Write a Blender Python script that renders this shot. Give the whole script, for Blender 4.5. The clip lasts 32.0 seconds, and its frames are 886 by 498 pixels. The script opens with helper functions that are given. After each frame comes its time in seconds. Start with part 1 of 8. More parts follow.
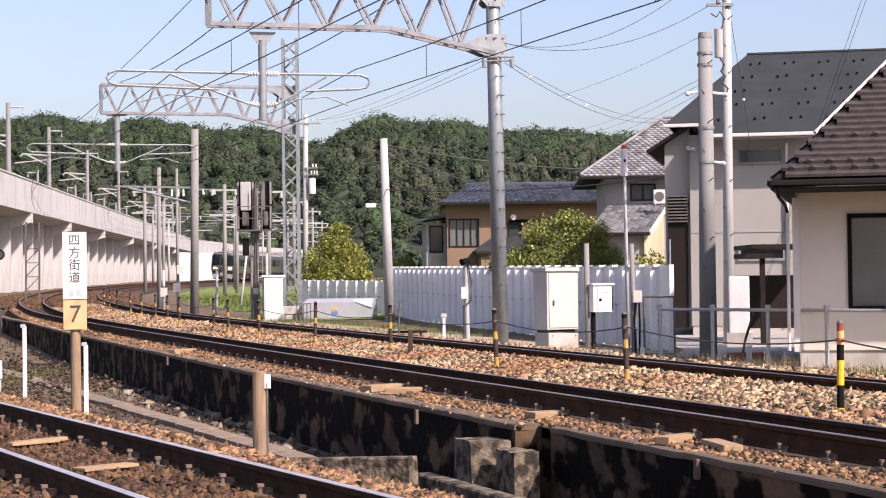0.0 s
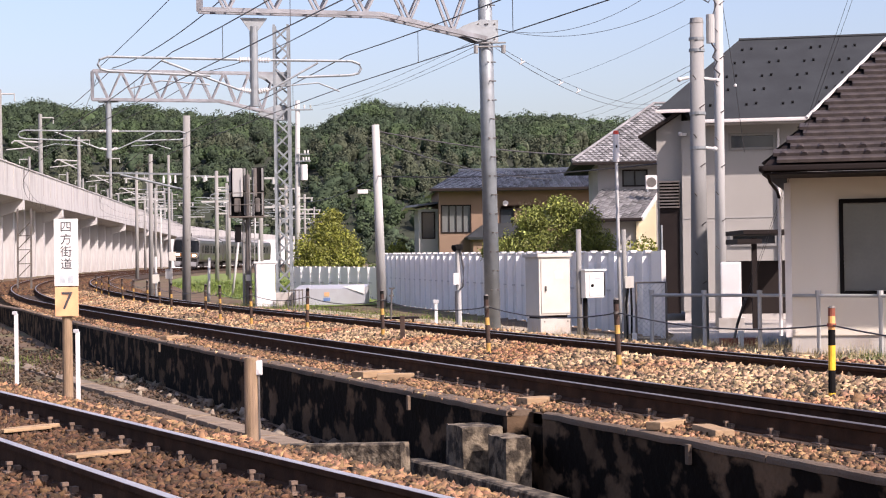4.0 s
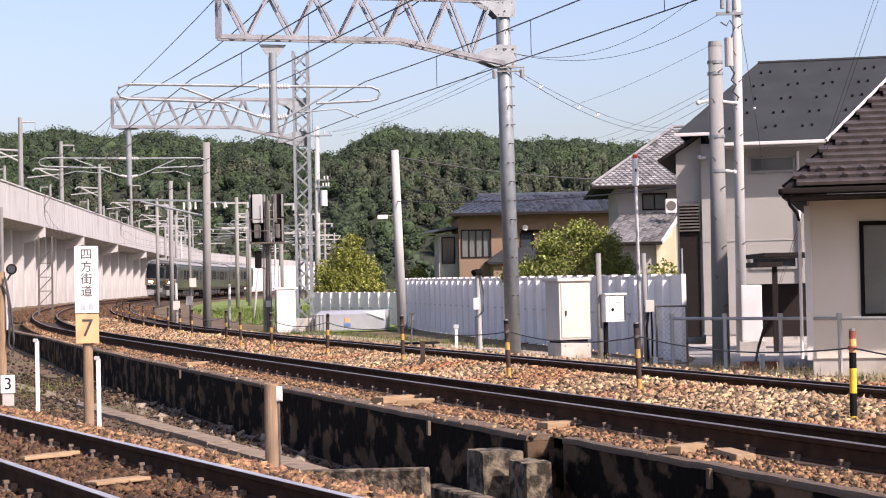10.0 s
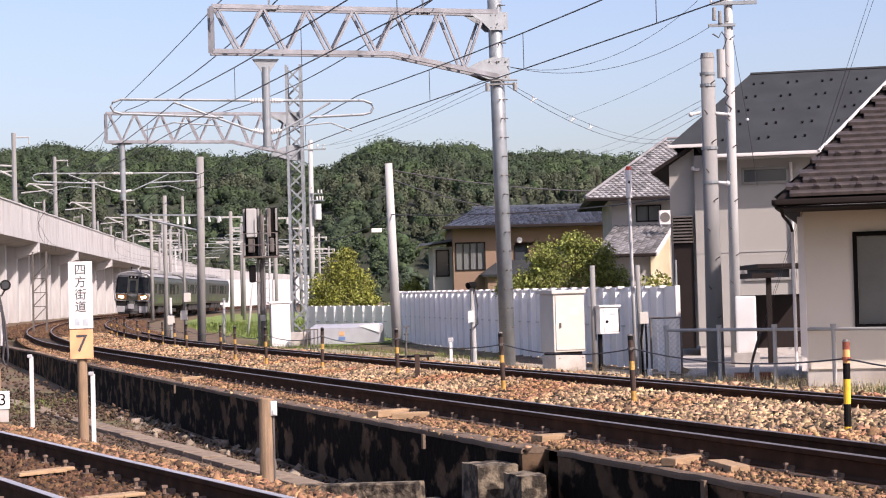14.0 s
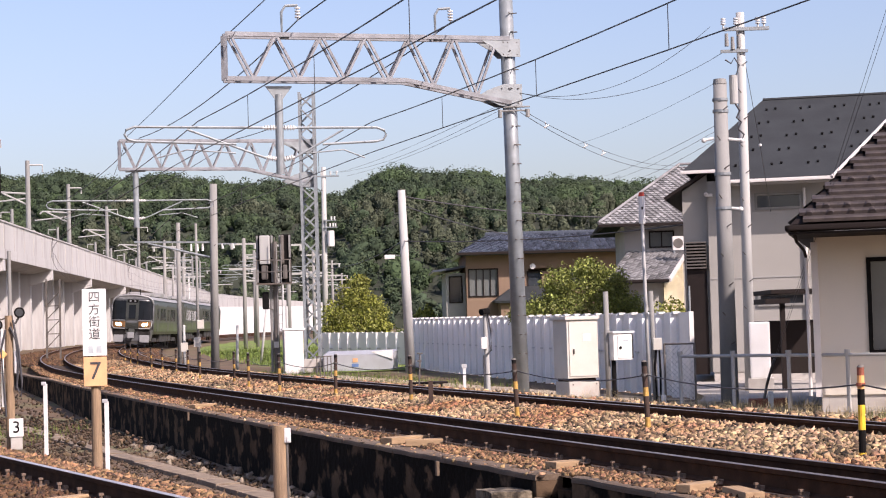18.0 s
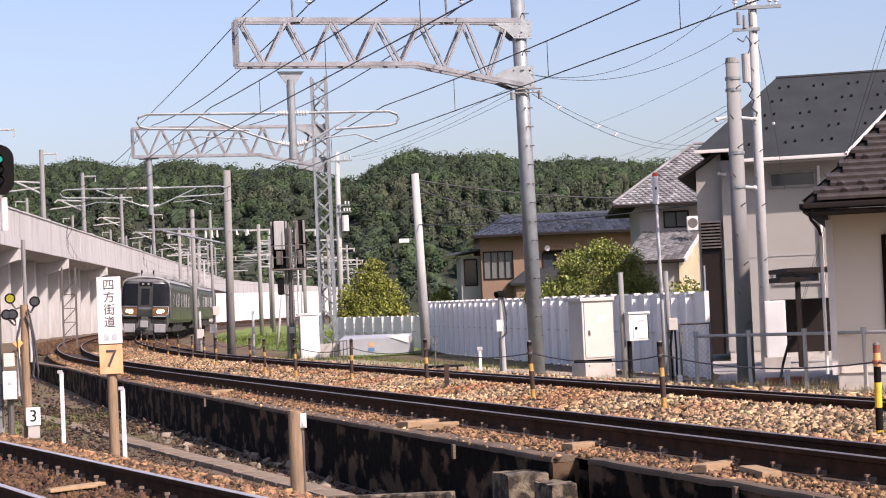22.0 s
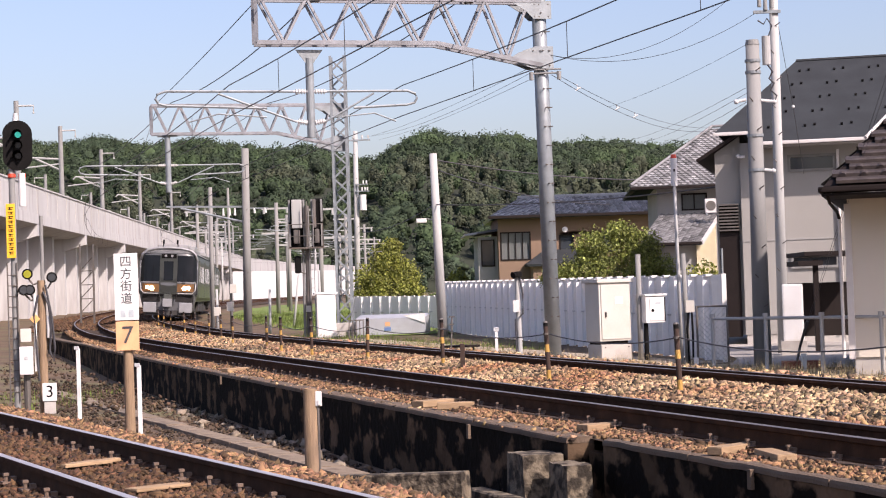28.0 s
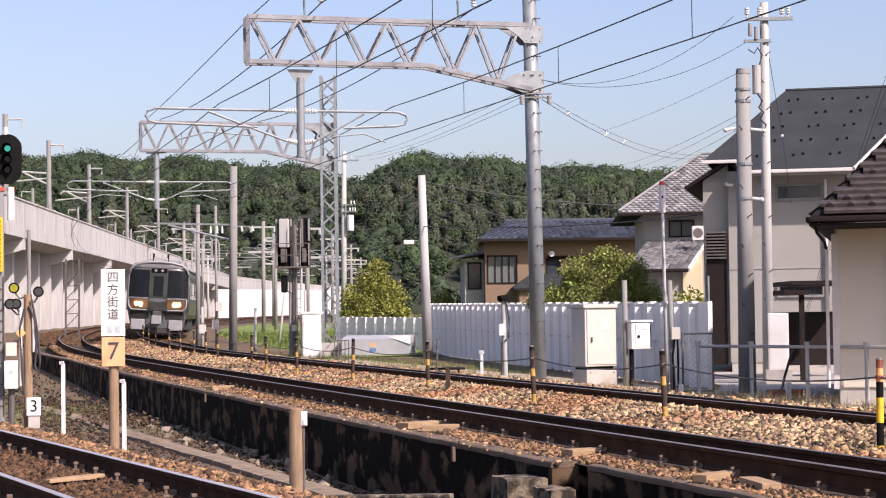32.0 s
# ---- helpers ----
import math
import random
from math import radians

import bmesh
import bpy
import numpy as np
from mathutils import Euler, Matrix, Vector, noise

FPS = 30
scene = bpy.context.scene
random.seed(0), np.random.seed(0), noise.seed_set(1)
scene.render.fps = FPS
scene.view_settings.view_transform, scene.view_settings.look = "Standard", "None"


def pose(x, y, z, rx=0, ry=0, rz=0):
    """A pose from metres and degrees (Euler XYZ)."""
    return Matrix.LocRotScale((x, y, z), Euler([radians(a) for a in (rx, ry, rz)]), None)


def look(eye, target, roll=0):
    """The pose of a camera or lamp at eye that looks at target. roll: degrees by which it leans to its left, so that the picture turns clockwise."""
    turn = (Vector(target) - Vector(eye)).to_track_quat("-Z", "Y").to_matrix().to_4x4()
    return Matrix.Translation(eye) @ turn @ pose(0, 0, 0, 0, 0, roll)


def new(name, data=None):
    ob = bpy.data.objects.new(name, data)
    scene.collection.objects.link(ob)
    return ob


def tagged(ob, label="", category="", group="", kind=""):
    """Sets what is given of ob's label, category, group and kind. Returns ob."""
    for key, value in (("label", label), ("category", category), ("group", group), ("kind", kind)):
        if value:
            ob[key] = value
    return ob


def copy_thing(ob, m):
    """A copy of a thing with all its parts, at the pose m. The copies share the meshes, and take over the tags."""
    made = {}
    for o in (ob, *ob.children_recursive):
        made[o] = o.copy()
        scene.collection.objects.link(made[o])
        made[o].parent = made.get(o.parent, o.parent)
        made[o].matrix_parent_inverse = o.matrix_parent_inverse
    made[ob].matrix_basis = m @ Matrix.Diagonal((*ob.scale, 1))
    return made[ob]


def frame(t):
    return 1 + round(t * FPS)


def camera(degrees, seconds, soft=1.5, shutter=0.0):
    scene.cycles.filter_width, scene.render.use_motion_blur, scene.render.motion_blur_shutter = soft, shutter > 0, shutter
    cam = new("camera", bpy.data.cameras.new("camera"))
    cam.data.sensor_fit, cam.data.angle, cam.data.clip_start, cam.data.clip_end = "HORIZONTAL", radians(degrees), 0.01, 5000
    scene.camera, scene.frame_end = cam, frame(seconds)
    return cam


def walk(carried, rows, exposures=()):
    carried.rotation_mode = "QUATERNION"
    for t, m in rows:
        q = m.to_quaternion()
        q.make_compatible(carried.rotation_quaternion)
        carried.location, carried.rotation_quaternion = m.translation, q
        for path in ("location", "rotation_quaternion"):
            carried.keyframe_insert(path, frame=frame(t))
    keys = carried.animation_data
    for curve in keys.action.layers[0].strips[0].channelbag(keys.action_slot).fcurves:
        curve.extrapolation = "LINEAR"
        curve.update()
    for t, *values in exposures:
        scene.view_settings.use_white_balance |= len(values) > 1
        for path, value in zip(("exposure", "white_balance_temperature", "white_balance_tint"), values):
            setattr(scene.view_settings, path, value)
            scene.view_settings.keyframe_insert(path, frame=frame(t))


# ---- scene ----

# the camera, held by hand
cam = camera(26.73, 32.0, soft=1.1)
PATH = [
    # seconds, x, y, z, tilt, lean, turn
    (0, -0.000, 0.000, 1.500, 0.833, -0.750, 0.000),
    (0.5, 0.001, 0.007, 1.498, 0.691, -0.831, 0.001),
    (1, -0.001, -0.002, 1.498, 0.528, -0.854, -0.022),
    (1.5, 0.002, 0.004, 1.496, 0.388, -0.898, -0.043),
    (2, 0.001, 0.016, 1.495, 0.321, -0.907, -0.075),
    (2.5, 0.003, 0.014, 1.495, 0.292, -0.882, -0.121),
    (3, 0.000, 0.004, 1.502, 0.307, -0.831, -0.176),
    (3.5, 0.003, 0.001, 1.500, 0.357, -0.827, -0.226),
    (5.5, 0.012, 0.032, 1.496, 0.551, -1.001, -0.113),
    (6, 0.012, 0.020, 1.502, 0.638, -1.003, -0.057),
    (6.5, 0.015, 0.012, 1.496, 0.772, -0.951, -0.017),
    (7, 0.007, 0.005, 1.499, 0.903, -0.862, 0.008),
    (7.5, 0.005, -0.001, 1.499, 1.038, -0.829, 0.060),
    (8, 0.010, 0.001, 1.499, 1.134, -0.875, 0.140),
    (8.5, 0.015, 0.016, 1.497, 1.198, -0.962, 0.241),
    (9, 0.016, 0.007, 1.500, 1.200, -1.086, 0.324),
    (9.5, 0.016, 0.002, 1.502, 1.181, -1.154, 0.363),
    (10, 0.016, 0.007, 1.499, 1.180, -1.207, 0.379),
    (10.5, 0.017, 0.010, 1.497, 1.197, -1.265, 0.390),
    (11, 0.013, 0.016, 1.498, 1.218, -1.316, 0.388),
    (11.5, 0.016, 0.002, 1.499, 1.254, -1.358, 0.375),
    (12, 0.021, 0.015, 1.500, 1.296, -1.409, 0.349),
    (12.5, 0.020, 0.007, 1.501, 1.350, -1.464, 0.304),
    (13, 0.022, 0.009, 1.503, 1.404, -1.510, 0.261),
    (13.5, 0.016, 0.006, 1.503, 1.484, -1.524, 0.204),
    (14, 0.024, -0.008, 1.504, 1.569, -1.572, 0.198),
    (14.5, 0.018, -0.004, 1.501, 1.660, -1.572, 0.203),
    (16.5, 0.021, 0.002, 1.508, 2.090, -1.605, 0.454),
    (17, 0.022, -0.002, 1.500, 2.222, -1.579, 0.474),
    (17.5, 0.025, -0.008, 1.504, 2.326, -1.618, 0.518),
    (18, 0.021, -0.016, 1.506, 2.390, -1.699, 0.574),
    (18.5, 0.027, -0.005, 1.503, 2.418, -1.771, 0.639),
    (19, 0.030, -0.006, 1.505, 2.387, -1.890, 0.682),
    (19.5, 0.032, -0.005, 1.500, 2.330, -2.011, 0.712),
    (20, 0.034, 0.002, 1.504, 2.226, -2.145, 0.756),
    (20.5, 0.033, 0.004, 1.501, 2.136, -2.223, 0.834),
    (21, 0.031, 0.012, 1.505, 2.056, -2.291, 0.904),
    (21.5, 0.032, 0.012, 1.501, 1.985, -2.376, 0.980),
    (22, 0.035, 0.009, 1.506, 1.891, -2.485, 1.050),
    (22.5, 0.033, 0.044, 1.501, 1.777, -2.598, 1.103),
    (23, 0.038, 0.038, 1.504, 1.637, -2.681, 1.165),
    (23.5, 0.038, 0.047, 1.500, 1.529, -2.681, 1.226),
    (24, 0.041, 0.028, 1.504, 1.442, -2.588, 1.283),
    (24.5, 0.043, 0.040, 1.498, 1.406, -2.402, 1.347),
    (25, 0.038, 0.014, 1.499, 1.367, -2.205, 1.416),
    (25.5, 0.043, 0.036, 1.494, 1.344, -2.090, 1.519),
    (27.5, 0.040, 0.028, 1.496, 1.185, -2.025, 1.666),
    (28, 0.039, 0.035, 1.499, 1.308, -1.900, 1.607),
    (28.5, 0.038, 0.022, 1.503, 1.489, -1.737, 1.543),
    (29, 0.032, 0.030, 1.499, 1.701, -1.574, 1.496),
    (29.5, 0.033, 0.007, 1.501, 1.895, -1.400, 1.468),
    (30, 0.038, 0.007, 1.497, 2.050, -1.236, 1.452),
    (30.5, 0.030, 0.026, 1.499, 2.129, -1.036, 1.417),
    (31, 0.027, -0.001, 1.504, 2.127, -0.873, 1.378),
    (31.5, 0.023, 0.010, 1.500, 2.074, -0.739, 1.287),
    (32, 0.018, 0.013, 1.502, 1.974, -0.777, 1.171),
]
walk(cam, [(t, pose(x, y, z, 90 + tilt, 0, turn) @ pose(0, 0, 0, 0, 0, lean)) for t, x, y, z, tilt, lean, turn in PATH], [(0, 0.22), (12, 0.20), (20, 0.10), (32, 0.10)])

# world, sun
SUN = Vector((0.60, -0.60, 0.71)).normalized()
world = bpy.data.worlds.new("world")
scene.world = world
world.use_nodes = True
wn = world.node_tree.nodes
sky = wn.new("ShaderNodeTexSky")
sky.sky_type = 'NISHITA'
sky.sun_disc = False
sky.sun_elevation = math.asin(SUN.z)
sky.sun_rotation = math.atan2(SUN.x, SUN.y)
sky.air_density, sky.dust_density, sky.ozone_density = 1.1, 2.6, 3.3
world.node_tree.links.new(sky.outputs[0], wn["Background"].inputs[0])
wn["Background"].inputs[1].default_value = 0.18
sun_data = bpy.data.lights.new("sun", 'SUN')
sun_data.energy, sun_data.angle, sun_data.color = 7.0, radians(0.6), (1.0, 0.945, 0.83)
sun = new("sun", sun_data)
sun.matrix_world = look(SUN * 60, (0, 0, 0))
scene.view_settings.use_white_balance = True
scene.view_settings.white_balance_temperature = 6720
scene.view_settings.white_balance_tint = 29


# materials
def mat(name, col, rough=0.7, metal=0.0, vary=0.25, scale=3.0, fine=40.0, bump=0.15, bump_scale=None, dirt=None, dirt_amt=0.5, dirt_scale=1.0, dirt_at=0.5, dirt_soft=0.18, rand=0.0, island=False, stretch=(1, 1, 1), spec=0.4):
    m = bpy.data.materials.new(name)
    m.use_nodes = True
    n, l = m.node_tree.nodes, m.node_tree.links
    b = n["Principled BSDF"]
    b.inputs["Roughness"].default_value, b.inputs["Metallic"].default_value = rough, metal
    b.inputs["Specular IOR Level"].default_value = spec
    tc, mp = n.new("ShaderNodeTexCoord"), n.new("ShaderNodeMapping")
    mp.inputs["Scale"].default_value = stretch
    l.new(tc.outputs["Object"], mp.inputs[0])

    def noise_tex(s, detail=4.0):
        t = n.new("ShaderNodeTexNoise")
        t.inputs["Scale"].default_value, t.inputs["Detail"].default_value = s, detail
        l.new(mp.outputs[0], t.inputs["Vector"])
        return t.outputs["Fac"]

    def mix(fac, a, c):
        x = n.new("ShaderNodeMix")
        x.data_type = 'RGBA'
        for sock, v in ((x.inputs[0], fac), (x.inputs[6], a), (x.inputs[7], c)):
            if isinstance(v, (tuple, float, int)):
                sock.default_value = v
            else:
                l.new(v, sock)
        return x.outputs[2]

    def ramp(v, lo, hi):
        r = n.new("ShaderNodeMapRange")
        r.inputs["From Min"].default_value, r.inputs["From Max"].default_value = lo, hi
        l.new(v, r.inputs["Value"])
        return r.outputs[0]

    dark = tuple(c * (1 - vary) for c in col) + (1,)
    lite = tuple(min(1, c * (1 + vary)) for c in col) + (1,)
    big, small = noise_tex(scale), noise_tex(fine, 6)
    c = mix(ramp(big, 0.3, 0.7), dark, lite)
    c = mix(mathnode(n, l, ramp(small, 0.35, 0.75), 0.5 * vary + 0.1), c, tuple(v * 0.6 for v in col) + (1,))
    if dirt:
        d = ramp(noise_tex(dirt_scale, 8), dirt_at, dirt_at + dirt_soft)
        c = mix(mathnode(n, l, d, dirt_amt), c, tuple(dirt) + (1,))
    if rand:
        src = n.new("ShaderNodeNewGeometry").outputs["Random Per Island"] if island else n.new("ShaderNodeObjectInfo").outputs["Random"]
        hs = n.new("ShaderNodeHueSaturation")
        r = n.new("ShaderNodeMapRange")
        r.inputs["To Min"].default_value, r.inputs["To Max"].default_value = 1 - rand, 1 + rand
        l.new(src, r.inputs["Value"])
        l.new(r.outputs[0], hs.inputs["Value"])
        w = n.new("ShaderNodeTexWhiteNoise")
        w.noise_dimensions = '1D'
        l.new(src, w.inputs["W"])
        r2 = n.new("ShaderNodeMapRange")
        r2.inputs["To Min"].default_value, r2.inputs["To Max"].default_value = 0.5 - rand * 0.022, 0.5 + rand * 0.022
        l.new(w.outputs["Value"], r2.inputs["Value"])
        l.new(r2.outputs[0], hs.inputs["Hue"])
        l.new(c, hs.inputs["Color"])
        c = hs.outputs[0]
    l.new(c, b.inputs["Base Color"])
    if bump:
        bp = n.new("ShaderNodeBump")
        bp.inputs["Strength"].default_value, bp.inputs["Distance"].default_value = bump, 0.02
        l.new(noise_tex(bump_scale or fine, 6), bp.inputs["Height"])
        l.new(bp.outputs[0], b.inputs["Normal"])
    return m


def mathnode(n, l, v, k):
    x = n.new("ShaderNodeMath")
    x.operation = 'MULTIPLY'
    x.inputs[1].default_value = k
    l.new(v, x.inputs[0])
    return x.outputs[0]


def glow(name, col, strength):
    m = bpy.data.materials.new(name)
    m.use_nodes = True
    b = m.node_tree.nodes["Principled BSDF"]
    b.inputs["Base Color"].default_value = (*col, 1)
    b.inputs["Emission Color"].default_value = (*col, 1)
    b.inputs["Emission Strength"].default_value = strength
    return m


def gloss(name, col, rough=0.08, metal=0.0, spec=0.7):
    return mat(name, col, rough, metal, 0.08, 2.0, 30.0, 0.02, spec=spec)


STEEL = mat("galvanised_steel", (0.222, 0.25, 0.262), 0.5, 0.3, 0.15, 4, 50, 0.08, dirt=(0.14, 0.138, 0.136), dirt_amt=0.35, dirt_scale=3)
STEEL_D = mat("weathered_steel", (0.12, 0.11, 0.10), 0.6, 0.3, 0.25, 4, 50, 0.1, dirt=(0.14, 0.1, 0.07), dirt_amt=0.5, dirt_scale=3)
POLE_CONC = mat("pole_concrete", (0.345, 0.352, 0.342), 0.85, 0, 0.15, 2, 60, 0.15, dirt=(0.3, 0.28, 0.25), dirt_amt=0.5, dirt_scale=2, stretch=(1, 1, 0.3))
POLE_GREY = mat("pole_grey", (0.212, 0.216, 0.21), 0.8, 0, 0.2, 2, 60, 0.12, dirt=(0.14, 0.135, 0.125), dirt_amt=0.55, dirt_scale=2, stretch=(1, 1, 0.3))
CONC = mat("concrete", (0.42, 0.40, 0.37), 0.9, 0, 0.2, 1.5, 60, 0.25, dirt=(0.2, 0.17, 0.14), dirt_amt=0.6, dirt_scale=1.5)
CONC_W = mat("viaduct_concrete", (0.405, 0.402, 0.398), 0.9, 0, 0.08, 0.3, 6, 0.1, dirt=(0.25, 0.24, 0.23), dirt_amt=0.8, dirt_scale=0.9, dirt_at=0.52, stretch=(1, 1, 0.16))
CONC_OLD = mat("stained_old_concrete", (0.10, 0.066, 0.041), 0.95, 0, 0.5, 2.2, 40, 1.0, bump_scale=14, dirt=(0.004, 0.0028, 0.002), dirt_amt=0.99, dirt_scale=4.2, dirt_at=0.425, dirt_soft=0.07, stretch=(0.55, 0.55, 0.75), spec=0.1)
COPING = mat("coping_concrete", (0.125, 0.088, 0.06), 0.92, 0, 0.3, 2, 50, 0.5, dirt=(0.1, 0.08, 0.06), dirt_amt=0.6, dirt_scale=2.5)
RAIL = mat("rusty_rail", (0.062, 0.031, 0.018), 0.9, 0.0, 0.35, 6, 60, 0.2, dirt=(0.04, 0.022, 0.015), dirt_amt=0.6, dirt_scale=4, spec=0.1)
RAILTOP = mat("polished_rail_head", (0.40, 0.385, 0.39), 0.38, 0.35, 0.1, 3, 60, 0.03)
RAILTOP_D = mat("worn_rail_head", (0.20, 0.17, 0.155), 0.45, 0.6, 0.2, 3, 60, 0.05)
STONE = mat("ballast_stone", (0.268, 0.186, 0.106), 0.9, 0, 0.4, 1.2, 60, 0.2, rand=0.95, island=True, dirt=(0.235, 0.100, 0.040), dirt_amt=0.7, dirt_scale=0.55, dirt_at=0.46)
# Bed colour set near black to give the shade in gaps between stones.
BED_SHADE = mat("shade_dark_ballast_bed", (0.034, 0.020, 0.011), 0.95, 0, 0.45, 14, 70, 0.9, bump_scale=22, dirt=(0.10, 0.058, 0.032), dirt_amt=0.6, dirt_scale=18)
TIMBER = mat("timber_sleeper", (0.09, 0.058, 0.04), 0.9, 0, 0.3, 3, 40, 0.4, rand=0.3, stretch=(0.3, 4, 4))
WOOD = mat("weathered_wood_post", (0.265, 0.183, 0.112), 0.85, 0, 0.25, 5, 50, 0.35, dirt=(0.16, 0.11, 0.08), dirt_amt=0.6, dirt_scale=4, stretch=(6, 6, 0.5))
WHITE = mat("white_paint", (0.62, 0.618, 0.605), 0.5, 0, 0.06, 2, 40, 0.05, dirt=(0.5, 0.46, 0.4), dirt_amt=0.4, dirt_scale=3)
CREAM = mat("cream_paint", (0.49, 0.475, 0.43), 0.5, 0, 0.06, 2, 40, 0.05, dirt=(0.45, 0.4, 0.33), dirt_amt=0.35, dirt_scale=3)
WALL_WHITE = mat("white_sound_wall", (0.47, 0.48, 0.48), 0.8, 0, 0.04, 0.3, 5, 0.05)
GREYPAINT = mat("grey_paint", (0.42, 0.43, 0.44), 0.5, 0, 0.1, 2, 40, 0.05)
# Panel paint is greyer for shade, rib paint whiter for the sun it catches.
FENCE = mat("fence_panel_paint", (0.70, 0.70, 0.69), 0.5, 0.0, 0.05, 1, 30, 0.05, dirt=(0.58, 0.57, 0.55), dirt_amt=0.35, dirt_scale=1.5, rand=0.05)
RIB_LIT = mat("sunlit_white_fence_rib", (0.84, 0.835, 0.82), 0.5, 0, 0.05, 2, 40, 0.05)
YELLOW = mat("yellow_paint", (0.75, 0.46, 0.03), 0.5, 0, 0.15, 6, 50, 0.1, dirt=(0.3, 0.16, 0.05), dirt_amt=0.4, dirt_scale=8)
ORANGE = mat("faded_orange_paint", (0.70, 0.36, 0.13), 0.55, 0, 0.15, 4, 50, 0.05)
TAN_SIGN = mat("faded_tan_paint", (0.66, 0.355, 0.18), 0.55, 0, 0.15, 4, 50, 0.05)
BLACK = mat("black_paint", (0.007, 0.0065, 0.0065), 0.85, 0, 0.2, 4, 40, 0.1, spec=0.12)
RUSTRED = mat("rusty_red_paint", (0.25, 0.07, 0.04), 0.7, 0, 0.3, 8, 60, 0.2)
INK = mat("faded_sign_ink", (0.05, 0.05, 0.055), 0.6, 0, 0.3, 30, 90, 0.0)
RED = mat("red_paint", (0.55, 0.06, 0.03), 0.5, 0, 0.15, 4, 50, 0.05)
CABLE = mat("dark_cable", (0.045, 0.045, 0.05), 0.6, 0, 0.1, 4, 40, 0.0)
WIRE = mat("overhead_wire_metal", (0.06, 0.06, 0.065), 0.5, 0.5, 0.1, 4, 40, 0.0)
INSUL = mat("white_porcelain", (0.55, 0.55, 0.54), 0.25, 0, 0.05, 4, 40, 0.0)
PLASTER_TAN = mat("beige_render_wall", (0.58, 0.54, 0.46), 0.92, 0, 0.05, 0.6, 90, 0.25, bump_scale=120)
PLASTER_GREY = mat("warm_grey_render_wall", (0.285, 0.277, 0.255), 0.92, 0, 0.05, 0.6, 90, 0.2, bump_scale=120)
PLASTER_BROWN = mat("ochre_render_wall", (0.195, 0.133, 0.092), 0.92, 0, 0.08, 0.6, 60, 0.15)
PLASTER_PALE = mat("pale_render_wall", (0.30, 0.295, 0.28), 0.92, 0, 0.06, 0.6, 60, 0.15)
ROOF_DARK = mat("dark_slate_roof", (0.029, 0.033, 0.036), 0.8, 0, 0.15, 1.5, 40, 0.15, spec=0.2)
TILE_BROWN = mat("brown_flat_tile", (0.044, 0.035, 0.033), 0.65, 0, 0.3, 3, 40, 0.2, rand=0.06, dirt=(0.10, 0.08, 0.065), dirt_amt=0.4, dirt_scale=4)
TILE_BLUE = mat("blue_glazed_tile", (0.046, 0.056, 0.078), 0.36, 0, 0.2, 2, 40, 0.1, rand=0.5, island=True)
TILE_GREY = mat("grey_clay_tile", (0.185, 0.186, 0.19), 0.55, 0, 0.25, 2, 40, 0.15, rand=0.42, island=True)
GUTTER = mat("white_gutter", (0.55, 0.53, 0.51), 0.4, 0, 0.05, 2, 40, 0.0)
DARKTRIM = mat("dark_brown_trim", (0.016, 0.012, 0.011), 0.7, 0, 0.1, 3, 40, 0.0, spec=0.12)
GLASS = gloss("dark_window_glass", (0.035, 0.042, 0.05), 0.06)
CURTAIN_GLASS = gloss("curtained_window_glass", (0.12, 0.13, 0.128), 0.1)
ASPHALT = mat("pale_paving", (0.30, 0.285, 0.265), 0.95, 0, 0.12, 0.8, 50, 0.2)
DIRT = mat("ground_soil", (0.115, 0.076, 0.046), 0.95, 0, 0.35, 0.5, 12, 0.6, dirt=(0.10, 0.13, 0.045), dirt_amt=0.5, dirt_scale=0.25)
GRASS = mat("green_grass", (0.13, 0.185, 0.04), 0.9, 0, 0.35, 0.6, 8, 0.3, rand=0.4, island=True)
DRYGRASS = mat("dry_grass", (0.42, 0.34, 0.19), 0.9, 0, 0.3, 1, 10, 0.2, rand=0.35, island=True)
LEAF_Y = mat("yellow_green_leaves", (0.165, 0.18, 0.03), 0.6, 0, 0.4, 1.2, 12, 0.0, rand=0.5, island=True)
LEAF_G = mat("green_leaves", (0.075, 0.115, 0.03), 0.6, 0, 0.4, 1.2, 12, 0.0, rand=0.5, island=True)
LEAF_HILL = mat("hill_woods", (0.035, 0.053, 0.031), 0.95, 0, 0.55, 0.16, 1.2, 0.0, rand=0.16, island=True, dirt=(0.040, 0.050, 0.036), dirt_amt=0.7, dirt_scale=0.035, spec=0.15)
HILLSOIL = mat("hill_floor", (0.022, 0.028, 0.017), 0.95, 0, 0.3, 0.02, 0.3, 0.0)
BARK = mat("tree_bark", (0.09, 0.07, 0.05), 0.95, 0, 0.3, 6, 40, 0.4)
TRAIN = mat("brushed_train_steel", (0.078, 0.084, 0.074), 0.42, 0.4, 0.08, 1, 30, 0.02)
TRAIN_D = mat("train_front_grey", (0.085, 0.088, 0.092), 0.35, 0.1, 0.08, 2, 30, 0.02)
TRAIN_GREEN = mat("leaf_green_band", (0.062, 0.082, 0.036), 0.45, 0, 0.5, 1.6, 20, 0.0, dirt=(0.078, 0.084, 0.074), dirt_amt=0.95, dirt_scale=1.1)
TRAIN_ROOF = mat("train_roof_grey", (0.25, 0.25, 0.25), 0.6, 0.1, 0.1, 1, 30, 0.02)
UNDER = mat("train_underframe", (0.035, 0.033, 0.032), 0.8, 0, 0.3, 3, 30, 0.1)
LAMP_ON = glow("lit_headlamp", (1.0, 0.78, 0.42), 14.0)
DARK_LENS = mat("unlit_signal_lens", (0.012, 0.012, 0.013), 0.25, 0, 0.1, 4, 40, 0.0, spec=0.3)
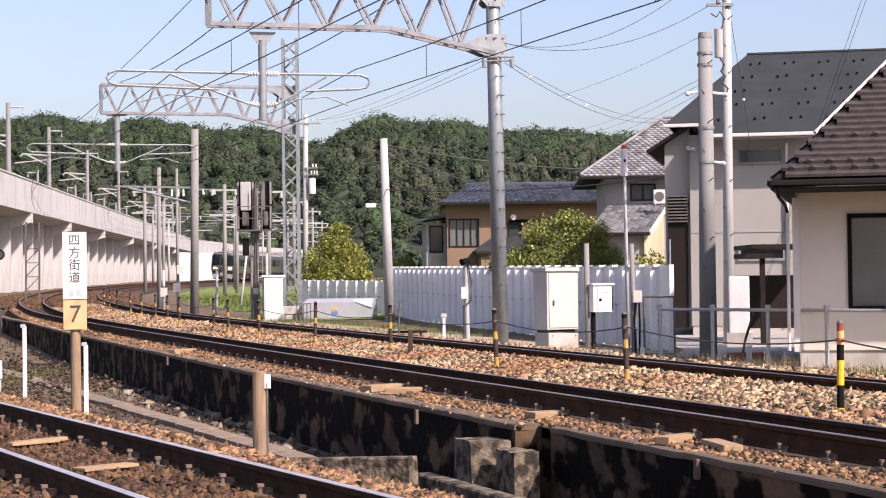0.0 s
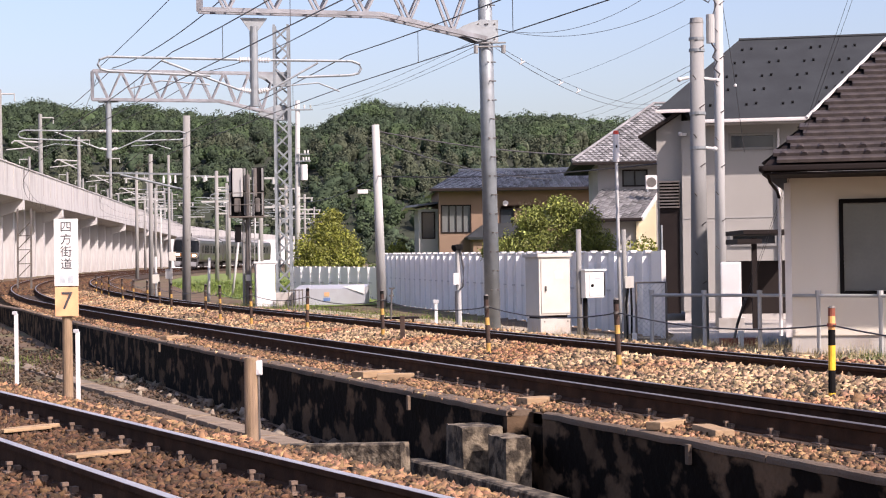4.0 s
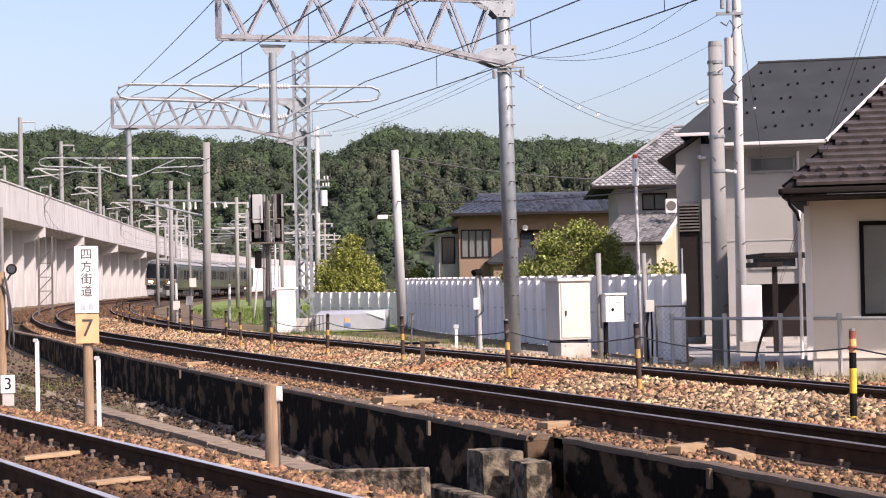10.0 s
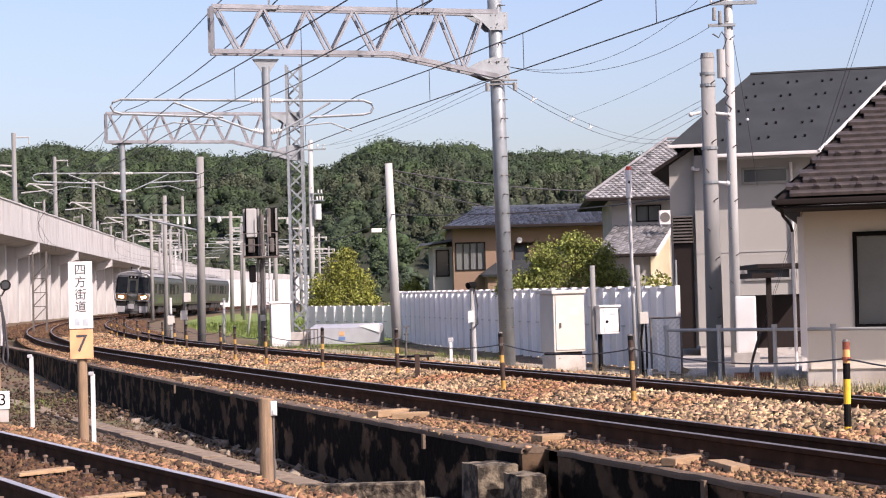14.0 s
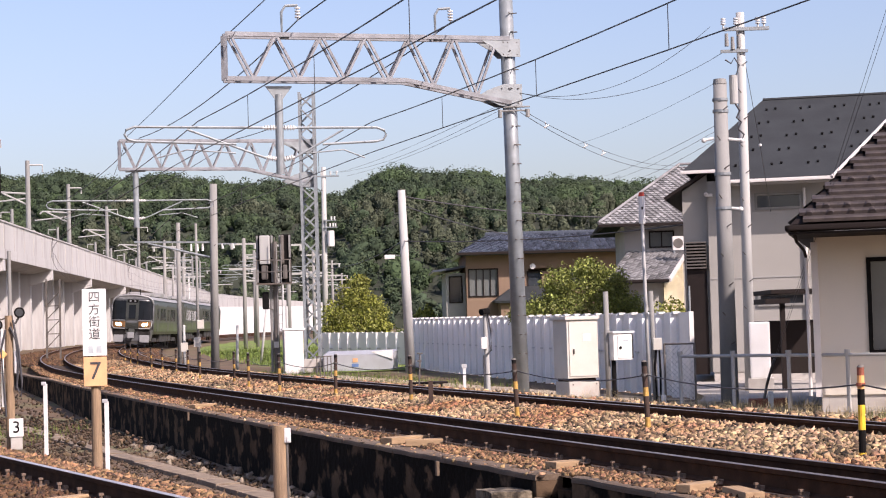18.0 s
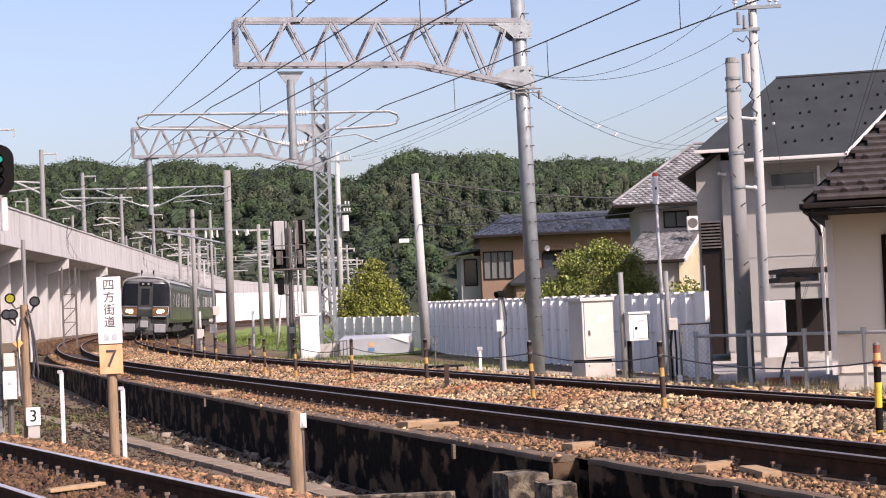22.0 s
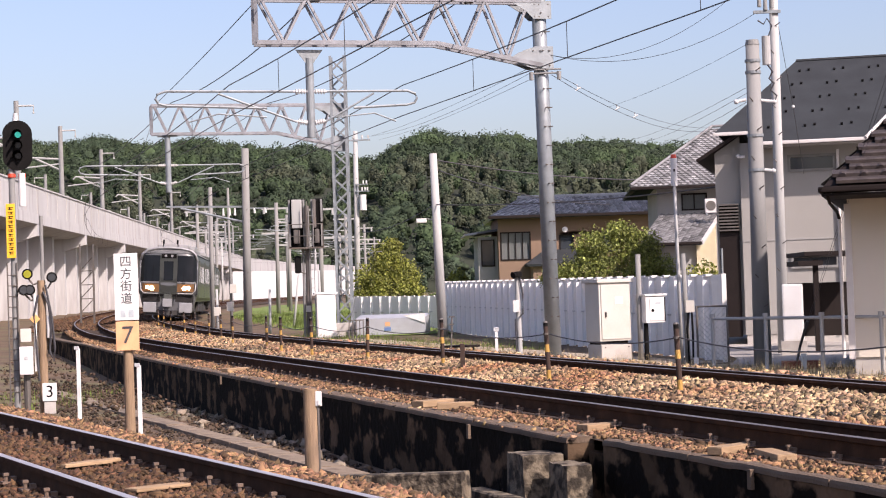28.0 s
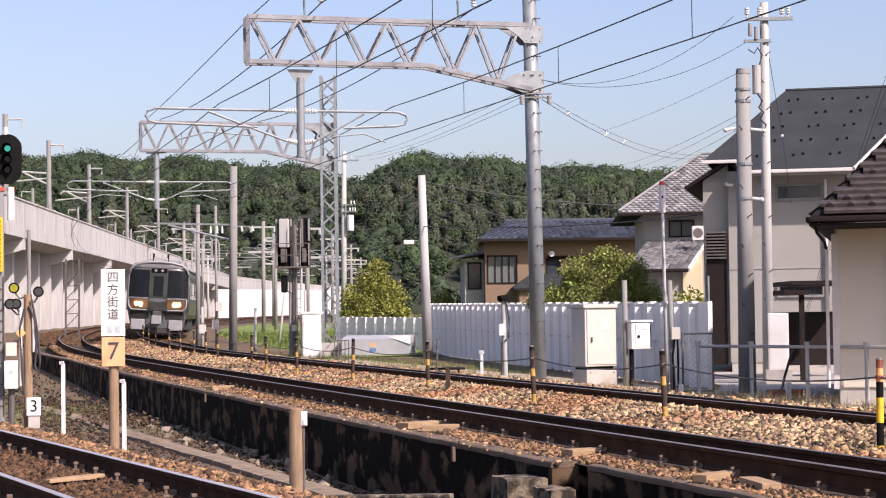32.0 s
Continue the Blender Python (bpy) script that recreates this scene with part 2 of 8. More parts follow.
GREEN_ON = glow("lit_green_signal", (0.02, 0.55, 0.42), 0.7)
YELLOW_ON = mat("yellow_lens", (0.22, 0.22, 0.02), 0.2, 0, 0.1, 4, 40, 0)
SANDY = mat("sandy_concrete", (0.22, 0.172, 0.125), 0.95, 0, 0.3, 2, 40, 0.4, dirt=(0.08, 0.056, 0.038), dirt_amt=0.8, dirt_scale=3)
MOSSY = mat("mossy_concrete", (0.165, 0.135, 0.095), 0.95, 0, 0.4, 6, 60, 1.0, bump_scale=30, dirt=(0.018, 0.014, 0.010), dirt_amt=0.95, dirt_scale=9, dirt_at=0.44, dirt_soft=0.14)
CLIPM = mat("rusty_clip", (0.17, 0.12, 0.09), 0.8, 0.2, 0.3, 8, 60, 0.1)
CREAM_WALL = mat("cream_render_wall", (0.70, 0.64, 0.46), 0.9, 0, 0.05, 1, 40, 0.1)
LEAF_M = mat("mid_green_leaves", (0.165, 0.195, 0.042), 0.6, 0, 0.4, 1.2, 12, 0.0, rand=0.5, island=True)
GRASSLAND = mat("grass_field_green", (0.12, 0.185, 0.035), 0.95, 0, 0.35, 0.4, 9, 0.5, dirt=(0.2, 0.15, 0.085), dirt_amt=0.75, dirt_scale=0.6)
STONE_D = mat("dark_rusty_stone", (0.082, 0.043, 0.021), 0.92, 0, 0.3, 2.0, 60, 0.2, rand=0.65, island=True)

POLE_OLD = mat("weathered_pole", (0.205, 0.206, 0.197), 0.85, 0, 0.2, 2, 60, 0.15, dirt=(0.13, 0.115, 0.10), dirt_amt=0.6, dirt_scale=2, stretch=(1, 1, 0.3))
PLANK = mat("bleached_plank", (0.33, 0.225, 0.13), 0.9, 0, 0.3, 4, 40, 0.3, dirt=(0.2, 0.13, 0.08), dirt_amt=0.5, dirt_scale=5, stretch=(0.5, 4, 4))
CONTAINER = mat("pale_grey_sheet", (0.36, 0.37, 0.395), 0.5, 0.1, 0.06, 1, 30, 0.04, dirt=(0.28, 0.28, 0.28), dirt_amt=0.4, dirt_scale=1.5)
DULL_YELLOW = mat("faded_yellow_paint", (0.42, 0.25, 0.06), 0.6, 0, 0.3, 8, 50, 0.1, dirt=(0.12, 0.07, 0.04), dirt_amt=0.6, dirt_scale=9)
FADED = mat("faded_print", (0.36, 0.40, 0.42), 0.7, 0, 0.2, 12, 70, 0.03)
RUSTY = mat("rust_brown_iron", (0.045, 0.027, 0.020), 0.85, 0, 0.35, 8, 60, 0.2, dirt=(0.03, 0.02, 0.016), dirt_amt=0.6, dirt_scale=8)
CAB_GLASS = gloss("dark_cab_glass", (0.016, 0.019, 0.022), 0.12, 0.0, 0.25)
SKIRT = mat("pale_skirt_steel", (0.25, 0.255, 0.26), 0.5, 0.2, 0.12, 3, 30, 0.05)
BEZEL = mat("dull_orange_paint", (0.25, 0.13, 0.055), 0.5, 0, 0.15, 4, 50, 0.05)
GIRDER = mat("dull_girder_steel", (0.20, 0.21, 0.225), 0.55, 0.2, 0.2, 4, 50, 0.08, dirt=(0.08, 0.08, 0.08), dirt_amt=0.5, dirt_scale=2.5)
AMBER = mat("amber_board_paint", (0.76, 0.38, 0.02), 0.5, 0, 0.1, 6, 50, 0.05)
SPILL = mat("spilled_brown_stone", (0.19, 0.108, 0.055), 0.92, 0, 0.35, 2.0, 60, 0.2, rand=0.8, island=True)
VERGE = mat("dusty_verge", (0.38, 0.315, 0.235), 0.95, 0, 0.25, 1.2, 30, 0.5, dirt=(0.20, 0.15, 0.10), dirt_amt=0.6, dirt_scale=0.8)
# Stone colour lowered for the shade the wall throws over the ditch.
LITTER_SHADED = mat("shade_dark_litter_stone", (0.062, 0.041, 0.025), 0.95, 0, 0.4, 2, 40, 0.3, rand=0.8, island=True)
RUBBLE = mat("pale_rubble", (0.20, 0.165, 0.125), 0.95, 0, 0.3, 4, 50, 0.4, rand=0.5, island=True)
LEAF_HILL_B = mat("sunny_hill_woods", (0.046, 0.072, 0.035), 0.95, 0, 0.5, 0.16, 1.2, 0.0, rand=0.16, island=True, dirt=(0.052, 0.062, 0.040), dirt_amt=0.6, dirt_scale=0.04, spec=0.15)

LEAF_HILL_C = mat("olive_hill_trees", (0.060, 0.072, 0.046), 0.95, 0, 0.5, 0.14, 1.2, 0.0, rand=0.2, island=True, spec=0.15)


# building helpers
def to_mesh(bm, name, m, smooth=False):
    me = bpy.data.meshes.new(name)
    bm.normal_update()
    bm.to_mesh(me)
    bm.free()
    me.materials.append(m)
    if smooth:
        for p in me.polygons:
            p.use_smooth = True
    return me


def part(name, bm, m, parent=None, label="", smooth=False):
    ob = new(name, to_mesh(bm, name, m, smooth))
    ob.parent = parent
    return tagged(ob, label)


def piece(name, me, parent, m):
    ob = new(name, me)
    ob.parent = parent
    ob.matrix_basis = m
    return ob


def thing(name, m, label, category, group="", kind=""):
    ob = new(name)
    ob.empty_display_size = 0.2
    ob.matrix_basis = m
    return tagged(ob, label, category, group, kind)


def B():
    return bmesh.new()


def box(bm, c, s, rz=0.0, bevel=0.0, m=None):
    mm = Matrix.Translation(c) @ Matrix.Rotation(rz, 4, 'Z') @ Matrix.Diagonal((*s, 1))
    if m is not None:
        mm = m @ mm
    r = bmesh.ops.create_cube(bm, size=1.0, matrix=mm)
    if bevel:
        es = list({e for v in r["verts"] for e in v.link_edges})
        bmesh.ops.bevel(bm, geom=es, offset=bevel, segments=2, profile=0.7, affect='EDGES')
    return bm


def rod(bm, p, q, r0, r1=None, seg=10, caps=True):
    p, q = Vector(p), Vector(q)
    d = q - p
    if d.length < 1e-6:
        return bm
    mm = Matrix.Translation((p + q) / 2) @ d.to_track_quat('Z', 'Y').to_matrix().to_4x4()
    bmesh.ops.create_cone(bm, cap_ends=caps, segments=seg, radius1=r0, radius2=r0 if r1 is None else r1, depth=d.length, matrix=mm)
    return bm


def beam(bm, p, q, w, h):
    p, q = Vector(p), Vector(q)
    d = q - p
    mm = Matrix.Translation((p + q) / 2) @ d.to_track_quat('X', 'Z').to_matrix().to_4x4() @ Matrix.Diagonal((d.length, w, h, 1))
    bmesh.ops.create_cube(bm, size=1.0, matrix=mm)
    return bm


def ball(bm, c, r, s=(1, 1, 1), sub=2):
    bmesh.ops.create_icosphere(bm, subdivisions=sub, radius=r, matrix=Matrix.Translation(c) @ Matrix.Diagonal((*s, 1)))
    return bm


def prism(bm, outline, p, q, up=(0, 0, 1)):
    """An outline (u, v) carried from p to q; u goes sideways, v up."""
    p, q = Vector(p), Vector(q)
    d = (q - p).normalized()
    u = d.cross(Vector(up)).normalized()
    v = u.cross(d)
    a = [bm.verts.new(p + u * x + v * y) for x, y in outline]
    b = [bm.verts.new(q + u * x + v * y) for x, y in outline]
    n = len(a)
    for i in range(n):
        bm.faces.new((a[i], a[(i + 1) % n], b[(i + 1) % n], b[i]))
    bm.faces.new(a[::-1])
    bm.faces.new(b)
    return bm


def poly(bm, pts):
    return bm.faces.new([bm.verts.new(p) for p in pts])


def slab(bm, pts, thick):
    """A flat polygon given thickness downwards along its normal."""
    vs = [Vector(p) for p in pts]
    n = (vs[1] - vs[0]).cross(vs[2] - vs[0]).normalized()
    a = [bm.verts.new(p) for p in vs]
    b = [bm.verts.new(p - n * thick) for p in vs]
    k = len(a)
    bm.faces.new(a)
    bm.faces.new(b[::-1])
    for i in range(k):
        bm.faces.new((a[i], b[i], b[(i + 1) % k], a[(i + 1) % k]))
    return bm


def tube(bm, pts, r, seg=6):
    """A round bar along a line of points."""
    pts = [Vector(p) for p in pts]
    rings = []
    for i, p in enumerate(pts):
        d = (pts[min(i + 1, len(pts) - 1)] - pts[max(i - 1, 0)]).normalized()
        s = d.cross(Vector((0, 0, 1)))
        s = s.normalized() if s.length > 1e-4 else Vector((1, 0, 0))
        t = s.cross(d)
        rings.append([bm.verts.new(p + (s * math.cos(a) + t * math.sin(a)) * r) for a in (2 * math.pi * k / seg for k in range(seg))])
    for a, b in zip(rings, rings[1:]):
        for k in range(seg):
            bm.faces.new((a[k], a[(k + 1) % seg], b[(k + 1) % seg], b[k]))
    bm.faces.new(rings[0][::-1])
    bm.faces.new(rings[-1])
    return bm


def sag(p, q, drop, n=14):
    p, q = Vector(p), Vector(q)
    return [p.lerp(q, i / n) - Vector((0, 0, drop * 4 * (i / n) * (1 - i / n))) for i in range(n + 1)]


def scatter(name, centres, sizes, m, verts, faces, squash=1.0, jitter=0.25, parent=None, label="", kind="stuff", category="", seed=1, upright=False):
    """Many small rough bodies of one base shape in one mesh."""
    rng = np.random.default_rng(seed)
    n, base = len(centres), np.array(verts, float)
    q = rng.normal(size=(n, 4))
    if upright:
        q[:, 1:3] = 0
    q /= np.linalg.norm(q, axis=1)[:, None]
    w, x, y, z = q.T
    R = np.stack([1 - 2 * (y * y + z * z), 2 * (x * y - z * w), 2 * (x * z + y * w), 2 * (x * y + z * w), 1 - 2 * (x * x + z * z), 2 * (y * z - x * w), 2 * (x * z - y * w), 2 * (y * z + x * w), 1 - 2 * (x * x + y * y)], 1).reshape(n, 3, 3)
    shape = base[None] * (1 + jitter * rng.normal(size=(n, len(base), 1)))
    shape = shape * (1 + 0.3 * rng.normal(size=(n, 1, 3)).clip(-1.5, 1.5))
    v = np.einsum("nij,nkj->nki", R, shape) * np.asarray(sizes)[:, None, None]
    v[..., 2] *= squash
    v += np.asarray(centres)[:, None, :]
    f = (np.array(faces)[None] + (np.arange(n) * len(base))[:, None, None]).reshape(-1, len(faces[0]))
    me = bpy.data.meshes.new(name)
    k = f.shape[1]
    me.vertices.add(n * len(base))
    me.vertices.foreach_set("co", v.reshape(-1))
    me.loops.add(f.size)
    me.loops.foreach_set("vertex_index", f.reshape(-1).astype(np.int32))
    me.polygons.add(len(f))
    me.polygons.foreach_set("loop_start", (np.arange(len(f)) * k).astype(np.int32))
    me.update(calc_edges=True)
    me.validate()
    me.materials.append(m)
    ob = new(name, me)
    ob.parent = parent
    return tagged(ob, label, category, "", kind)


def ico_data(sub=1):
    bm = B()
    bmesh.ops.create_icosphere(bm, subdivisions=sub, radius=1.0)
    v = [tuple(x.co) for x in bm.verts]
    f = [tuple(x.index for x in p.verts) for p in bm.faces]
    bm.free()
    return v, f


ICO_V, ICO_F = ico_data(1)
ROCK_V = [(1, 0, -0.5), (0.3, 0.9, -0.5), (-0.8, 0.55, -0.5), (-0.8, -0.6, -0.5), (0.35, -0.9, -0.5), (0.5, 0.15, 0.6), (-0.3, 0.4, 0.6), (-0.2, -0.5, 0.6)]
ROCK_F = [(0, 1, 5), (1, 6, 5), (1, 2, 6), (2, 3, 7), (2, 7, 6), (3, 4, 7), (4, 0, 5), (4, 5, 7), (5, 6, 7), (0, 4, 1), (4, 3, 1), (3, 2, 1)]
OCTA_V = [(1, 0, 0), (-1, 0, 0), (0, 1, 0), (0, -1, 0), (0, 0, 1), (0, 0, -1)]
OCTA_F = [(0, 2, 4), (2, 1, 4), (1, 3, 4), (3, 0, 4), (2, 0, 5), (1, 2, 5), (3, 1, 5), (0, 3, 5)]
LEAF_V = [(-0.5, 0, 0), (0, -0.35, 0.1), (0.5, 0, 0), (0, 0.35, 0.1)]
LEAF_F = [(0, 1, 2), (0, 2, 3)]


# the line of the tracks: x of the nearest rail as a function of the way ahead
BEND_Y = [-20, 40, 60, 85, 105, 130, 150, 170, 200, 240, 330]
BEND_K = [-0.368, -0.32, -0.29, -0.23, -0.19, -0.15, -0.10, -0.05, 0.0, 0.05, 0.15]


def slope(y):
    return float(np.interp(y, BEND_Y, BEND_K))


YS = np.arange(-60.0, 3000.0, 0.5)
XS = np.concatenate([[0.0], np.cumsum([slope(y + 0.25) * 0.5 for y in YS[:-1]])])
XS = XS - np.interp(18.24, YS, XS) + 0.42


def line_x(y):
    return float(np.interp(y, YS, XS))


def on_line(y, off, z=0.0):
    """A place at the way y ahead on the nearest rail, moved off metres to its right."""
    k = slope(y)
    c = 1 / math.sqrt(1 + k * k)
    return Vector((line_x(y) + off * c, y - off * k * c, z + 0.005 * max(0.0, min(y, 330.0) - 65.0)))


def heading(y):
    return -math.atan(slope(y))   # turn about z from straight ahead


def b_off(y):
    return 3.45 + 0.010 * (min(max(y, 18.0), 75.0) - 18.0)


# ---- ground and track beds ----
def strip(name, offs, heights, y0, y1, step, m, label, kind="structure", wobble=0.0, off_fn=None):
    """A sheet along the tracks: offs and heights give its cross-section."""
    bm = B()
    rows = []
    y = y0
    while y <= y1 + 1e-6:
        rows.append([bm.verts.new(on_line(y, o + (off_fn(y) if off_fn else 0), h + wobble * noise.noise((o * 3, y * 2, 7)))) for o, h in zip(offs, heights)])
        y += step
    for a, b in zip(rows, rows[1:]):
        for k in range(len(a) - 1):
            bm.faces.new((a[k], a[k + 1], b[k + 1], b[k]))
    ob = part(name, bm, m)
    return tagged(ob, label, "", "", kind)


def ground_sheet():
    offs = [-3000, -900, -300, -120, -60, -30, -18, -12, -8, -6, -4.5, -3.2, -2.2, -1.4, -0.52, -0.50, 6.2, 7.2, 8.2, 10, 14, 20, 30, 60, 120, 300, 900, 3000]
    bm = B()
    ys = [-2500, -600, -150, -60, -30] + list(range(-20, 120, 4)) + list(range(120, 330, 10)) + [360, 420, 520, 700, 1000, 1800, 3500]
    rows = []
    for y in ys:
        far = min(1.0, max(0.0, (y - 50) / 40))
        row = []
        for o in offs:
            h = float(np.interp(o, [-12, -4, -2.2, -1.4, -0.52, -0.50, 6, 7.2], [-0.22, -0.28, -0.42, -0.5, -0.52, -0.25, -0.25, 0.0]))
            h = h * (1 - far)
            h += 0.04 * noise.noise((o * 0.3, y * 0.2, 1)) if abs(o) < 40 else 0
            row.append(bm.verts.new(on_line(min(max(y, -60), 2999), 0) + Vector((0, y - min(max(y, -60), 2999), h)) + Vector((o, 0, 0)) / math.sqrt(1 + slope(y) ** 2)))
        rows.append(row)
    for a, b in zip(rows, rows[1:]):
        for k in range(len(a) - 1):
            bm.faces.new((a[k], a[k + 1], b[k + 1], b[k]))
    return tagged(part("ground", bm, DIRT, None, "", True), "brown soil ground with patches of grass", "ground", "", "structure")


ground_sheet()
strip("track_bed", [-0.45, -0.25, 0.0, 1.15, 1.7, 2.4, 3.1, 3.6, 4.9, 5.5, 6.6], [0.22, 0.24, 0.25, 0.15, 0.19, 0.25, 0.32, 0.27, 0.26, 0.24, 0.06], -22, 320, 1.0, BED_SHADE, "brown crushed-stone ballast bed of the two main tracks, darkened for shade between stones", wobble=0.03)

# ballast stones, the nearest stretch of the bed
rng = np.random.default_rng(5)


def stones(name, o0, o1, z_of, y0, y1, count, size, label, seed, line=on_line, m=None):
    r = np.random.default_rng(seed)
    t = r.random(count) ** 1.3
    ys, os = y0 + (y1 - y0) * t, o0 + (o1 - o0) * r.random(count)
    c = [line(float(y), float(o), z_of(float(o)) + float(r.random()) * 0.02) for y, o in zip(ys, os)]
    return scatter(name, c, size * (0.6 + 0.7 * r.random(count)), m or STONE, OCTA_V, OCTA_F, 0.8, 0.33, label=label, category="ballast", seed=seed)


BED_O = [-0.45, -0.25, 0.0, 1.15, 1.7, 2.4, 3.1, 3.6, 4.9, 5.5, 6.6]
BED_Z = [0.22, 0.24, 0.25, 0.15, 0.19, 0.25, 0.32, 0.27, 0.26, 0.24, 0.06]


def bed_z(o):
    return float(np.interp(o, BED_O, BED_Z))


stones("ballast_between_tracks", 1.35, 3.5, bed_z, 9, 34, 36000, 0.039, "loose brown and buff ballast stones between the main tracks", 11)
stones("ballast_between_tracks", 1.35, 3.6, bed_z, 34, 85, 17000, 0.046, "loose brown ballast stones along the curve", 12)
stones("ballast_shoulder", -0.40, -0.09, bed_z, 8, 30, 11000, 0.027, "brown ballast stones on the old platform edge", 13, on_line, SPILL)
stones("ballast_shoulder", -0.45, -0.1, bed_z, 30, 80, 3600, 0.045, "brown ballast stones above the retaining wall", 14, on_line, SPILL)
stones("ballast_shoulder", 5.0, 5.7, bed_z, 10, 60, 2500, 0.045, "brown ballast stones on the far shoulder", 15)


# ---- tracks ----
RAIL_OUT = [(-0.0635, 0), (0.0635, 0), (0.0635, 0.012), (0.012, 0.03), (0.009, 0.118), (0.0325, 0.128), (0.0325, 0.160), (-0.0325, 0.160), (-0.0325, 0.128), (-0.009, 0.118), (-0.012, 0.03), (-0.0635, 0.012)]


def rail_mesh(line, off, z, y0, y1, step, outline):
    bm = B()
    rows = []
    y = y0
    while y <= y1 + 1e-6:
        o = off(y) if callable(off) else off
        rows.append([bm.verts.new(line(y, o + u, z + v)) for u, v in outline])
        y += step
    n = len(outline)
    for a, b in zip(rows, rows[1:]):
        for k in range(n):
            bm.faces.new((a[k], a[(k + 1) % n], b[(k + 1) % n], b[k]))
    bm.faces.new(rows[0][::-1])
    bm.faces.new(rows[-1])
    return bm


HEAD_OUT = [(-0.030, 0.1605), (0.030, 0.1605), (0.026, 0.163), (-0.026, 0.163)]
sleeper_bm = B()
box(sleeper_bm, (0, 0, 0), (1.80, 0.22, 0.15), 0, 0.012)
SLEEPER = to_mesh(sleeper_bm, "sleeper", TIMBER)
clip_bm = B()
box(clip_bm, (0, 0, 0.006), (0.10, 0.11, 0.012))
box(clip_bm, (0.02, 0, 0.022), (0.03, 0.05, 0.03))
rod(clip_bm, (-0.02, 0, 0.0), (-0.02, 0, 0.045), 0.011, seg=6)
box(clip_bm, (-0.02, 0, 0.05), (0.03, 0.03, 0.016))
CLIP = to_mesh(clip_bm, "rail_clip", CLIPM)


def railway(name, label, line, off, z0, cant, y0, y1, ys0, ys1, head, turn):
    t = thing(name, Matrix(), label, "railway track", "railway tracks", "structure")
    for k, (o, z) in enumerate(((0.0, z0), (1.132, z0 - cant))):
        f = (lambda y, o=o: off(y) + o) if callable(off) else off + o
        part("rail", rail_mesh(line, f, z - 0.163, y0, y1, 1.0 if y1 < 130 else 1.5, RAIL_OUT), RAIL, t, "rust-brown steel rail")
        part("rail_head", rail_mesh(line, f, z - 0.163, y0, y1, 1.0 if y1 < 130 else 1.5, HEAD_OUT), head, t, "worn running surface")
    y = ys0
    while y < ys1:
        o = off(y) if callable(off) else off
        p = line(y, o + 0.566, z0 - 0.163 - cant / 2 - 0.155)
        tilt = math.atan2(cant, 1.132)
        m = Matrix.Translation(p) @ Matrix.Rotation(turn(y), 4, 'Z') @ Matrix.Rotation(tilt, 4, 'Y')
        piece("sleeper", SLEEPER, t, m)
        if y < ys0 + 26 and not callable(off):
            for u in ((-0.075, 0.075) if cant else (-0.075, 0.075, 1.057, 1.207)):
                grow = 1.0 if cant else 1.3
                piece("rail_clip", CLIP, t, Matrix.Translation(line(y, o + u, z0 - 0.160)) @ Matrix.Rotation(turn(y) + (0 if u in (-0.075, 1.057) else math.pi), 4, 'Z') @ Matrix.Diagonal((grow, grow, grow, 1)))
        y += 0.60
    return t


railway("railway_track", "rust-brown main track on timber sleepers along the wall", on_line, 0.0, 0.45, 0.09, -20, 300, 9.0, 70.0, RAILTOP_D, heading)
railway("railway_track", "rust-brown second main track carrying the train", on_line, b_off, 0.42, 0.09, -20, 320, 14.0, 60.0, RAILTOP_D, heading)


# the siding in front, straight
def siding_line(y, off, z=0.0):
    k = -0.493
    c = 1 / math.sqrt(1 + k * k)
    return Vector((-1.81 + k * (y - 12.8) + off * c, y - off * k * c, z))


SIDE_TURN = math.atan(0.493)
bm = B()
rows = []
y = -30.0
S_O, S_Z = [-3.4, -2.6, -1.8, 0.1, 0.3, 0.8, 1.15, 1.6], [-0.45, -0.05, 0.185, 0.185, 0.22, 0.19, 0.06, -0.40]
while y < 120:
    rows.append([bm.verts.new(siding_line(y, o, h + 0.02 * noise.noise((o * 3, y, 3)))) for o, h in zip(S_O, S_Z)])
    y += 1.0
for a, b in zip(rows, rows[1:]):
    for k in range(len(a) - 1):
        bm.faces.new((a[k], a[k + 1], b[k + 1], b[k]))
tagged(part("siding_bed", bm, BED_SHADE), "brown ballast bed under the nearest track, darkened for shade between stones", "", "", "structure")
railway("railway_track", "near track with polished rail heads on timber sleepers", siding_line, -1.132, 0.36, 0.0, -26, 100, 7.0, 30.0, RAILTOP, lambda y: SIDE_TURN)


def side_z(o):
    return float(np.interp(o, S_O, S_Z))


stones("siding_ballast", -3.0, 0.08, side_z, 7, 22, 26000, 0.031, "loose dark brown ballast stones of the near track", 21, siding_line, STONE_D)
stones("siding_ballast", 0.10, 1.45, side_z, 7, 30, 24000, 0.034, "loose brown ballast stones on the near shoulder", 24, siding_line, SPILL)
stones("ditch_litter", -3.4, -0.8, lambda o: float(np.interp(o, [-3.4, -2.2, -1.4, -0.5], [-0.31, -0.42, -0.5, -0.52])) + 0.02, 14, 45, 5000, 0.03, "stones and litter in the ditch, darkened for the wall's shade", 25, on_line, LITTER_SHADED)
stones("ditch_rubble", -1.5, -0.72, lambda o: -0.48, 15, 34, 130, 0.075, "pale broken concrete lumps along the foot of the wall", 26, on_line, RUBBLE)
stones("wayside_gravel", -12, -1.2, lambda o: -0.22 if o < -4 else -0.3, 32, 110, 6000, 0.04, "scattered brown stones beside the curve", 23, on_line, LITTER_SHADED)
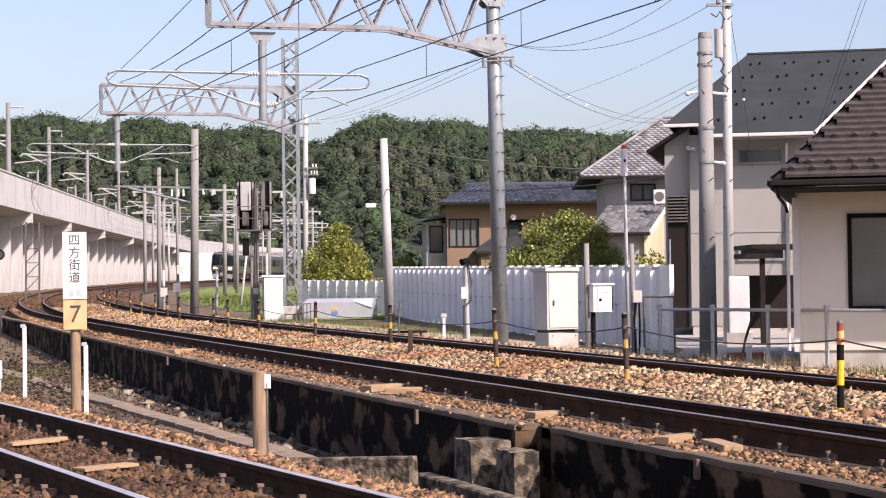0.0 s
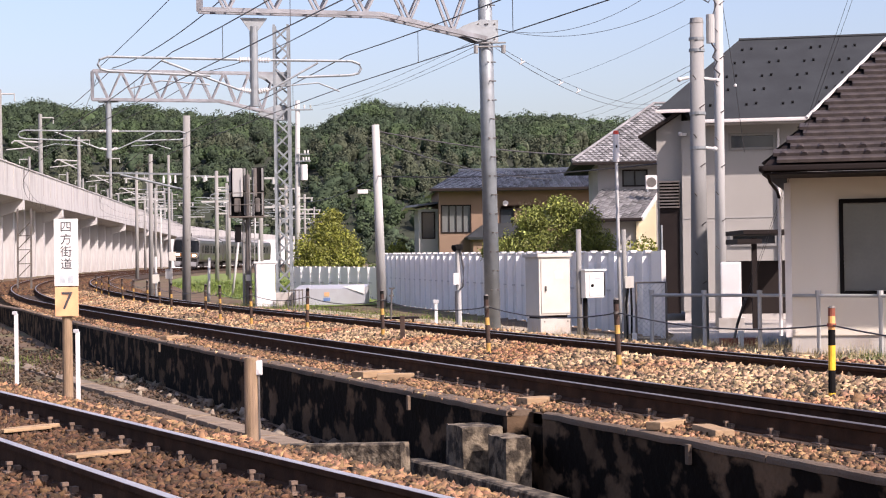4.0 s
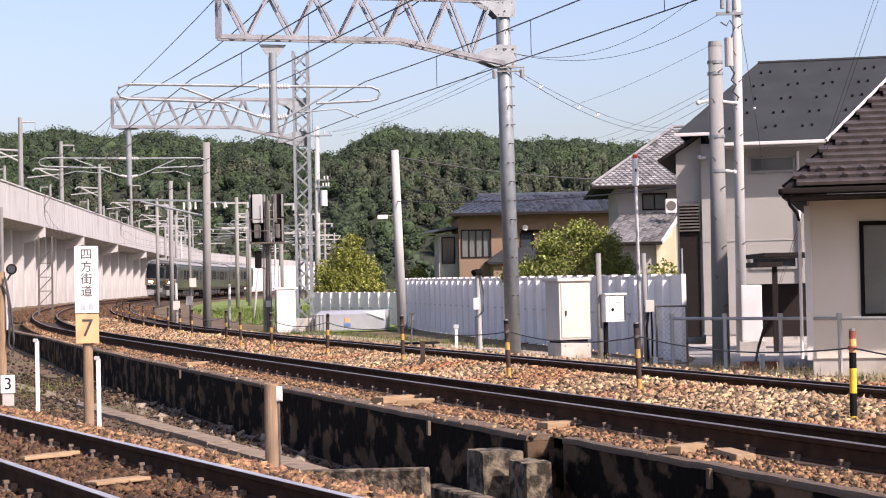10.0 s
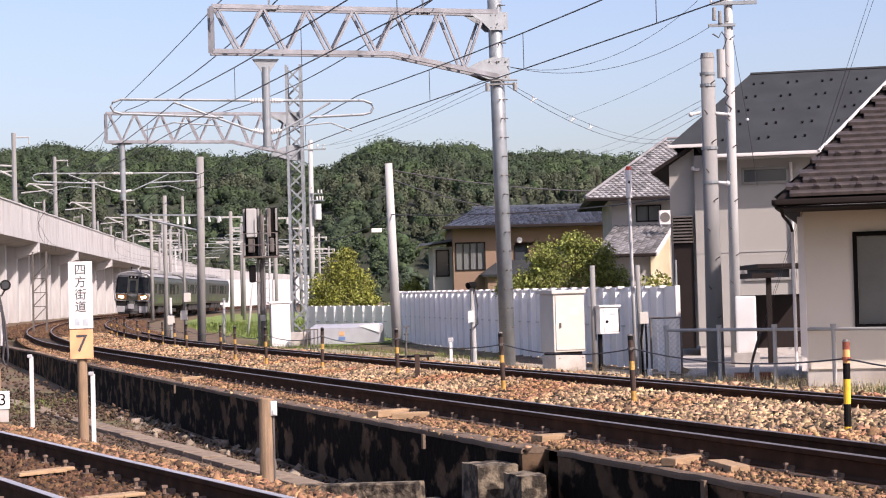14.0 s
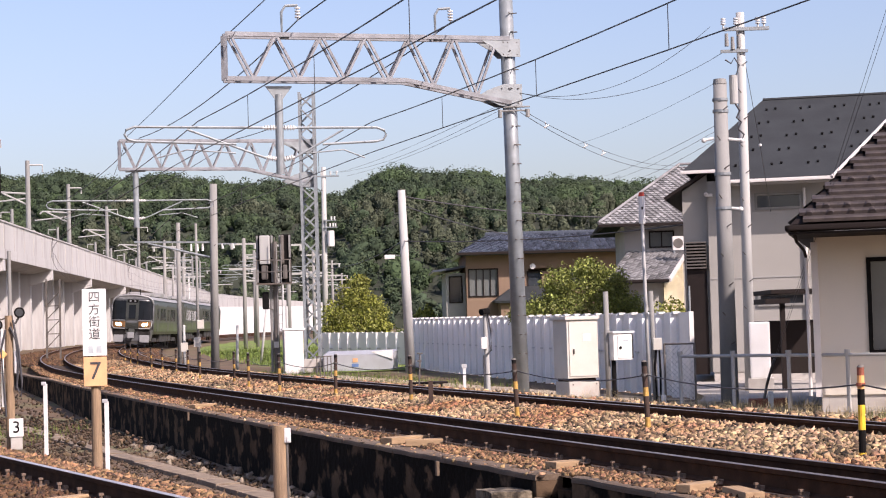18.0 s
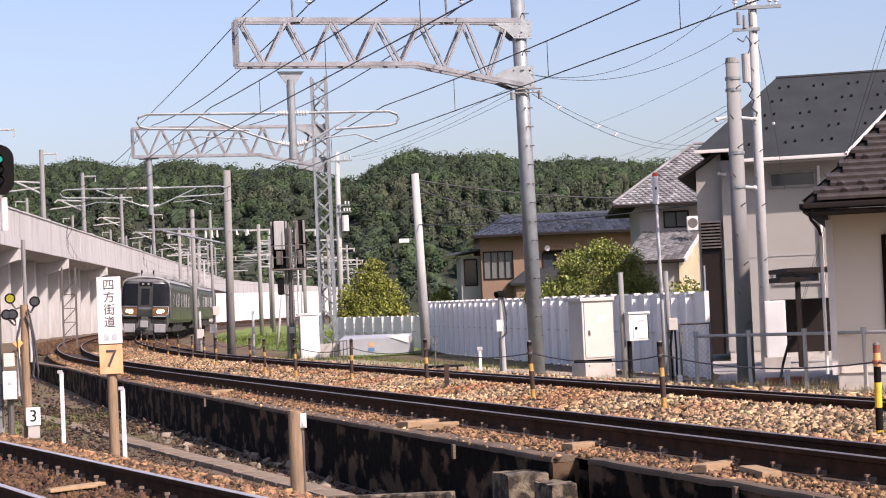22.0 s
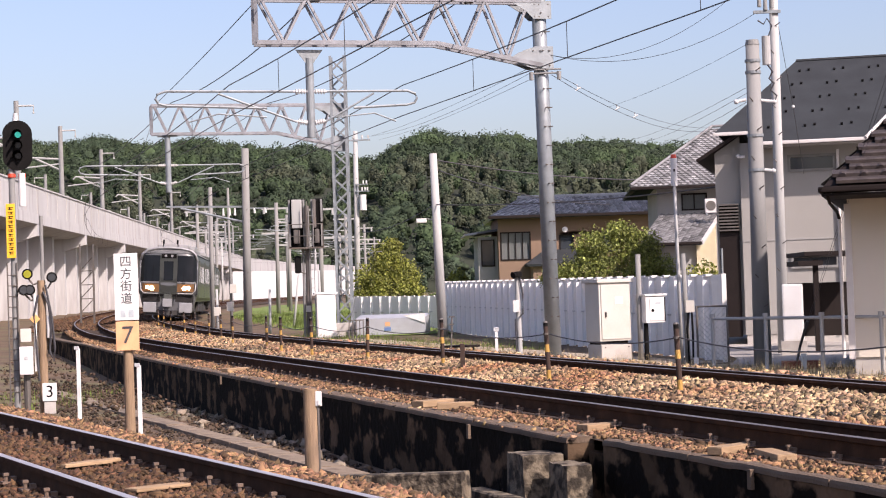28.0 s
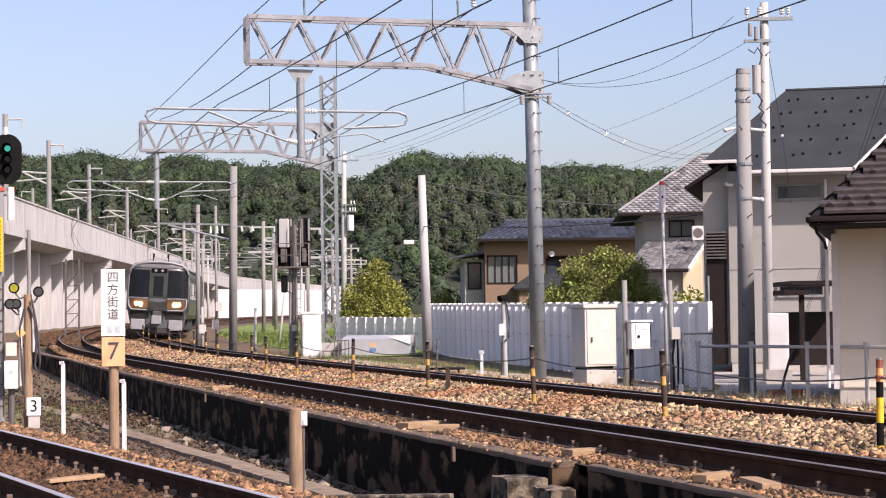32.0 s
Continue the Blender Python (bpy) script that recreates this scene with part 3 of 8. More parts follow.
stones("siding_ballast", 0.1, 1.8, side_z, 28, 42, 7000, 0.045, "loose brown ballast stones beside the near track", 22, siding_line, STONE_D)


# ---- retaining wall of the old platform ----
def wall_run(name, y0, y1, off0, top, thick, label):
    def off(y):
        return off0 + min(0.0, 57.0 - y) * 0.045

    t = thing(name, Matrix(), label, "retaining wall", "", "structure")
    bm = B()
    rows = []
    n = max(2, int((y1 - y0) / 1.0))
    for i in range(n + 1):
        y = y0 + (y1 - y0) * i / n
        rows.append([bm.verts.new(on_line(y, o, z)) for o, z in ((off(y) - thick, -1.2), (off(y), -1.2), (off(y), top), (off(y) - thick, top))])
    for a, b in zip(rows, rows[1:]):
        for k in range(4):
            bm.faces.new((a[k], b[k], b[(k + 1) % 4], a[(k + 1) % 4]))
    bm.faces.new(rows[0])
    bm.faces.new(rows[-1][::-1])
    bmesh.ops.recalc_face_normals(bm, faces=bm.faces)
    part("wall_body", bm, CONC_OLD, t, "soot-black streaked concrete face")
    y = y0
    while y < y1 - 0.2:
        ye = min(y1, y + 2.0)
        bm = B()
        a = on_line(y + 0.008, off(y) - thick / 2 - 0.02, top + 0.035)
        b = on_line(ye - 0.008, off(ye) - thick / 2 - 0.02, top + 0.035)
        prism(bm, [(-thick / 2 + 0.012, -0.03), (thick / 2 + 0.03, -0.03), (thick / 2 + 0.03, 0.015), (thick / 2, 0.022), (-thick / 2 + 0.05, 0.022), (-thick / 2 + 0.022, 0.014), (-thick / 2 + 0.014, -0.004)], a, b)
        bmesh.ops.subdivide_edges(bm, edges=[e for e in bm.edges if e.calc_length() > 1.0], cuts=9)
        for v in bm.verts:
            v.co += Vector((0.007, 0, 0.008)) * noise.noise(v.co * 3.1)
        part("coping_stone", bm, COPING, t)
        y += 2.0
    return t


wall_run("retaining_wall", 15.9, 72.0, -0.42, 0.19, 0.24, "soot-stained old platform wall with a concrete coping")
wall_run("retaining_wall", 6.0, 15.57, -0.24, 0.19, 0.24, "dark streaked concrete platform wall, nearer section")

stones("coping_gravel", -0.66, -0.42, lambda o: 0.225, 15.9, 60, 900, 0.026, "stray ballast stones on the wall coping", 28)


# stones spilled from the near track over the ground beside it
def ground_z(p):
    off = (p.x - line_x(p.y)) / math.sqrt(1 + slope(p.y) ** 2)
    return float(np.interp(off, [-12, -4, -2.2, -1.4, -0.52], [-0.22, -0.28, -0.42, -0.5, -0.52]))


spill, rs = [], np.random.default_rng(29)
for k in range(24000):
    p = siding_line(8 + 26 * rs.random() ** 1.2, 0.9 + 1.6 * rs.random() ** 1.5)
    spill.append((p.x, p.y, ground_z(p) + 0.012))
scatter("siding_spill", spill, 0.034 * rs.uniform(0.6, 1.3, len(spill)), SPILL, OCTA_V, OCTA_F, 0.8, 0.22, label="loose brown stones spilled beside the near track", category="ballast", seed=30)


# ---- overhead line masts ----
def truss(t, p, q, depth, n, bend_at, drop, w=0.09):
    """A flat lattice girder from the free end p to the mast q; its lower chord slopes down near the mast."""
    p, q = Vector(p), Vector(q)
    d = q - p
    up = Vector((0, 0, 1))
    side = d.cross(up).normalized() * 0.16
    bend = p + d * bend_at
    for s in (-1, 1):
        o = side * s
        part("top_chord", beam(B(), p + up * depth + o, q + up * depth + o, w * 0.8, w), GIRDER, t, "galvanised angle chord")
        part("bottom_chord", beam(B(), p + o, bend + o, w * 0.8, w), GIRDER, t)
        part("knee_chord", beam(B(), bend + o, q - up * drop + o, w * 0.8, w), GIRDER, t)
        part("end_post", beam(B(), p + o, p + up * depth + o, w * 0.7, w * 0.8), GIRDER, t)
        for i in range(n):
            a, m, b = (p + d * (k / (n * 2) * 0.94 + 0.015) for k in (2 * i, 2 * i + 1, 2 * i + 2))
            low = (m - p).length / d.length
            dz = 0 if low < bend_at else -drop * (low - bend_at) / (1 - bend_at)
            for e, f in ((a + up * depth + o, m + up * dz + o), (m + up * dz + o, b + up * depth + o)):
                part("girder_bar", beam(B(), e, f, w * 0.6, w * 0.55), GIRDER, t)


def bracket(bm, t, root, reach, zt):
    """A tube cantilever that carries a contact wire: two tubes with a bow end, a stay and a steady arm."""
    r = Vector(root)
    a = Vector(reach).normalized()
    L = Vector(reach).length
    pts = [r + a * 0.35 + Vector((0, 0, zt)), r + a * (L - 0.10) + Vector((0, 0, zt + 0.01))]
    pts += [r + a * (L + 0.06) + Vector((0, 0, zt - 0.05)), r + a * (L + 0.10) + Vector((0, 0, zt - 0.14)), r + a * (L + 0.04) + Vector((0, 0, zt - 0.24)), r + a * (L - 0.12) + Vector((0, 0, zt - 0.28)), r + a * 0.9 + Vector((0, 0, zt - 0.34))]
    tube(bm, pts, 0.028)
    tube(bm, [r + a * 0.30 + Vector((0, 0, zt - 0.62)), r + a * (L * 0.62) + Vector((0, 0, zt - 0.04))], 0.024)
    tube(bm, [r + a * (L * 0.30) + Vector((0, 0, zt - 0.52)), r + a * (L * 0.62) + Vector((0, 0, zt - 0.45)), r + a * (L * 0.83) + Vector((0, 0, zt - 0.62))], 0.016)
    for z0, z1, e in ((zt, zt, 0.35), (zt - 0.66, zt - 0.60, 0.30)):
        p0, p1 = r + Vector((0, 0, z0)), r + a * e + Vector((0, 0, z1))
        bm_i = B()
        rod(bm_i, p0, p1, 0.025, seg=8)
        for k in range(1, 6):
            c = p0.lerp(p1, k / 6)
            rod(bm_i, c - (p1 - p0).normalized() * 0.012, c + (p1 - p0).normalized() * 0.012, 0.055, seg=10)
        part("insulator", bm_i, INSUL, t, "white ribbed insulator")


def gusset(t, c, along, w, h, label, upper=False):
    bm = B()
    a = Vector(along).normalized()
    for s in (-0.17, 0.17):
        n = a.cross(Vector((0, 0, 1))) * s
        slab(bm, [Vector(c) + n + a * u + Vector((0, 0, v)) for u, v in (((-w, h * 0.5), (-w * 0.5, -h * 0.05), (-w * 0.25, -h * 0.5), (0.22, -h * 0.5), (0.22, h * 0.5)) if upper else ((-w * 0.75, -h * 0.1), (-w * 0.25, -h * 0.5), (0.24, -h * 0.5), (0.24, h * 0.5), (-w * 0.15, h * 0.5), (-w * 0.45, h * 0.3)))], 0.02)
    bmesh.ops.recalc_face_normals(bm, faces=bm.faces)
    part("gusset_plate", bm, STEEL, t, label)
    for u in (-w * 0.22, -0.05, 0.15):
        for v in (-h * 0.38, h * 0.3):
            for s in (-0.185, 0.185):
                p = Vector(c) + a.cross(Vector((0, 0, 1))) * s + a * u + Vector((0, 0, v * (1 if u > -w * 0.3 else 0.6)))
                bm = B()
                ball(bm, p, 0.018, sub=1)
                part("bolt", bm, STEEL_D, t)


MAST_A = Vector((1.2, 39.4, 0))
ARM_DIR = Vector((-0.956, -0.293, 0)).normalized()


def mast_near():
    t = thing("overhead_line_mast", Matrix.Translation(MAST_A), "tall grey steel pipe mast with a lattice cantilever over the tracks", "mast", "overhead line masts")
    bm = B()
    rod(bm, (0, 0, -0.3), (-0.10, 0, 9.6), 0.165, 0.145, 20)
    part("pole", bm, STEEL, t, "galvanised pipe pole", True)
    bm = B()
    rod(bm, (0, 0, -0.3), (0, 0, 0.05), 0.27, 0.26, 20)
    part("footing", bm, CONC, t, "round concrete footing")
    for k in range(19):
        bm = B()
        z = 0.9 + k * 0.40
        s = -1 if k % 2 else 1
        rod(bm, (-0.01 * z / 0.96 * 0.1, -0.14, z), (-0.04 * s, -0.22, z), 0.012, seg=6)
        rod(bm, (-0.14, -0.1, z), (0.14, -0.12, z), 0.012, seg=6)
        part("step_bolt", bm, STEEL_D, t)
    L = 6.15
    p, q = ARM_DIR * L + Vector((0, 0, 6.65)), Vector((-0.08, 0, 6.65))
    truss(t, p, q, 0.91, 6, 0.62, 0.46)
    gusset(t, (-0.08, 0, 7.36), -ARM_DIR, 0.70, 0.38, "bolted white plate", True)
    gusset(t, (-0.08, 0, 6.36), -ARM_DIR, 0.95, 0.46, "bolted white plate")
    # drop tube with its two brackets
    root = ARM_DIR * 5.05
    bm = B()
    rod(bm, root + Vector((0, 0, 4.72)), root + Vector((0, 0, 6.35)), 0.085, seg=16)
    for s in (-1, 1):
        slab(bm, [root + ARM_DIR * 0.28 + Vector((0, 0.012 * s, 6.52)), root - ARM_DIR * 0.28 + Vector((0, 0.012 * s, 6.52)), root - ARM_DIR * 0.08 + Vector((0, 0.012 * s, 6.25)), root + ARM_DIR * 0.08 + Vector((0, 0.012 * s, 6.25))], 0.02)
    bmesh.ops.recalc_face_normals(bm, faces=bm.faces)
    part("drop_tube", bm, STEEL, t, "", False)
    for d, reach in ((ARM_DIR, 3.05), (-ARM_DIR, 2.15)):
        b = B()
        bracket(b, t, root, d * reach, 5.67)
        part("bracket", b, STEEL, t, "bowed tube cantilever")
    # stalks on the top chord
    for u in (4.95, 1.67):
        bm = B()
        c0 = ARM_DIR * u + Vector((0, 0, 7.5))
        tube(bm, [c0, c0 + Vector((0, 0, 0.55)), c0 + Vector((0, 0, 0.68)) - ARM_DIR * 0.08, c0 + Vector((0, 0, 0.70)) - ARM_DIR * 0.34], 0.03)
        rod(bm, c0 + Vector((-0.05, 0, 0.05)), c0 + Vector((0.15, 0, 0.05)), 0.05, seg=8)
        part("stalk", bm, STEEL, t)
        bm = B()
        c1 = c0 + Vector((0, 0, 0.68)) - ARM_DIR * 0.34
        for k in range(4):
            rod(bm, c1 - Vector((0, 0, 0.03 + 0.06 * k)), c1 - Vector((0, 0, 0.055 + 0.06 * k)), 0.06, seg=10)
        rod(bm, c1, c1 - Vector((0, 0, 0.3)), 0.02, seg=6)
        part("insulator", bm, INSUL, t)
    bm = B()
    for z in (6.02, 6.1):
        rod(bm, (-0.3, -0.18, z), (0.35, -0.18, z), 0.018, seg=6)
    for x in (-0.28, 0.3):
        rod(bm, (x, -0.18, 5.88), (x, -0.18, 6.05), 0.045, seg=8)
    part("insulator_bar", bm, POLE_GREY, t)


mast_near()


def mast_tower():
    base = Vector((-5.42, 67.0, 0))
    t = thing("lattice_mast", Matrix.Translation(base), "grey square lattice mast with a girder over the tracks", "mast", "overhead line masts")
    H, w0 = 10.1, 0.25
    for sx in (-1, 1):
        for sy in (-1, 1):
            part("corner_angle", beam(B(), (sx * w0, sy * w0, 0.3), (sx * w0, sy * w0, H), 0.09, 0.09), STEEL, t)
    for face in range(4):
        n = 20
        for k in range(n):
            z0, z1 = 0.4 + (H - 0.5) * k / n, 0.4 + (H - 0.5) * (k + 1) / n
            a, b = (-w0, w0) if k % 2 else (w0, -w0)
            m = Matrix.Rotation(face * math.pi / 2, 4, 'Z')
            part("lacing_bar", beam(B(), m @ Vector((a, -w0, z0)), m @ Vector((b, -w0, z1)), 0.075, 0.06), STEEL, t)
    bm = B()
    box(bm, (0, 0, 0.15), (0.95, 0.95, 0.7), 0, 0.03)
    part("footing", bm, CONC, t, "concrete block footing")
    L = 6.75
    truss(t, ARM_DIR * L + Vector((0, 0, 7.35)), Vector((0, 0, 7.35)), 1.0, 7, 0.66, 0.5)
    gusset(t, (0, 0, 8.15), -ARM_DIR, 1.2, 0.50, "riveted grey plate", True)
    gusset(t, (0, 0, 6.95), -ARM_DIR, 1.25, 0.55, "riveted grey plate")
    root = ARM_DIR * 6.2
    bm = B()
    rod(bm, root + Vector((0, 0, 5.3)), root + Vector((0, 0, 7.3)), 0.1, seg=14)
    part("drop_tube", bm, STEEL, t)
    for d, reach in ((ARM_DIR, 3.0), (-ARM_DIR, 2.6)):
        b = B()
        bracket(b, t, root, d * reach, 6.25)
        part("bracket", b, STEEL, t)
    bm = B()
    rod(bm, root + Vector((0, 0, 7.3)) + Vector((0.35, 0, 0)), root + Vector((-0.35, 0, 7.3)), 0.05, seg=8)
    part("hanger_plate", bm, STEEL, t)


mast_tower()


# ---- overhead wires ----
def wire_run(name, off, label, zm=5.82):
    t = thing(name, Matrix(), label, "overhead wire", "overhead wires")
    sup = [-20.0, 8.0, 37.4, 66.0, 100.0, 140.0, 180.0, 220.0, 260.0, 300.0]
    for k, (a, b) in enumerate(zip(sup, sup[1:])):
        n, side = 12, (-1) ** k
        cw, mw, ds = [], [], []
        for i in range(n + 1):
            y = a + (b - a) * i / n
            rise = 0.0
            o = off(y) + 0.12 * side * math.cos((y - a) / (b - a) * math.pi)
            dip = 0.22 * 4 * (i / n) * (1 - i / n)
            cw.append(on_line(y, o, float(np.interp(y, [8, 22, 38, 66], [4.9, 4.99, 5.2, 5.2])) + rise))
            mw.append(on_line(y, o, zm + rise - dip))
        bm = B()
        tube(bm, cw, 0.010, 5)
        part("contact_wire", bm, WIRE, t)
        bm = B()
        tube(bm, mw, 0.011, 5)
        part("messenger_wire", bm, WIRE, t)
        if b <= 140:
            for i in (2, 4, 6, 8, 10):
                bm = B()
                tube(bm, [cw[i], mw[i]], 0.006, 4)
                part("dropper", bm, WIRE, t)
    return t


wire_run("overhead_wire", lambda y: 0.566, "thin dark contact and messenger wires above the wall track")
wire_run("overhead_wire", lambda y: b_off(y) + 0.566, "thin dark contact and messenger wires above the second track")


def span(label, pts, r=0.012, drop=0.3, n=16):
    t = thing("cable", Matrix(), label, "cable", "cables")
    for p, q in zip(pts, pts[1:]):
        bm = B()
        tube(bm, sag(p, q, drop, n), r, 5)
        part("cable_span", bm, CABLE, t)
    return t


top_l, top_r = MAST_A + ARM_DIR * 4.6 + Vector((0, 0, 7.9)), MAST_A + ARM_DIR * 1.32 + Vector((0, 0, 7.9))
span("thin dark feeder cable along the mast tops", [on_line(-5, 1.0, 8.2), top_l, (-11.3, 66, 8.55), on_line(110, 0, 9.0), on_line(180, 0, 9.0)], 0.014, 0.35)
span("thin dark feeder cable along the mast tops", [on_line(-5, 4.6, 8.2), top_r, (-8.0, 67, 8.5), on_line(110, 3, 9.0), on_line(180, 3, 9.0)], 0.014, 0.35)


span("thin dark wire past the girder ends", [(2.1, 12.0, 6.74), (-4.80, 39.4, 7.88), (-11.93, 67.0, 8.73), (-18.5, 98, 9.3)], 0.011, 0.05)


# ---- striped posts with a rope between the tracks ----
def striped_post(full):
    t = thing("striped_post", Matrix(), "weathered yellow and black striped iron post with a rope" if full else "rusty dark iron post with a faded yellow foot", "marker post", "posts between the tracks")
    cols = [(0.0, 0.10, YELLOW), (0.10, 0.30, BLACK), (0.30, 0.52, YELLOW), (0.52, 0.66, BLACK), (0.66, 0.78, ORANGE), (0.78, 0.85, RUSTRED)] if full else [(0.0, 0.22, DULL_YELLOW), (0.22, 0.46, RUSTY), (0.46, 0.56, DULL_YELLOW), (0.56, 0.80, RUSTY), (0.80, 0.85, BLACK)]
    for a, b, m in cols:
        bm = B()
        rod(bm, (0, 0, a - (0.15 if a == 0 else 0)), (0, 0, b), 0.032, seg=12)
        part("band", bm, m, t)
    bm = B()
    rod(bm, (0, 0, 0.85), (0, 0, 0.87), 0.036, 0.02, seg=12)
    part("cap", bm, STEEL_D, t)
    bm = B()
    bmesh.ops.create_cone(bm, cap_ends=True, segments=10, radius1=0.042, radius2=0.042, depth=0.03, matrix=Matrix.Translation((0, 0, 0.70)))
    part("rope_ring", bm, RUSTRED if full else STEEL_D, t)
    return t


POST_Y = [11.8, 15.75, 20.5, 24.2, 29.85, 34.1, 37.7, 41.3]
POST_O = [2.36, 2.36, 2.56, 2.4, 2.7, 2.54, 2.3, 2.4]
POST_FAR = [(-5.58, 45.2), (-7.08, 49.9), (-8.1, 54.7), (-9.19, 59.5), (-10.4, 64.2), (-11.56, 68.9), (-13.24, 75.5), (-14.4, 80.4), (-15.5, 85.2)]
protos = {True: striped_post(True), False: striped_post(False)}
tops = []
used = {True: False, False: False}
r2 = random.Random(3)
PLACES = [on_line(y, o, 0.19) for y, o in zip(POST_Y, POST_O)] + [Vector((x, y, on_line(y, 2.5, 0.19).z)) for x, y in POST_FAR]
for i, p in enumerate(PLACES):
    full = i < 2
    m = Matrix.Translation(p) @ Euler((r2.uniform(-0.03, 0.03), r2.uniform(-0.03, 0.03), r2.uniform(0, 6))).to_matrix().to_4x4()
    if not used[full]:
        protos[full].matrix_basis = m
        used[full] = True
    else:
        copy_thing(protos[full], m)
    tops.append(p + Vector((0, 0, 0.70)))
rope = thing("rope", Matrix(), "thin dark rope slung between the striped posts", "rope")
for p, q in zip(tops, tops[1:]):
    bm = B()
    tube(bm, sag(p, q, 0.10, 10), 0.008, 5)
    part("rope_span", bm, CABLE, rope)


# ---- white panel fence ----
def panel_fence(label, p, q, z_p, z_q, n, deep=1.0):
    p, q = Vector(p), Vector(q)
    d = (q - p)
    L = d.length
    t = thing("panel_fence", Matrix.Translation(p) @ Matrix.Rotation(math.atan2(d.y, d.x), 4, 'Z'), label, "fence", "panel fences")
    w = L / n
    # one panel: a folded sheet with a raised lip on top
    bm = B()
    prof = [(0, 0), (0.04, -0.035), (w - 0.13, -0.035), (w - 0.10, 0.0), (w, 0.0)]
    for (x0, y0), (x1, y1) in zip(prof, prof[1:]):
        bm.faces.new([bm.verts.new(v) for v in ((x0, y0, 0.02), (x1, y1, 0.02), (x1, y1, 1), (x0, y0, 1))])
    bmesh.ops.remove_doubles(bm, verts=bm.verts, dist=1e-5)
    bmesh.ops.solidify(bm, geom=bm.faces, thickness=0.008)
    me = to_mesh(bm, "panel", FENCE)
    bm = B()
    box(bm, (w - 0.08, 0.015, -0.005), (0.15, 0.14, 0.05), 0, 0.01)
    lip = to_mesh(bm, "panel_cap", WHITE)
    bm = B()
    box(bm, (w - 0.06, 0.045, 0.5), (0.05, 0.16, 0.98))
    rib = to_mesh(bm, "panel_rib", RIB_LIT)
    bm = B()
    box(bm, (w - 0.16, 0.006, 0.0), (0.26, 0.03, 0.035), 0, 0.006)
    clasp = to_mesh(bm, "panel_clasp", GREYPAINT)
    for i in range(n):
        f = i / n
        h = z_p * (1 - f) + z_q * f
        piece("panel", me, t, Matrix.Translation((i * w, 0, 0)) @ Matrix.Diagonal((1, 1, h, 1)))
        piece("panel_cap", lip, t, Matrix.Translation((i * w, 0, h)) @ Matrix.Diagonal((deep, deep, 1, 1)))
        piece("panel_rib", rib, t, Matrix.Translation((i * w, 0, 0)) @ Matrix.Diagonal((1, deep, h, 1)))
        piece("panel_clasp", clasp, t, Matrix.Translation((i * w, 0, h * 0.52)))
    for z in (0.45, 0.98):
        bm = B()
        beam(bm, (0, -0.045, z * z_p / 1.65), (L, -0.045, z * z_q / 1.65), 0.02, 0.03)
        part("rail_bar", bm, STEEL, t)
    bm = B()
    box(bm, (0, 0, z_p / 2), (0.09, 0.09, z_p + 0.02), 0, 0.006)
    part("end_post", bm, WHITE, t)
    return t


panel_fence("white folded-sheet metal fence along the railway land", (4.27, 35.0, 0), (-1.8, 68.0, 0), 1.65, 1.85, 34)
panel_fence("lower white sheet fence behind the lattice mast", (-1.8, 70.0, 0.1), (-5.8, 75.0, 0.1), 1.25, 1.32, 10, 0.4)


# ---- houses ----
def wall_box(t, name, x0, x1, y0, y1, z0, z1, m, label="", holes=()):
    """Four walls with thickness; the front has openings (x0, x1, z0, z1)."""
    bm = B()
    xs = sorted({x0, x1, *[h[0] for h in holes], *[h[1] for h in holes]})
    zs = sorted({z0, z1, *[h[2] for h in holes], *[h[3] for h in holes]})
    for a, b in zip(xs, xs[1:]):
        for c, d in zip(zs, zs[1:]):
            if any(h[0] <= a and b <= h[1] and h[2] <= c and d <= h[3] for h in holes):
                continue
            box(bm, ((a + b) / 2, y0 + 0.08, (c + d) / 2), (b - a, 0.16, d - c))
    bmesh.ops.remove_doubles(bm, verts=bm.verts, dist=1e-4)
    inner = [f for f in bm.faces if all(len(e.link_faces) > 2 for e in f.edges)]
    bmesh.ops.delete(bm, geom=inner, context='FACES_ONLY')
    front = part(name, bm, m, t, label)
    bm = B()
    box(bm, (x0 + 0.08, (y0 + y1) / 2 + 0.08, (z0 + z1) / 2), (0.16, y1 - y0 - 0.16, z1 - z0))
    part(name, bm, m, t, label)
    bm = B()
    box(bm, (x1 - 0.08, (y0 + y1) / 2 + 0.08, (z0 + z1) / 2), (0.16, y1 - y0 - 0.16, z1 - z0))
    part(name, bm, m, t, label)
    bm = B()
    box(bm, ((x0 + x1) / 2, y1 - 0.08, (z0 + z1) / 2), (x1 - x0 - 0.33, 0.16, z1 - z0))
    part(name, bm, m, t, label)
    return front


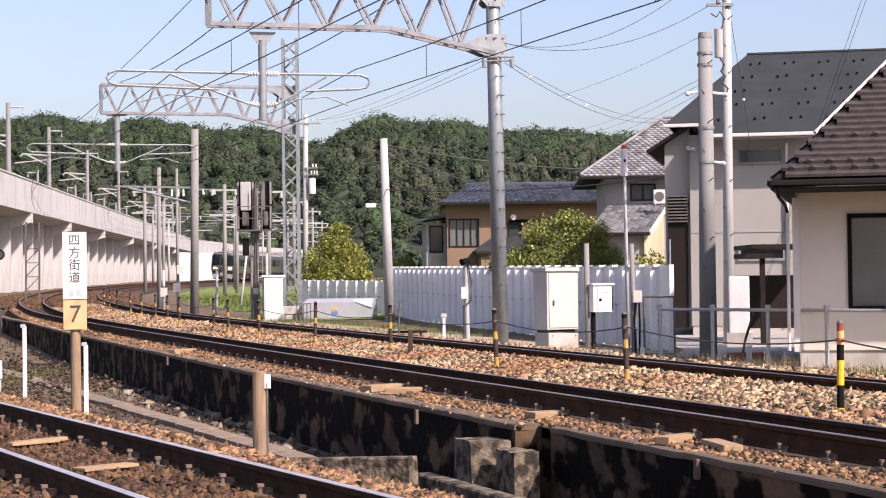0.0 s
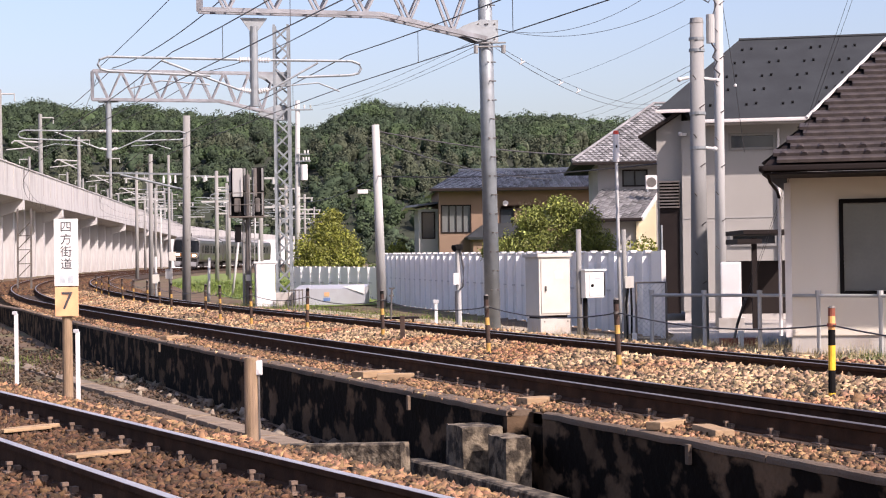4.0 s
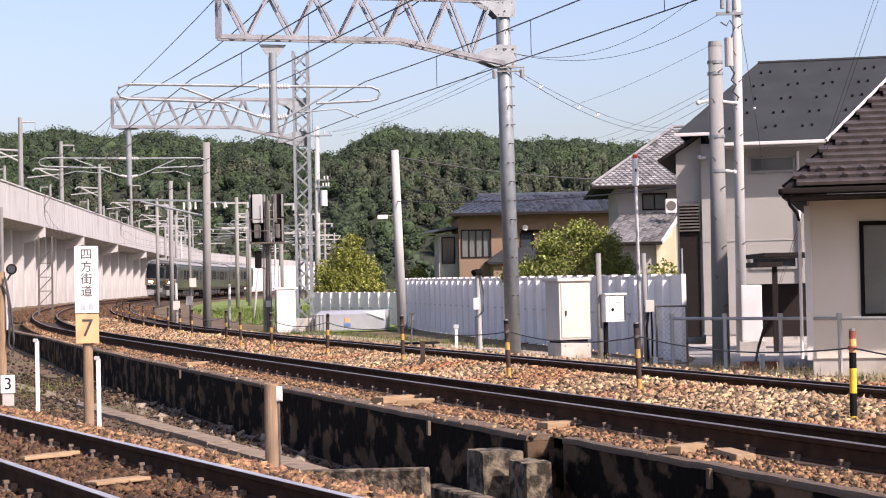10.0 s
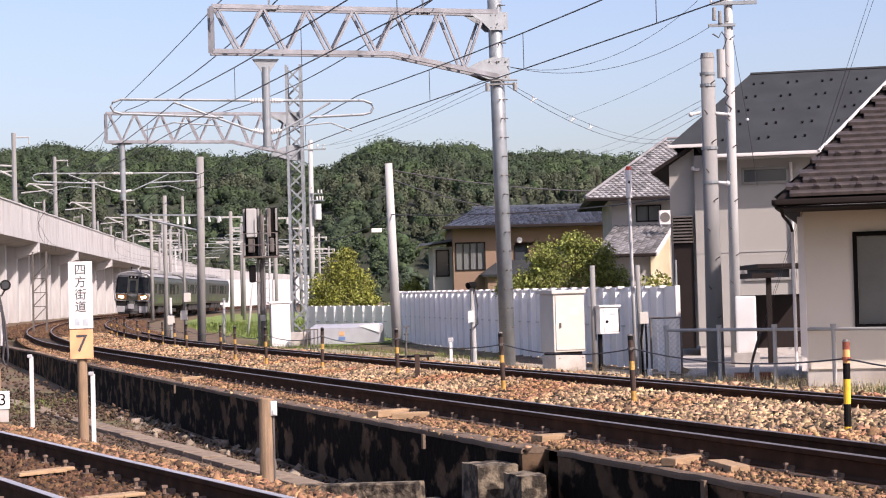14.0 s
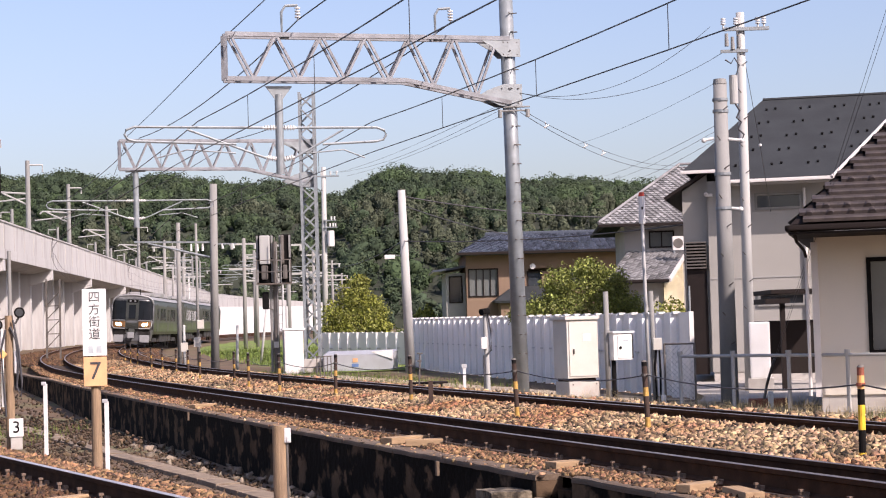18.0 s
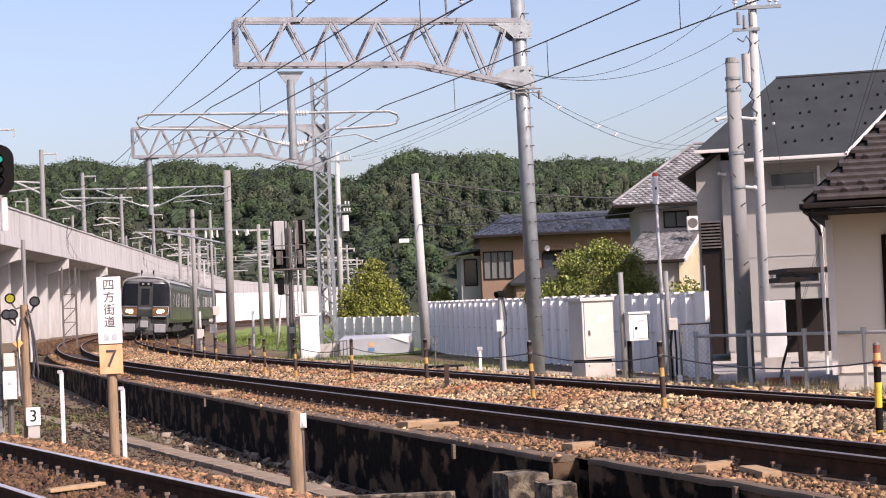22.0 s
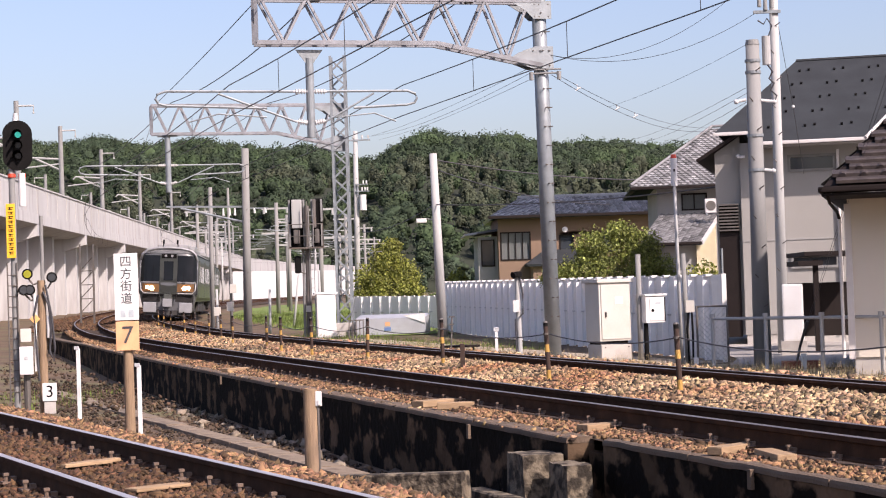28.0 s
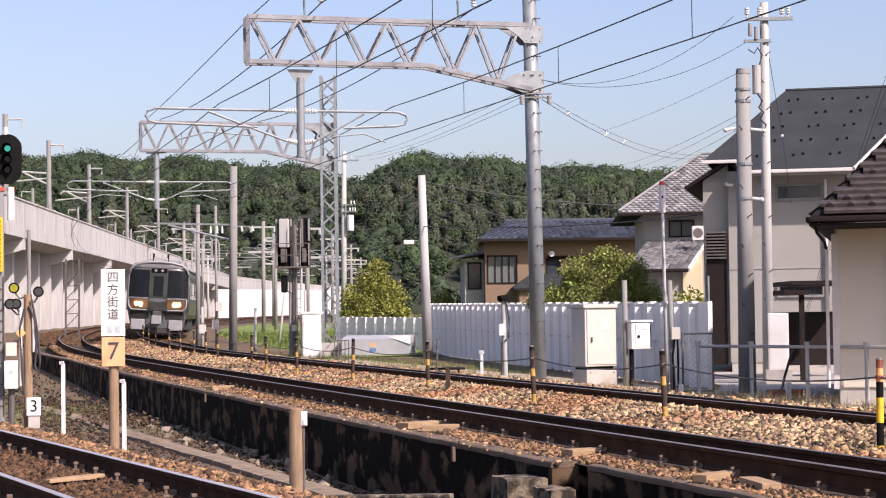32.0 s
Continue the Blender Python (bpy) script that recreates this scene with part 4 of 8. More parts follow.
def window(t, x0, x1, z0, z1, y, frame_m, glass, bars=1, fr=0.05, depth=0.06, label=""):
    bm = B()
    ring = []
    for e, yy in ((fr, y - 0.02 - depth / 2), (0.0, y - 0.02 - depth / 2), (0.0, y - 0.02 + depth / 2), (fr, y - 0.02 + depth / 2)):
        ring.append([bm.verts.new(p) for p in ((x0 - e, yy, z0 - e), (x1 + e, yy, z0 - e), (x1 + e, yy, z1 + e), (x0 - e, yy, z1 + e))])
    for i in range(4):
        a, b = ring[i], ring[(i + 1) % 4]
        for k in range(4):
            bm.faces.new((a[k], a[(k + 1) % 4], b[(k + 1) % 4], b[k]))
    bmesh.ops.recalc_face_normals(bm, faces=bm.faces)
    w = part("window", bm, frame_m, t, label)
    for k in range(1, bars + 1):
        x = x0 + (x1 - x0) * k / (bars + 1)
        bm = B()
        box(bm, (x, y + 0.02, (z0 + z1) / 2), (min(0.06, fr * 0.8), depth * 0.6, z1 - z0))
        part("mullion", bm, frame_m, w)
    n = bars + 1
    for k in range(n):
        bm = B()
        a, b = x0 + (x1 - x0) * k / n, x0 + (x1 - x0) * (k + 1) / n
        box(bm, ((a + b) / 2, y + 0.05 + 0.012 * (k % 2), (z0 + z1) / 2), (b - a, 0.012, z1 - z0))
        part("pane", bm, glass, w)
    return w


def tiles(t, a, b, c, d, du, dv, m, h=0.05, curve=True, limit=None):
    """Courses of tiles on the roof plane a (eave left), b (eave right), c (ridge right), d (ridge left), joined in one mesh."""
    a, b, c, d = map(Vector, (a, b, c, d))
    n = (b - a).cross(d - a).normalized()
    rows = max(1, int((d - a).length / dv))
    vs, fs = [], []
    for r in range(rows):
        f0, f1 = r / rows, (r + 1.12) / rows
        p0, p1 = a.lerp(d, f0), b.lerp(c, f0)
        q0, q1 = a.lerp(d, min(1, f1)), b.lerp(c, min(1, f1))
        cols = max(1, int((p1 - p0).length / du))
        for k in range(cols):
            e = [(k + s) / cols for s in (0.02, 0.35, 0.65, 0.98)]
            lift = (0.35, 1.0, 0.6, 0.25) if curve else (0.9, 1.0, 1.0, 0.9)
            i = len(vs)
            for s, li in zip(e, lift):
                vs += [p0.lerp(p1, s) + n * (h * li + 0.02), p0.lerp(p1, s) + n * 0.0, q0.lerp(q1, s) + n * (h * li * 0.3)]
            for s in range(3):
                j = i + s * 3
                fs += [(j, j + 3, j + 5, j + 2), (j + 1, j + 4, j + 3, j)]
    me = bpy.data.meshes.new("roof_tiles")
    me.from_pydata(vs, [], fs)
    me.materials.append(m)
    ob = new("roof_tiles", me)
    ob.parent = t
    return tagged(ob, "", "", "", "stuff")


def tan_house():
    # origin: near corner of the wall; x along the front
    t = thing("house", Matrix.Translation((5.38, 28.4, 0)) @ Matrix.Rotation(radians(-13), 4, 'Z'), "single-storey beige rendered house with a brown tile hip roof", "house", "houses")
    wall_box(t, "wall", 0, 9, 0, 6.4, 0.30, 2.74, PLASTER_TAN, "smooth beige render", [(0.83, 2.7, 0.97, 2.30)])
    bm = B()
    box(bm, (4.5, 3.2, 0.15), (8.94, 6.34, 0.32))
    part("foundation", bm, CONC, t, "grey concrete foundation")
    bm = B()
    box(bm, (0.0, -0.01, 1.45), (0.10, 0.06, 2.35), 0, 0.01)
    part("corner_trim", bm, GUTTER, t, "pale corner trim")
    window(t, 0.83, 2.7, 0.97, 2.30, 0.04, BLACK, CURTAIN_GLASS, 1, 0.065, 0.12, "dark framed window with drawn curtains")
    # roof: hip from the near left corner
    ez, rz = 2.84, 5.72
    A, Bc = Vector((-0.27, -1.4, ez)), Vector((9.5, -1.4, ez))
    D = Vector((-0.27, 7.2, ez))
    R0, R1 = Vector((2.15, 3.8, rz)), Vector((9.5, 3.8, rz))
    bm = B()
    slab(bm, [A, Bc, R1, R0], 0.12)
    part("roof", bm, DARKTRIM, t, "dark roof deck")
    bm = B()
    slab(bm, [D, A, R0], 0.12)
    part("roof", bm, DARKTRIM, t)
    # tiles as courses on the front and side slopes
    def course(p, q, r, s, rows, du):
        n = (Vector(q) - Vector(p)).cross(Vector(s) - Vector(p)).normalized()
        tile_bm = B()
        box(tile_bm, (0, 0, 0), (du * 0.999, 0.27, 0.05), 0, 0.004)
        me = to_mesh(tile_bm, "roof_tile", TILE_BROWN)
        cap = B()
        bmesh.ops.create_cone(cap, cap_ends=True, segments=10, radius1=0.055, radius2=0.05, depth=0.06, matrix=Matrix.Rotation(math.pi / 2, 4, 'X') @ Matrix.Diagonal((1, 0.7, 1, 1)))
        capme = to_mesh(cap, "snow_stop", TILE_BROWN)
        u = (Vector(q) - Vector(p)).normalized()
        v = n.cross(u)
        M = Matrix((u, v, n)).transposed().to_4x4()
        tilt = Matrix.Rotation(radians(-13), 4, 'X')
        P, Q, R, S = map(Vector, (p, q, r, s))
        for k in range(rows):
            f = (k + 0.4) / rows
            a, b = P.lerp(S, f), Q.lerp(R, f)
            L = (b - a).length
            x = du * (0.5 if k % 2 else 0.0)
            while x < L:
                if x > 0.02:
                    c = a + (b - a).normalized() * x
                    piece("roof_tile", me, t, Matrix.Translation(c + n * 0.045) @ M @ tilt)
                    if k in (1, 2, 6):
                        piece("snow_stop", capme, t, Matrix.Translation(c + n * 0.085 - v * 0.12) @ M)
                x += du
    lim = 0.62
    course(A, A.lerp(Bc, lim), R0.lerp(R1, 0.45), R0, 27, 0.30)
    tiles(t, A.lerp(Bc, lim), Bc, R1, R0.lerp(R1, 0.45), 0.33, 0.33, TILE_BROWN, 0.03, False)
    tiles(t, D, A, R0, R0.lerp(D, 0.02), 0.33, 0.33, TILE_BROWN, 0.03, False)
    bm = B()
    tube(bm, [A.lerp(R0, 0.24) + Vector((0, 0, 0.07)), R0 + Vector((0, 0, 0.06))], 0.024, 8)
    part("hip_flashing", bm, GUTTER, t, "pale metal hip flashing")
    bm = B()
    box(bm, (4.60, -1.44, 2.79), (9.80, 0.09, 0.08), 0, 0.02)
    box(bm, (-0.31, 2.9, 2.79), (0.08, 8.6, 0.08), 0, 0.02)
    part("gutter", bm, DARKTRIM, t, "dark brown gutter")
    bm = B()
    box(bm, (4.55, -0.70, 2.71), (9.7, 1.4, 0.03))
    box(bm, (-0.12, 3.4, 2.71), (0.20, 6.6, 0.03))
    part("soffit", bm, DARKTRIM, t)
    bm = B()
    tube(bm, [(-0.12, -0.08, 2.40), (-0.12, -0.08, 0.3)], 0.026, 8)
    part("downpipe", bm, GUTTER, t, "pale downpipe")
    bm = B()
    tube(bm, [(-0.22, -1.30, 2.72), (-0.20, -1.2, 2.60), (-0.14, -0.25, 2.50), (-0.12, -0.08, 2.40)], 0.024, 8)
    part("pipe_elbow", bm, DARKTRIM, t, "dark pipe elbow under the gutter")


tan_house()


def grey_house():
    t = thing("house", Matrix.Translation((5.85, 44.0, 0)) @ Matrix.Rotation(radians(-11), 4, 'Z'), "two-storey warm grey house with a dark slate roof", "house", "houses")
    wall_box(t, "wall", 0, 9.0, 0, 8, 0.25, 4.75, PLASTER_GREY, "warm grey render", [(1.12, 2.18, 4.08, 4.36), (1.15, 2.3, 1.82, 2.02)])
    bm = B()
    box(bm, (4.5, 4.0, 0.12), (8.95, 7.95, 0.28))
    part("foundation", bm, CONC, t)
    bm = B()
    box(bm, (4.5, -0.006, 2.45), (9.0, 0.02, 0.03))
    part("wall_joint", bm, PLASTER_PALE, t)
    for z0, z1 in ((4.08, 4.36), (1.82, 2.02)):
        window(t, 1.16, 2.14, z0, z1, 0.02, POLE_OLD, GLASS, 0, 0.06, 0.10, "narrow strip window")
    # wing at the left with the dark slatted screen
    wall_box(t, "wing", -0.60, 0.0, 0.18, 5, 0.25, 4.50, PLASTER_GREY)
    bm = B()
    box(bm, (-0.31, 0.13, 1.75), (0.46, 0.08, 3.1), 0, 0.005)
    scr = part("screen", bm, DARKTRIM, t, "dark brown screen panel")
    for k in range(9):
        bm = B()
        box(bm, (-0.31, 0.05, 2.72 + k * 0.075), (0.50, 0.10, 0.034))
        part("slat", bm, STEEL_D, scr)
    bm = B()
    rod(bm, (-0.50, 0.06, 1.1), (-0.50, 0.06, 2.3), 0.025, seg=8)
    part("door_pull", bm, STEEL, scr)
    # main roof: long front slope, hip at the left
    ez, rz = 4.72, 7.0
    A, Bc = Vector((0.30, -0.70, ez)), Vector((9.8, -0.70, ez))
    R0, R1 = Vector((1.28, 3.4, rz)), Vector((9.8, 3.4, rz))
    rise = (rz - ez) / 4.10
    P1, P2 = Vector((-0.55, -0.16, ez + 0.54 * rise)), Vector((0.30, -0.16, ez + 0.54 * rise))
    D = Vector((-0.55, 7.6, P1.z))
    bm = B()
    slab(bm, [A, Bc, R1, R0, P1, P2], 0.10)
    part("roof", bm, ROOF_DARK, t, "dark slate front slope")
    bm = B()
    slab(bm, [D, P1, R0], 0.10)
    part("roof", bm, ROOF_DARK, t)
    bm = B()
    box(bm, (-0.13, -0.21, P1.z - 0.05), (0.92, 0.09, 0.08), 0, 0.02)
    part("gutter", bm, GUTTER, t, "white gutter")
    bm = B()
    slab(bm, [Bc + Vector((0, 8.4, 0)), D, R0, R1], 0.10)
    part("roof", bm, ROOF_DARK, t)
    bm = B()
    tube(bm, [R0, R1], 0.05, 6)
    part("ridge_cap", bm, ROOF_DARK, t)
    n = (Bc - A).cross(R0 - A).normalized()
    fin = B()
    box(fin, (0, 0, 0.02), (0.05, 0.03, 0.04))
    box(fin, (0, 0.03, 0.03), (0.06, 0.02, 0.03))
    me = to_mesh(fin, "snow_guard", BLACK)
    u = (Bc - A).normalized()
    v = n.cross(u)
    M = Matrix((u, v, n)).transposed().to_4x4()
    L = (R0 - A).dot(v)
    for r in range(5):
        s = 0.7 + r * 0.82
        x0 = (R0 - A).dot(u) * s / L
        x = x0 + 0.25
        k = 0
        while x < 5.5:
            piece("snow_guard", me, t, Matrix.Translation(A + u * x + v * (s + (0.05 if k % 2 else 0))) @ Matrix.Translation(n * 0.004) @ M)
            x += 0.22 if k % 2 == 0 else 0.62
            k += 1
    bm = B()
    box(bm, (5.05, -0.75, ez - 0.05), (9.5, 0.09, 0.08), 0, 0.02)
    part("gutter", bm, GUTTER, t, "white gutter")
    bm = B()
    box(bm, (5.05, -0.34, ez - 0.09), (9.4, 0.68, 0.03))
    part("soffit", bm, PLASTER_PALE, t)
    # small lean-to roof over the wing
    bm = B()
    slab(bm, [(-1.02, -0.12, 4.40), (-1.02, 5.0, 4.40), (0.0, 5.0, 5.02), (0.0, -0.12, 5.02)], -0.07)
    bmesh.ops.recalc_face_normals(bm, faces=bm.faces)
    part("side_roof", bm, DARKTRIM, t, "dark sloping side roof")
    bm = B()
    slab(bm, [(-0.60, 0.19, 4.49), (-0.005, 0.19, 4.49), (-0.005, 0.19, 4.93), (-0.60, 0.19, 4.55)], 0.12)
    part("gable_wall", bm, PLASTER_GREY, t)
    bm = B()
    tube(bm, [(2.25, -0.06, 4.5), (2.25, -0.06, 0.3)], 0.035, 8)
    part("downpipe", bm, GUTTER, t)
    bm = B()
    box(bm, (0.05, -0.10, 4.42), (0.16, 0.12, 0.06), 0, 0.01)
    ball(bm, (-0.02, -0.14, 4.44), 0.05, sub=2)
    part("outdoor_lamp", bm, GUTTER, t, "small white wall lamp")


grey_house()


def brown_house():
    t = thing("house", Matrix.Translation((0.2, 90.0, 0)) @ Matrix.Rotation(radians(3), 4, 'Z'), "two-storey ochre house with a blue-black tile roof", "house", "houses")
    wall_box(t, "wall", 0, 7.4, 0, 7, 0, 5.0, PLASTER_BROWN, "ochre render", [(0.15, 1.5, 2.95, 4.2), (3.0, 3.6, 2.6, 4.0), (5.0, 5.9, 3.2, 4.05)])
    window(t, 0.15, 1.5, 2.95, 4.2, 0.03, DARKTRIM, CURTAIN_GLASS, 3, 0.06, 0.1, "dark four-light window")
    window(t, 3.0, 3.6, 2.6, 4.0, 0.03, DARKTRIM, GLASS, 0, 0.06, 0.1)
    window(t, 5.0, 5.9, 3.2, 4.05, 0.03, DARKTRIM, CURTAIN_GLASS, 1, 0.06, 0.1)
    wall_box(t, "side_wing", -0.95, 0.0, 1.0, 6, 0, 4.1, PLASTER_PALE, "grey side wing", [(-0.75, -0.2, 2.7, 3.9)])
    window(t, -0.75, -0.2, 2.7, 3.9, 1.03, DARKTRIM, GLASS, 0, 0.06, 0.1)
    bm = B()
    slab(bm, [(-1.6, 0.5, 4.25), (0.0, 0.5, 4.45), (0.0, 6.5, 4.45), (-1.6, 6.5, 4.25)], 0.1)
    part("wing_roof", bm, TILE_BLUE, t)
    A, Bc, R0, R1 = Vector((-0.38, -0.8, 5.02)), Vector((8.2, -0.8, 5.02)), Vector((1.3, 3.5, 6.02)), Vector((8.2, 3.5, 6.02))
    D = Vector((-0.38, 7.8, 5.02))
    bm = B()
    slab(bm, [A, Bc, R1, R0], 0.15)
    slab(bm, [D, A, R0], 0.15)
    slab(bm, [Bc + Vector((0, 8.6, 0)), D, R0, R1], 0.15)
    part("roof", bm, TILE_BLUE, t, "blue-black glazed tile roof")
    tiles(t, A, Bc, R1, R0, 0.30, 0.30, TILE_BLUE, 0.09)
    bm = B()
    box(bm, (4.75, 3.5, 6.08), (7.1, 0.3, 0.18), 0, 0.04)
    part("ridge_tiles", bm, TILE_BLUE, t)
    bm = B()
    box(bm, (3.9, -0.90, 4.96), (8.8, 0.14, 0.13), 0, 0.02)
    part("gutter", bm, DARKTRIM, t)
    # porch roof in front
    bm = B()
    slab(bm, [(1.2, -2.2, 2.65), (5.0, -2.2, 2.65), (4.2, 0.0, 3.35), (2.2, 0.0, 3.35)], 0.12)
    slab(bm, [(1.2, 0.0, 2.65), (1.2, -2.2, 2.65), (2.2, 0.0, 3.35)], 0.12)
    part("porch_roof", bm, ROOF_DARK, t, "dark porch roof")
    wall_box(t, "porch", 1.5, 4.8, -1.9, 0.0, 0, 2.6, PLASTER_BROWN)
    bm = B()
    bmesh.ops.create_cone(bm, cap_ends=True, segments=18, radius1=0.14, radius2=0.05, depth=0.04, matrix=Matrix.Translation((3.2, -0.35, 4.3)) @ Matrix.Rotation(radians(75), 4, 'X'))
    part("satellite_dish", bm, WHITE, t, "white satellite dish")


brown_house()


def tiled_house():
    t = thing("house", Matrix.Translation((5.2, 66.0, 0)) @ Matrix.Rotation(radians(-2), 4, 'Z'), "two-storey pale grey house with grey clay tile roofs", "house", "houses")
    wall_box(t, "wall", 0.6, 7.5, 0, 7, 0, 4.95, PLASTER_PALE, "pale grey render", [(1.5, 2.3, 4.12, 4.62)])
    window(t, 1.5, 2.3, 4.12, 4.62, 0.03, DARKTRIM, CURTAIN_GLASS, 1, 0.05, 0.1)
    A, Bc, R0, R1 = Vector((-0.35, -0.9, 4.9)), Vector((8.3, -0.9, 4.9)), Vector((2.9, 3.5, 7.2)), Vector((6.0, 3.5, 7.2))
    D = Vector((-0.35, 7.9, 4.9))
    # Slabs beneath the clay tiles, coloured dark for the shade under the eaves.
    bm = B()
    slab(bm, [A, Bc, R1, R0], 0.06)
    slab(bm, [D, A, R0], 0.06)
    slab(bm, [Bc + Vector((0, 8.8, 0)), D, R0, R1], 0.06)
    part("roof", bm, ROOF_DARK, t, "roof slab under grey clay tiles, dark for shade under the eaves")
    tiles(t, A, Bc, R1, R0, 0.21, 0.22, TILE_GREY, 0.08)
    bm = B()
    tube(bm, [A + Vector((0, 0, 0.08)), R0 + Vector((0, 0, 0.1)), R1 + Vector((0, 0, 0.1))], 0.055, 8)
    part("ridge_tiles", bm, TILE_GREY, t)
    # lower roof in front
    wall_box(t, "annex", -0.1, 1.62, -3.7, 0, 0, 2.9, PLASTER_PALE)
    bm = B()
    poly(bm, [(1.64, -3.86, 0), (2.62, -0.1, 0), (2.62, -0.1, 3.86), (1.64, -3.86, 2.9)])
    bmesh.ops.solidify(bm, geom=bm.faces, thickness=0.08)
    part("cream_wall", bm, CREAM_WALL, t, "sunlit cream gable wall")
    bm = B()
    beam(bm, (1.80, -4.34, 2.83), (2.80, -0.1, 3.93), 0.07, 0.14)
    part("verge_board", bm, GUTTER, t, "white verge board")
    A, Bc, R0, R1 = Vector((-0.3, -4.3, 2.85)), Vector((1.78, -4.3, 2.85)), Vector((0.7, 0.0, 3.95)), Vector((2.78, 0.0, 3.95))
    # The annex slab takes the same dark colour for its eave shade.
    bm = B()
    slab(bm, [A, Bc, R1, R0], 0.1)
    part("annex_roof", bm, ROOF_DARK, t)
    tiles(t, A, Bc, R1, R0, 0.21, 0.22, TILE_GREY, 0.08)
    bm = B()
    box(bm, (4.0, -0.99, 4.86), (8.7, 0.12, 0.10), 0, 0.02)
    box(bm, (0.74, -4.40, 2.82), (2.1, 0.12, 0.09), 0, 0.02)
    part("gutter", bm, DARKTRIM, t)
    ac = thing("air_conditioner", Matrix.Translation((7.50, 64.0, 3.85)), "white outdoor air conditioner unit on the roof", "air conditioner")
    bm = B()
    box(bm, (0, 0, 0.28), (0.50, 0.24, 0.48), 0, 0.02)
    part("casing", bm, GUTTER, ac)
    bm = B()
    rod(bm, (-0.06, -0.13, 0.28), (-0.06, -0.122, 0.28), 0.17, seg=20)
    part("fan_grille", bm, STEEL_D, ac)
    bm = B()
    for x in (-0.2, 0.2):
        box(bm, (x, 0, 0.0), (0.05, 0.3, 0.10))
    part("bracket_leg", bm, STEEL, ac)


tiled_house()


# ---- poles ----
def plain_pole(name, base, top, r0, r1, m, label, steps=0, cap=False):
    base, top = Vector(base), Vector(top)
    t = thing(name, Matrix.Translation(base), label, "pole", "poles")
    bm = B()
    rod(bm, (0, 0, -0.2), top - base, r0, r1, 18)
    part("shaft", bm, m, t, "", True)
    for k in range(steps):
        f = (k + 2) / (steps + 2)
        bm = B()
        c = (top - base) * f
        rod(bm, c - Vector((0.02, r0 * 0.6, 0)), c + Vector((-0.10 if k % 2 else 0.10, -r0 - 0.03, 0.08)), 0.010, seg=6)
        part("step_bolt", bm, STEEL_D, t)
    return t


big = plain_pole("signal_cable_pole", (4.60, 32.5, 0), (4.62, 32.5, 5.62), 0.158, 0.118, POLE_GREY, "thick grey concrete pole with steel bands", 9)
bm = B()
rod(bm, (0.02, 0, 5.60), (0.02, 0, 5.69), 0.125, 0.11, 16)
part("cap", bm, POLE_GREY, big)
for z in (5.3, 5.1, 4.0, 3.4):
    bm = B()
    rod(bm, (0.015, 0, z), (0.015, 0, z + 0.05), 0.137 + (5.5 - z) * 0.006, seg=16)
    part("band", bm, STEEL, big)
bm = B()
rod(bm, (0.26, 0, 5.25), (0.26, 0, 5.75), 0.075, seg=14)
part("transformer_can", bm, POLE_CONC, big)
for x0, x1, z in ((-0.13, -0.30, 4.62), (0.13, 0.36, 4.60), (0.10, 0.30, 3.40)):
    bm = B()
    rod(bm, (x0, -0.05, z + 0.03), (x1, -0.05, z), 0.028, seg=8)
    ball(bm, (x1, -0.05, z), 0.045, sub=2)
    part("stand_off_arm", bm, INSUL, big, "white stand-off arm")
bm = B()
tube(bm, [(0.26, -0.08, 5.25), (0.34, -0.08, 5.12), (0.28, -0.08, 5.00), (0.36, -0.08, 4.92), (0.30, -0.08, 4.80), (0.40, -0.08, 4.70), (0.34, -0.08, 4.55)], 0.018, 6)
part("cable_loop", bm, CABLE, big, "black looped cable")
bm = B()
tube(bm, [(0.30, -0.06, 5.75), (0.36, -0.06, 5.92), (0.28, -0.06, 6.05), (0.22, -0.06, 5.95), (0.12, -0.06, 6.02)], 0.014, 6)
part("cable_loop", bm, CABLE, big, "black looped cable")
plain_pole("utility_pole", (5.80, 38.0, 0), (5.86, 38.0, 7.75), 0.115, 0.085, POLE_CONC, "slim pale concrete utility pole with step bolts and cross-arm", 12)
plain_pole("utility_pole", (-1.79, 62.0, 0), (-1.93, 62.0, 6.1), 0.17, 0.125, POLE_CONC, "leaning pale concrete pole", 0)
plain_pole("wooden_pole", (-9.63, 72.0, 0), (-9.53, 72.0, 7.3), 0.17, 0.14, POLE_OLD, "weathered grey pole carrying wire brackets", 4)
plain_pole("utility_pole", (-6.68, 90.0, 0), (-6.55, 90.0, 9.4), 0.15, 0.11, POLE_CONC, "concrete utility pole with insulators and a transformer", 6)
plain_pole("utility_pole", (3.36, 34.0, 0), (3.33, 34.0, 3.3), 0.035, 0.03, POLE_CONC, "thin steel pole with a red-topped white lamp", 0)
plain_pole("concrete_post", (3.50, 34.3, 0), (3.47, 34.3, 2.05), 0.05, 0.042, POLE_OLD, "short concrete post carrying cables", 0)
plain_pole("concrete_post", (2.80, 36.4, 0), (2.80, 36.4, 2.1), 0.055, 0.05, POLE_OLD, "short concrete post behind the small cabinet", 0)


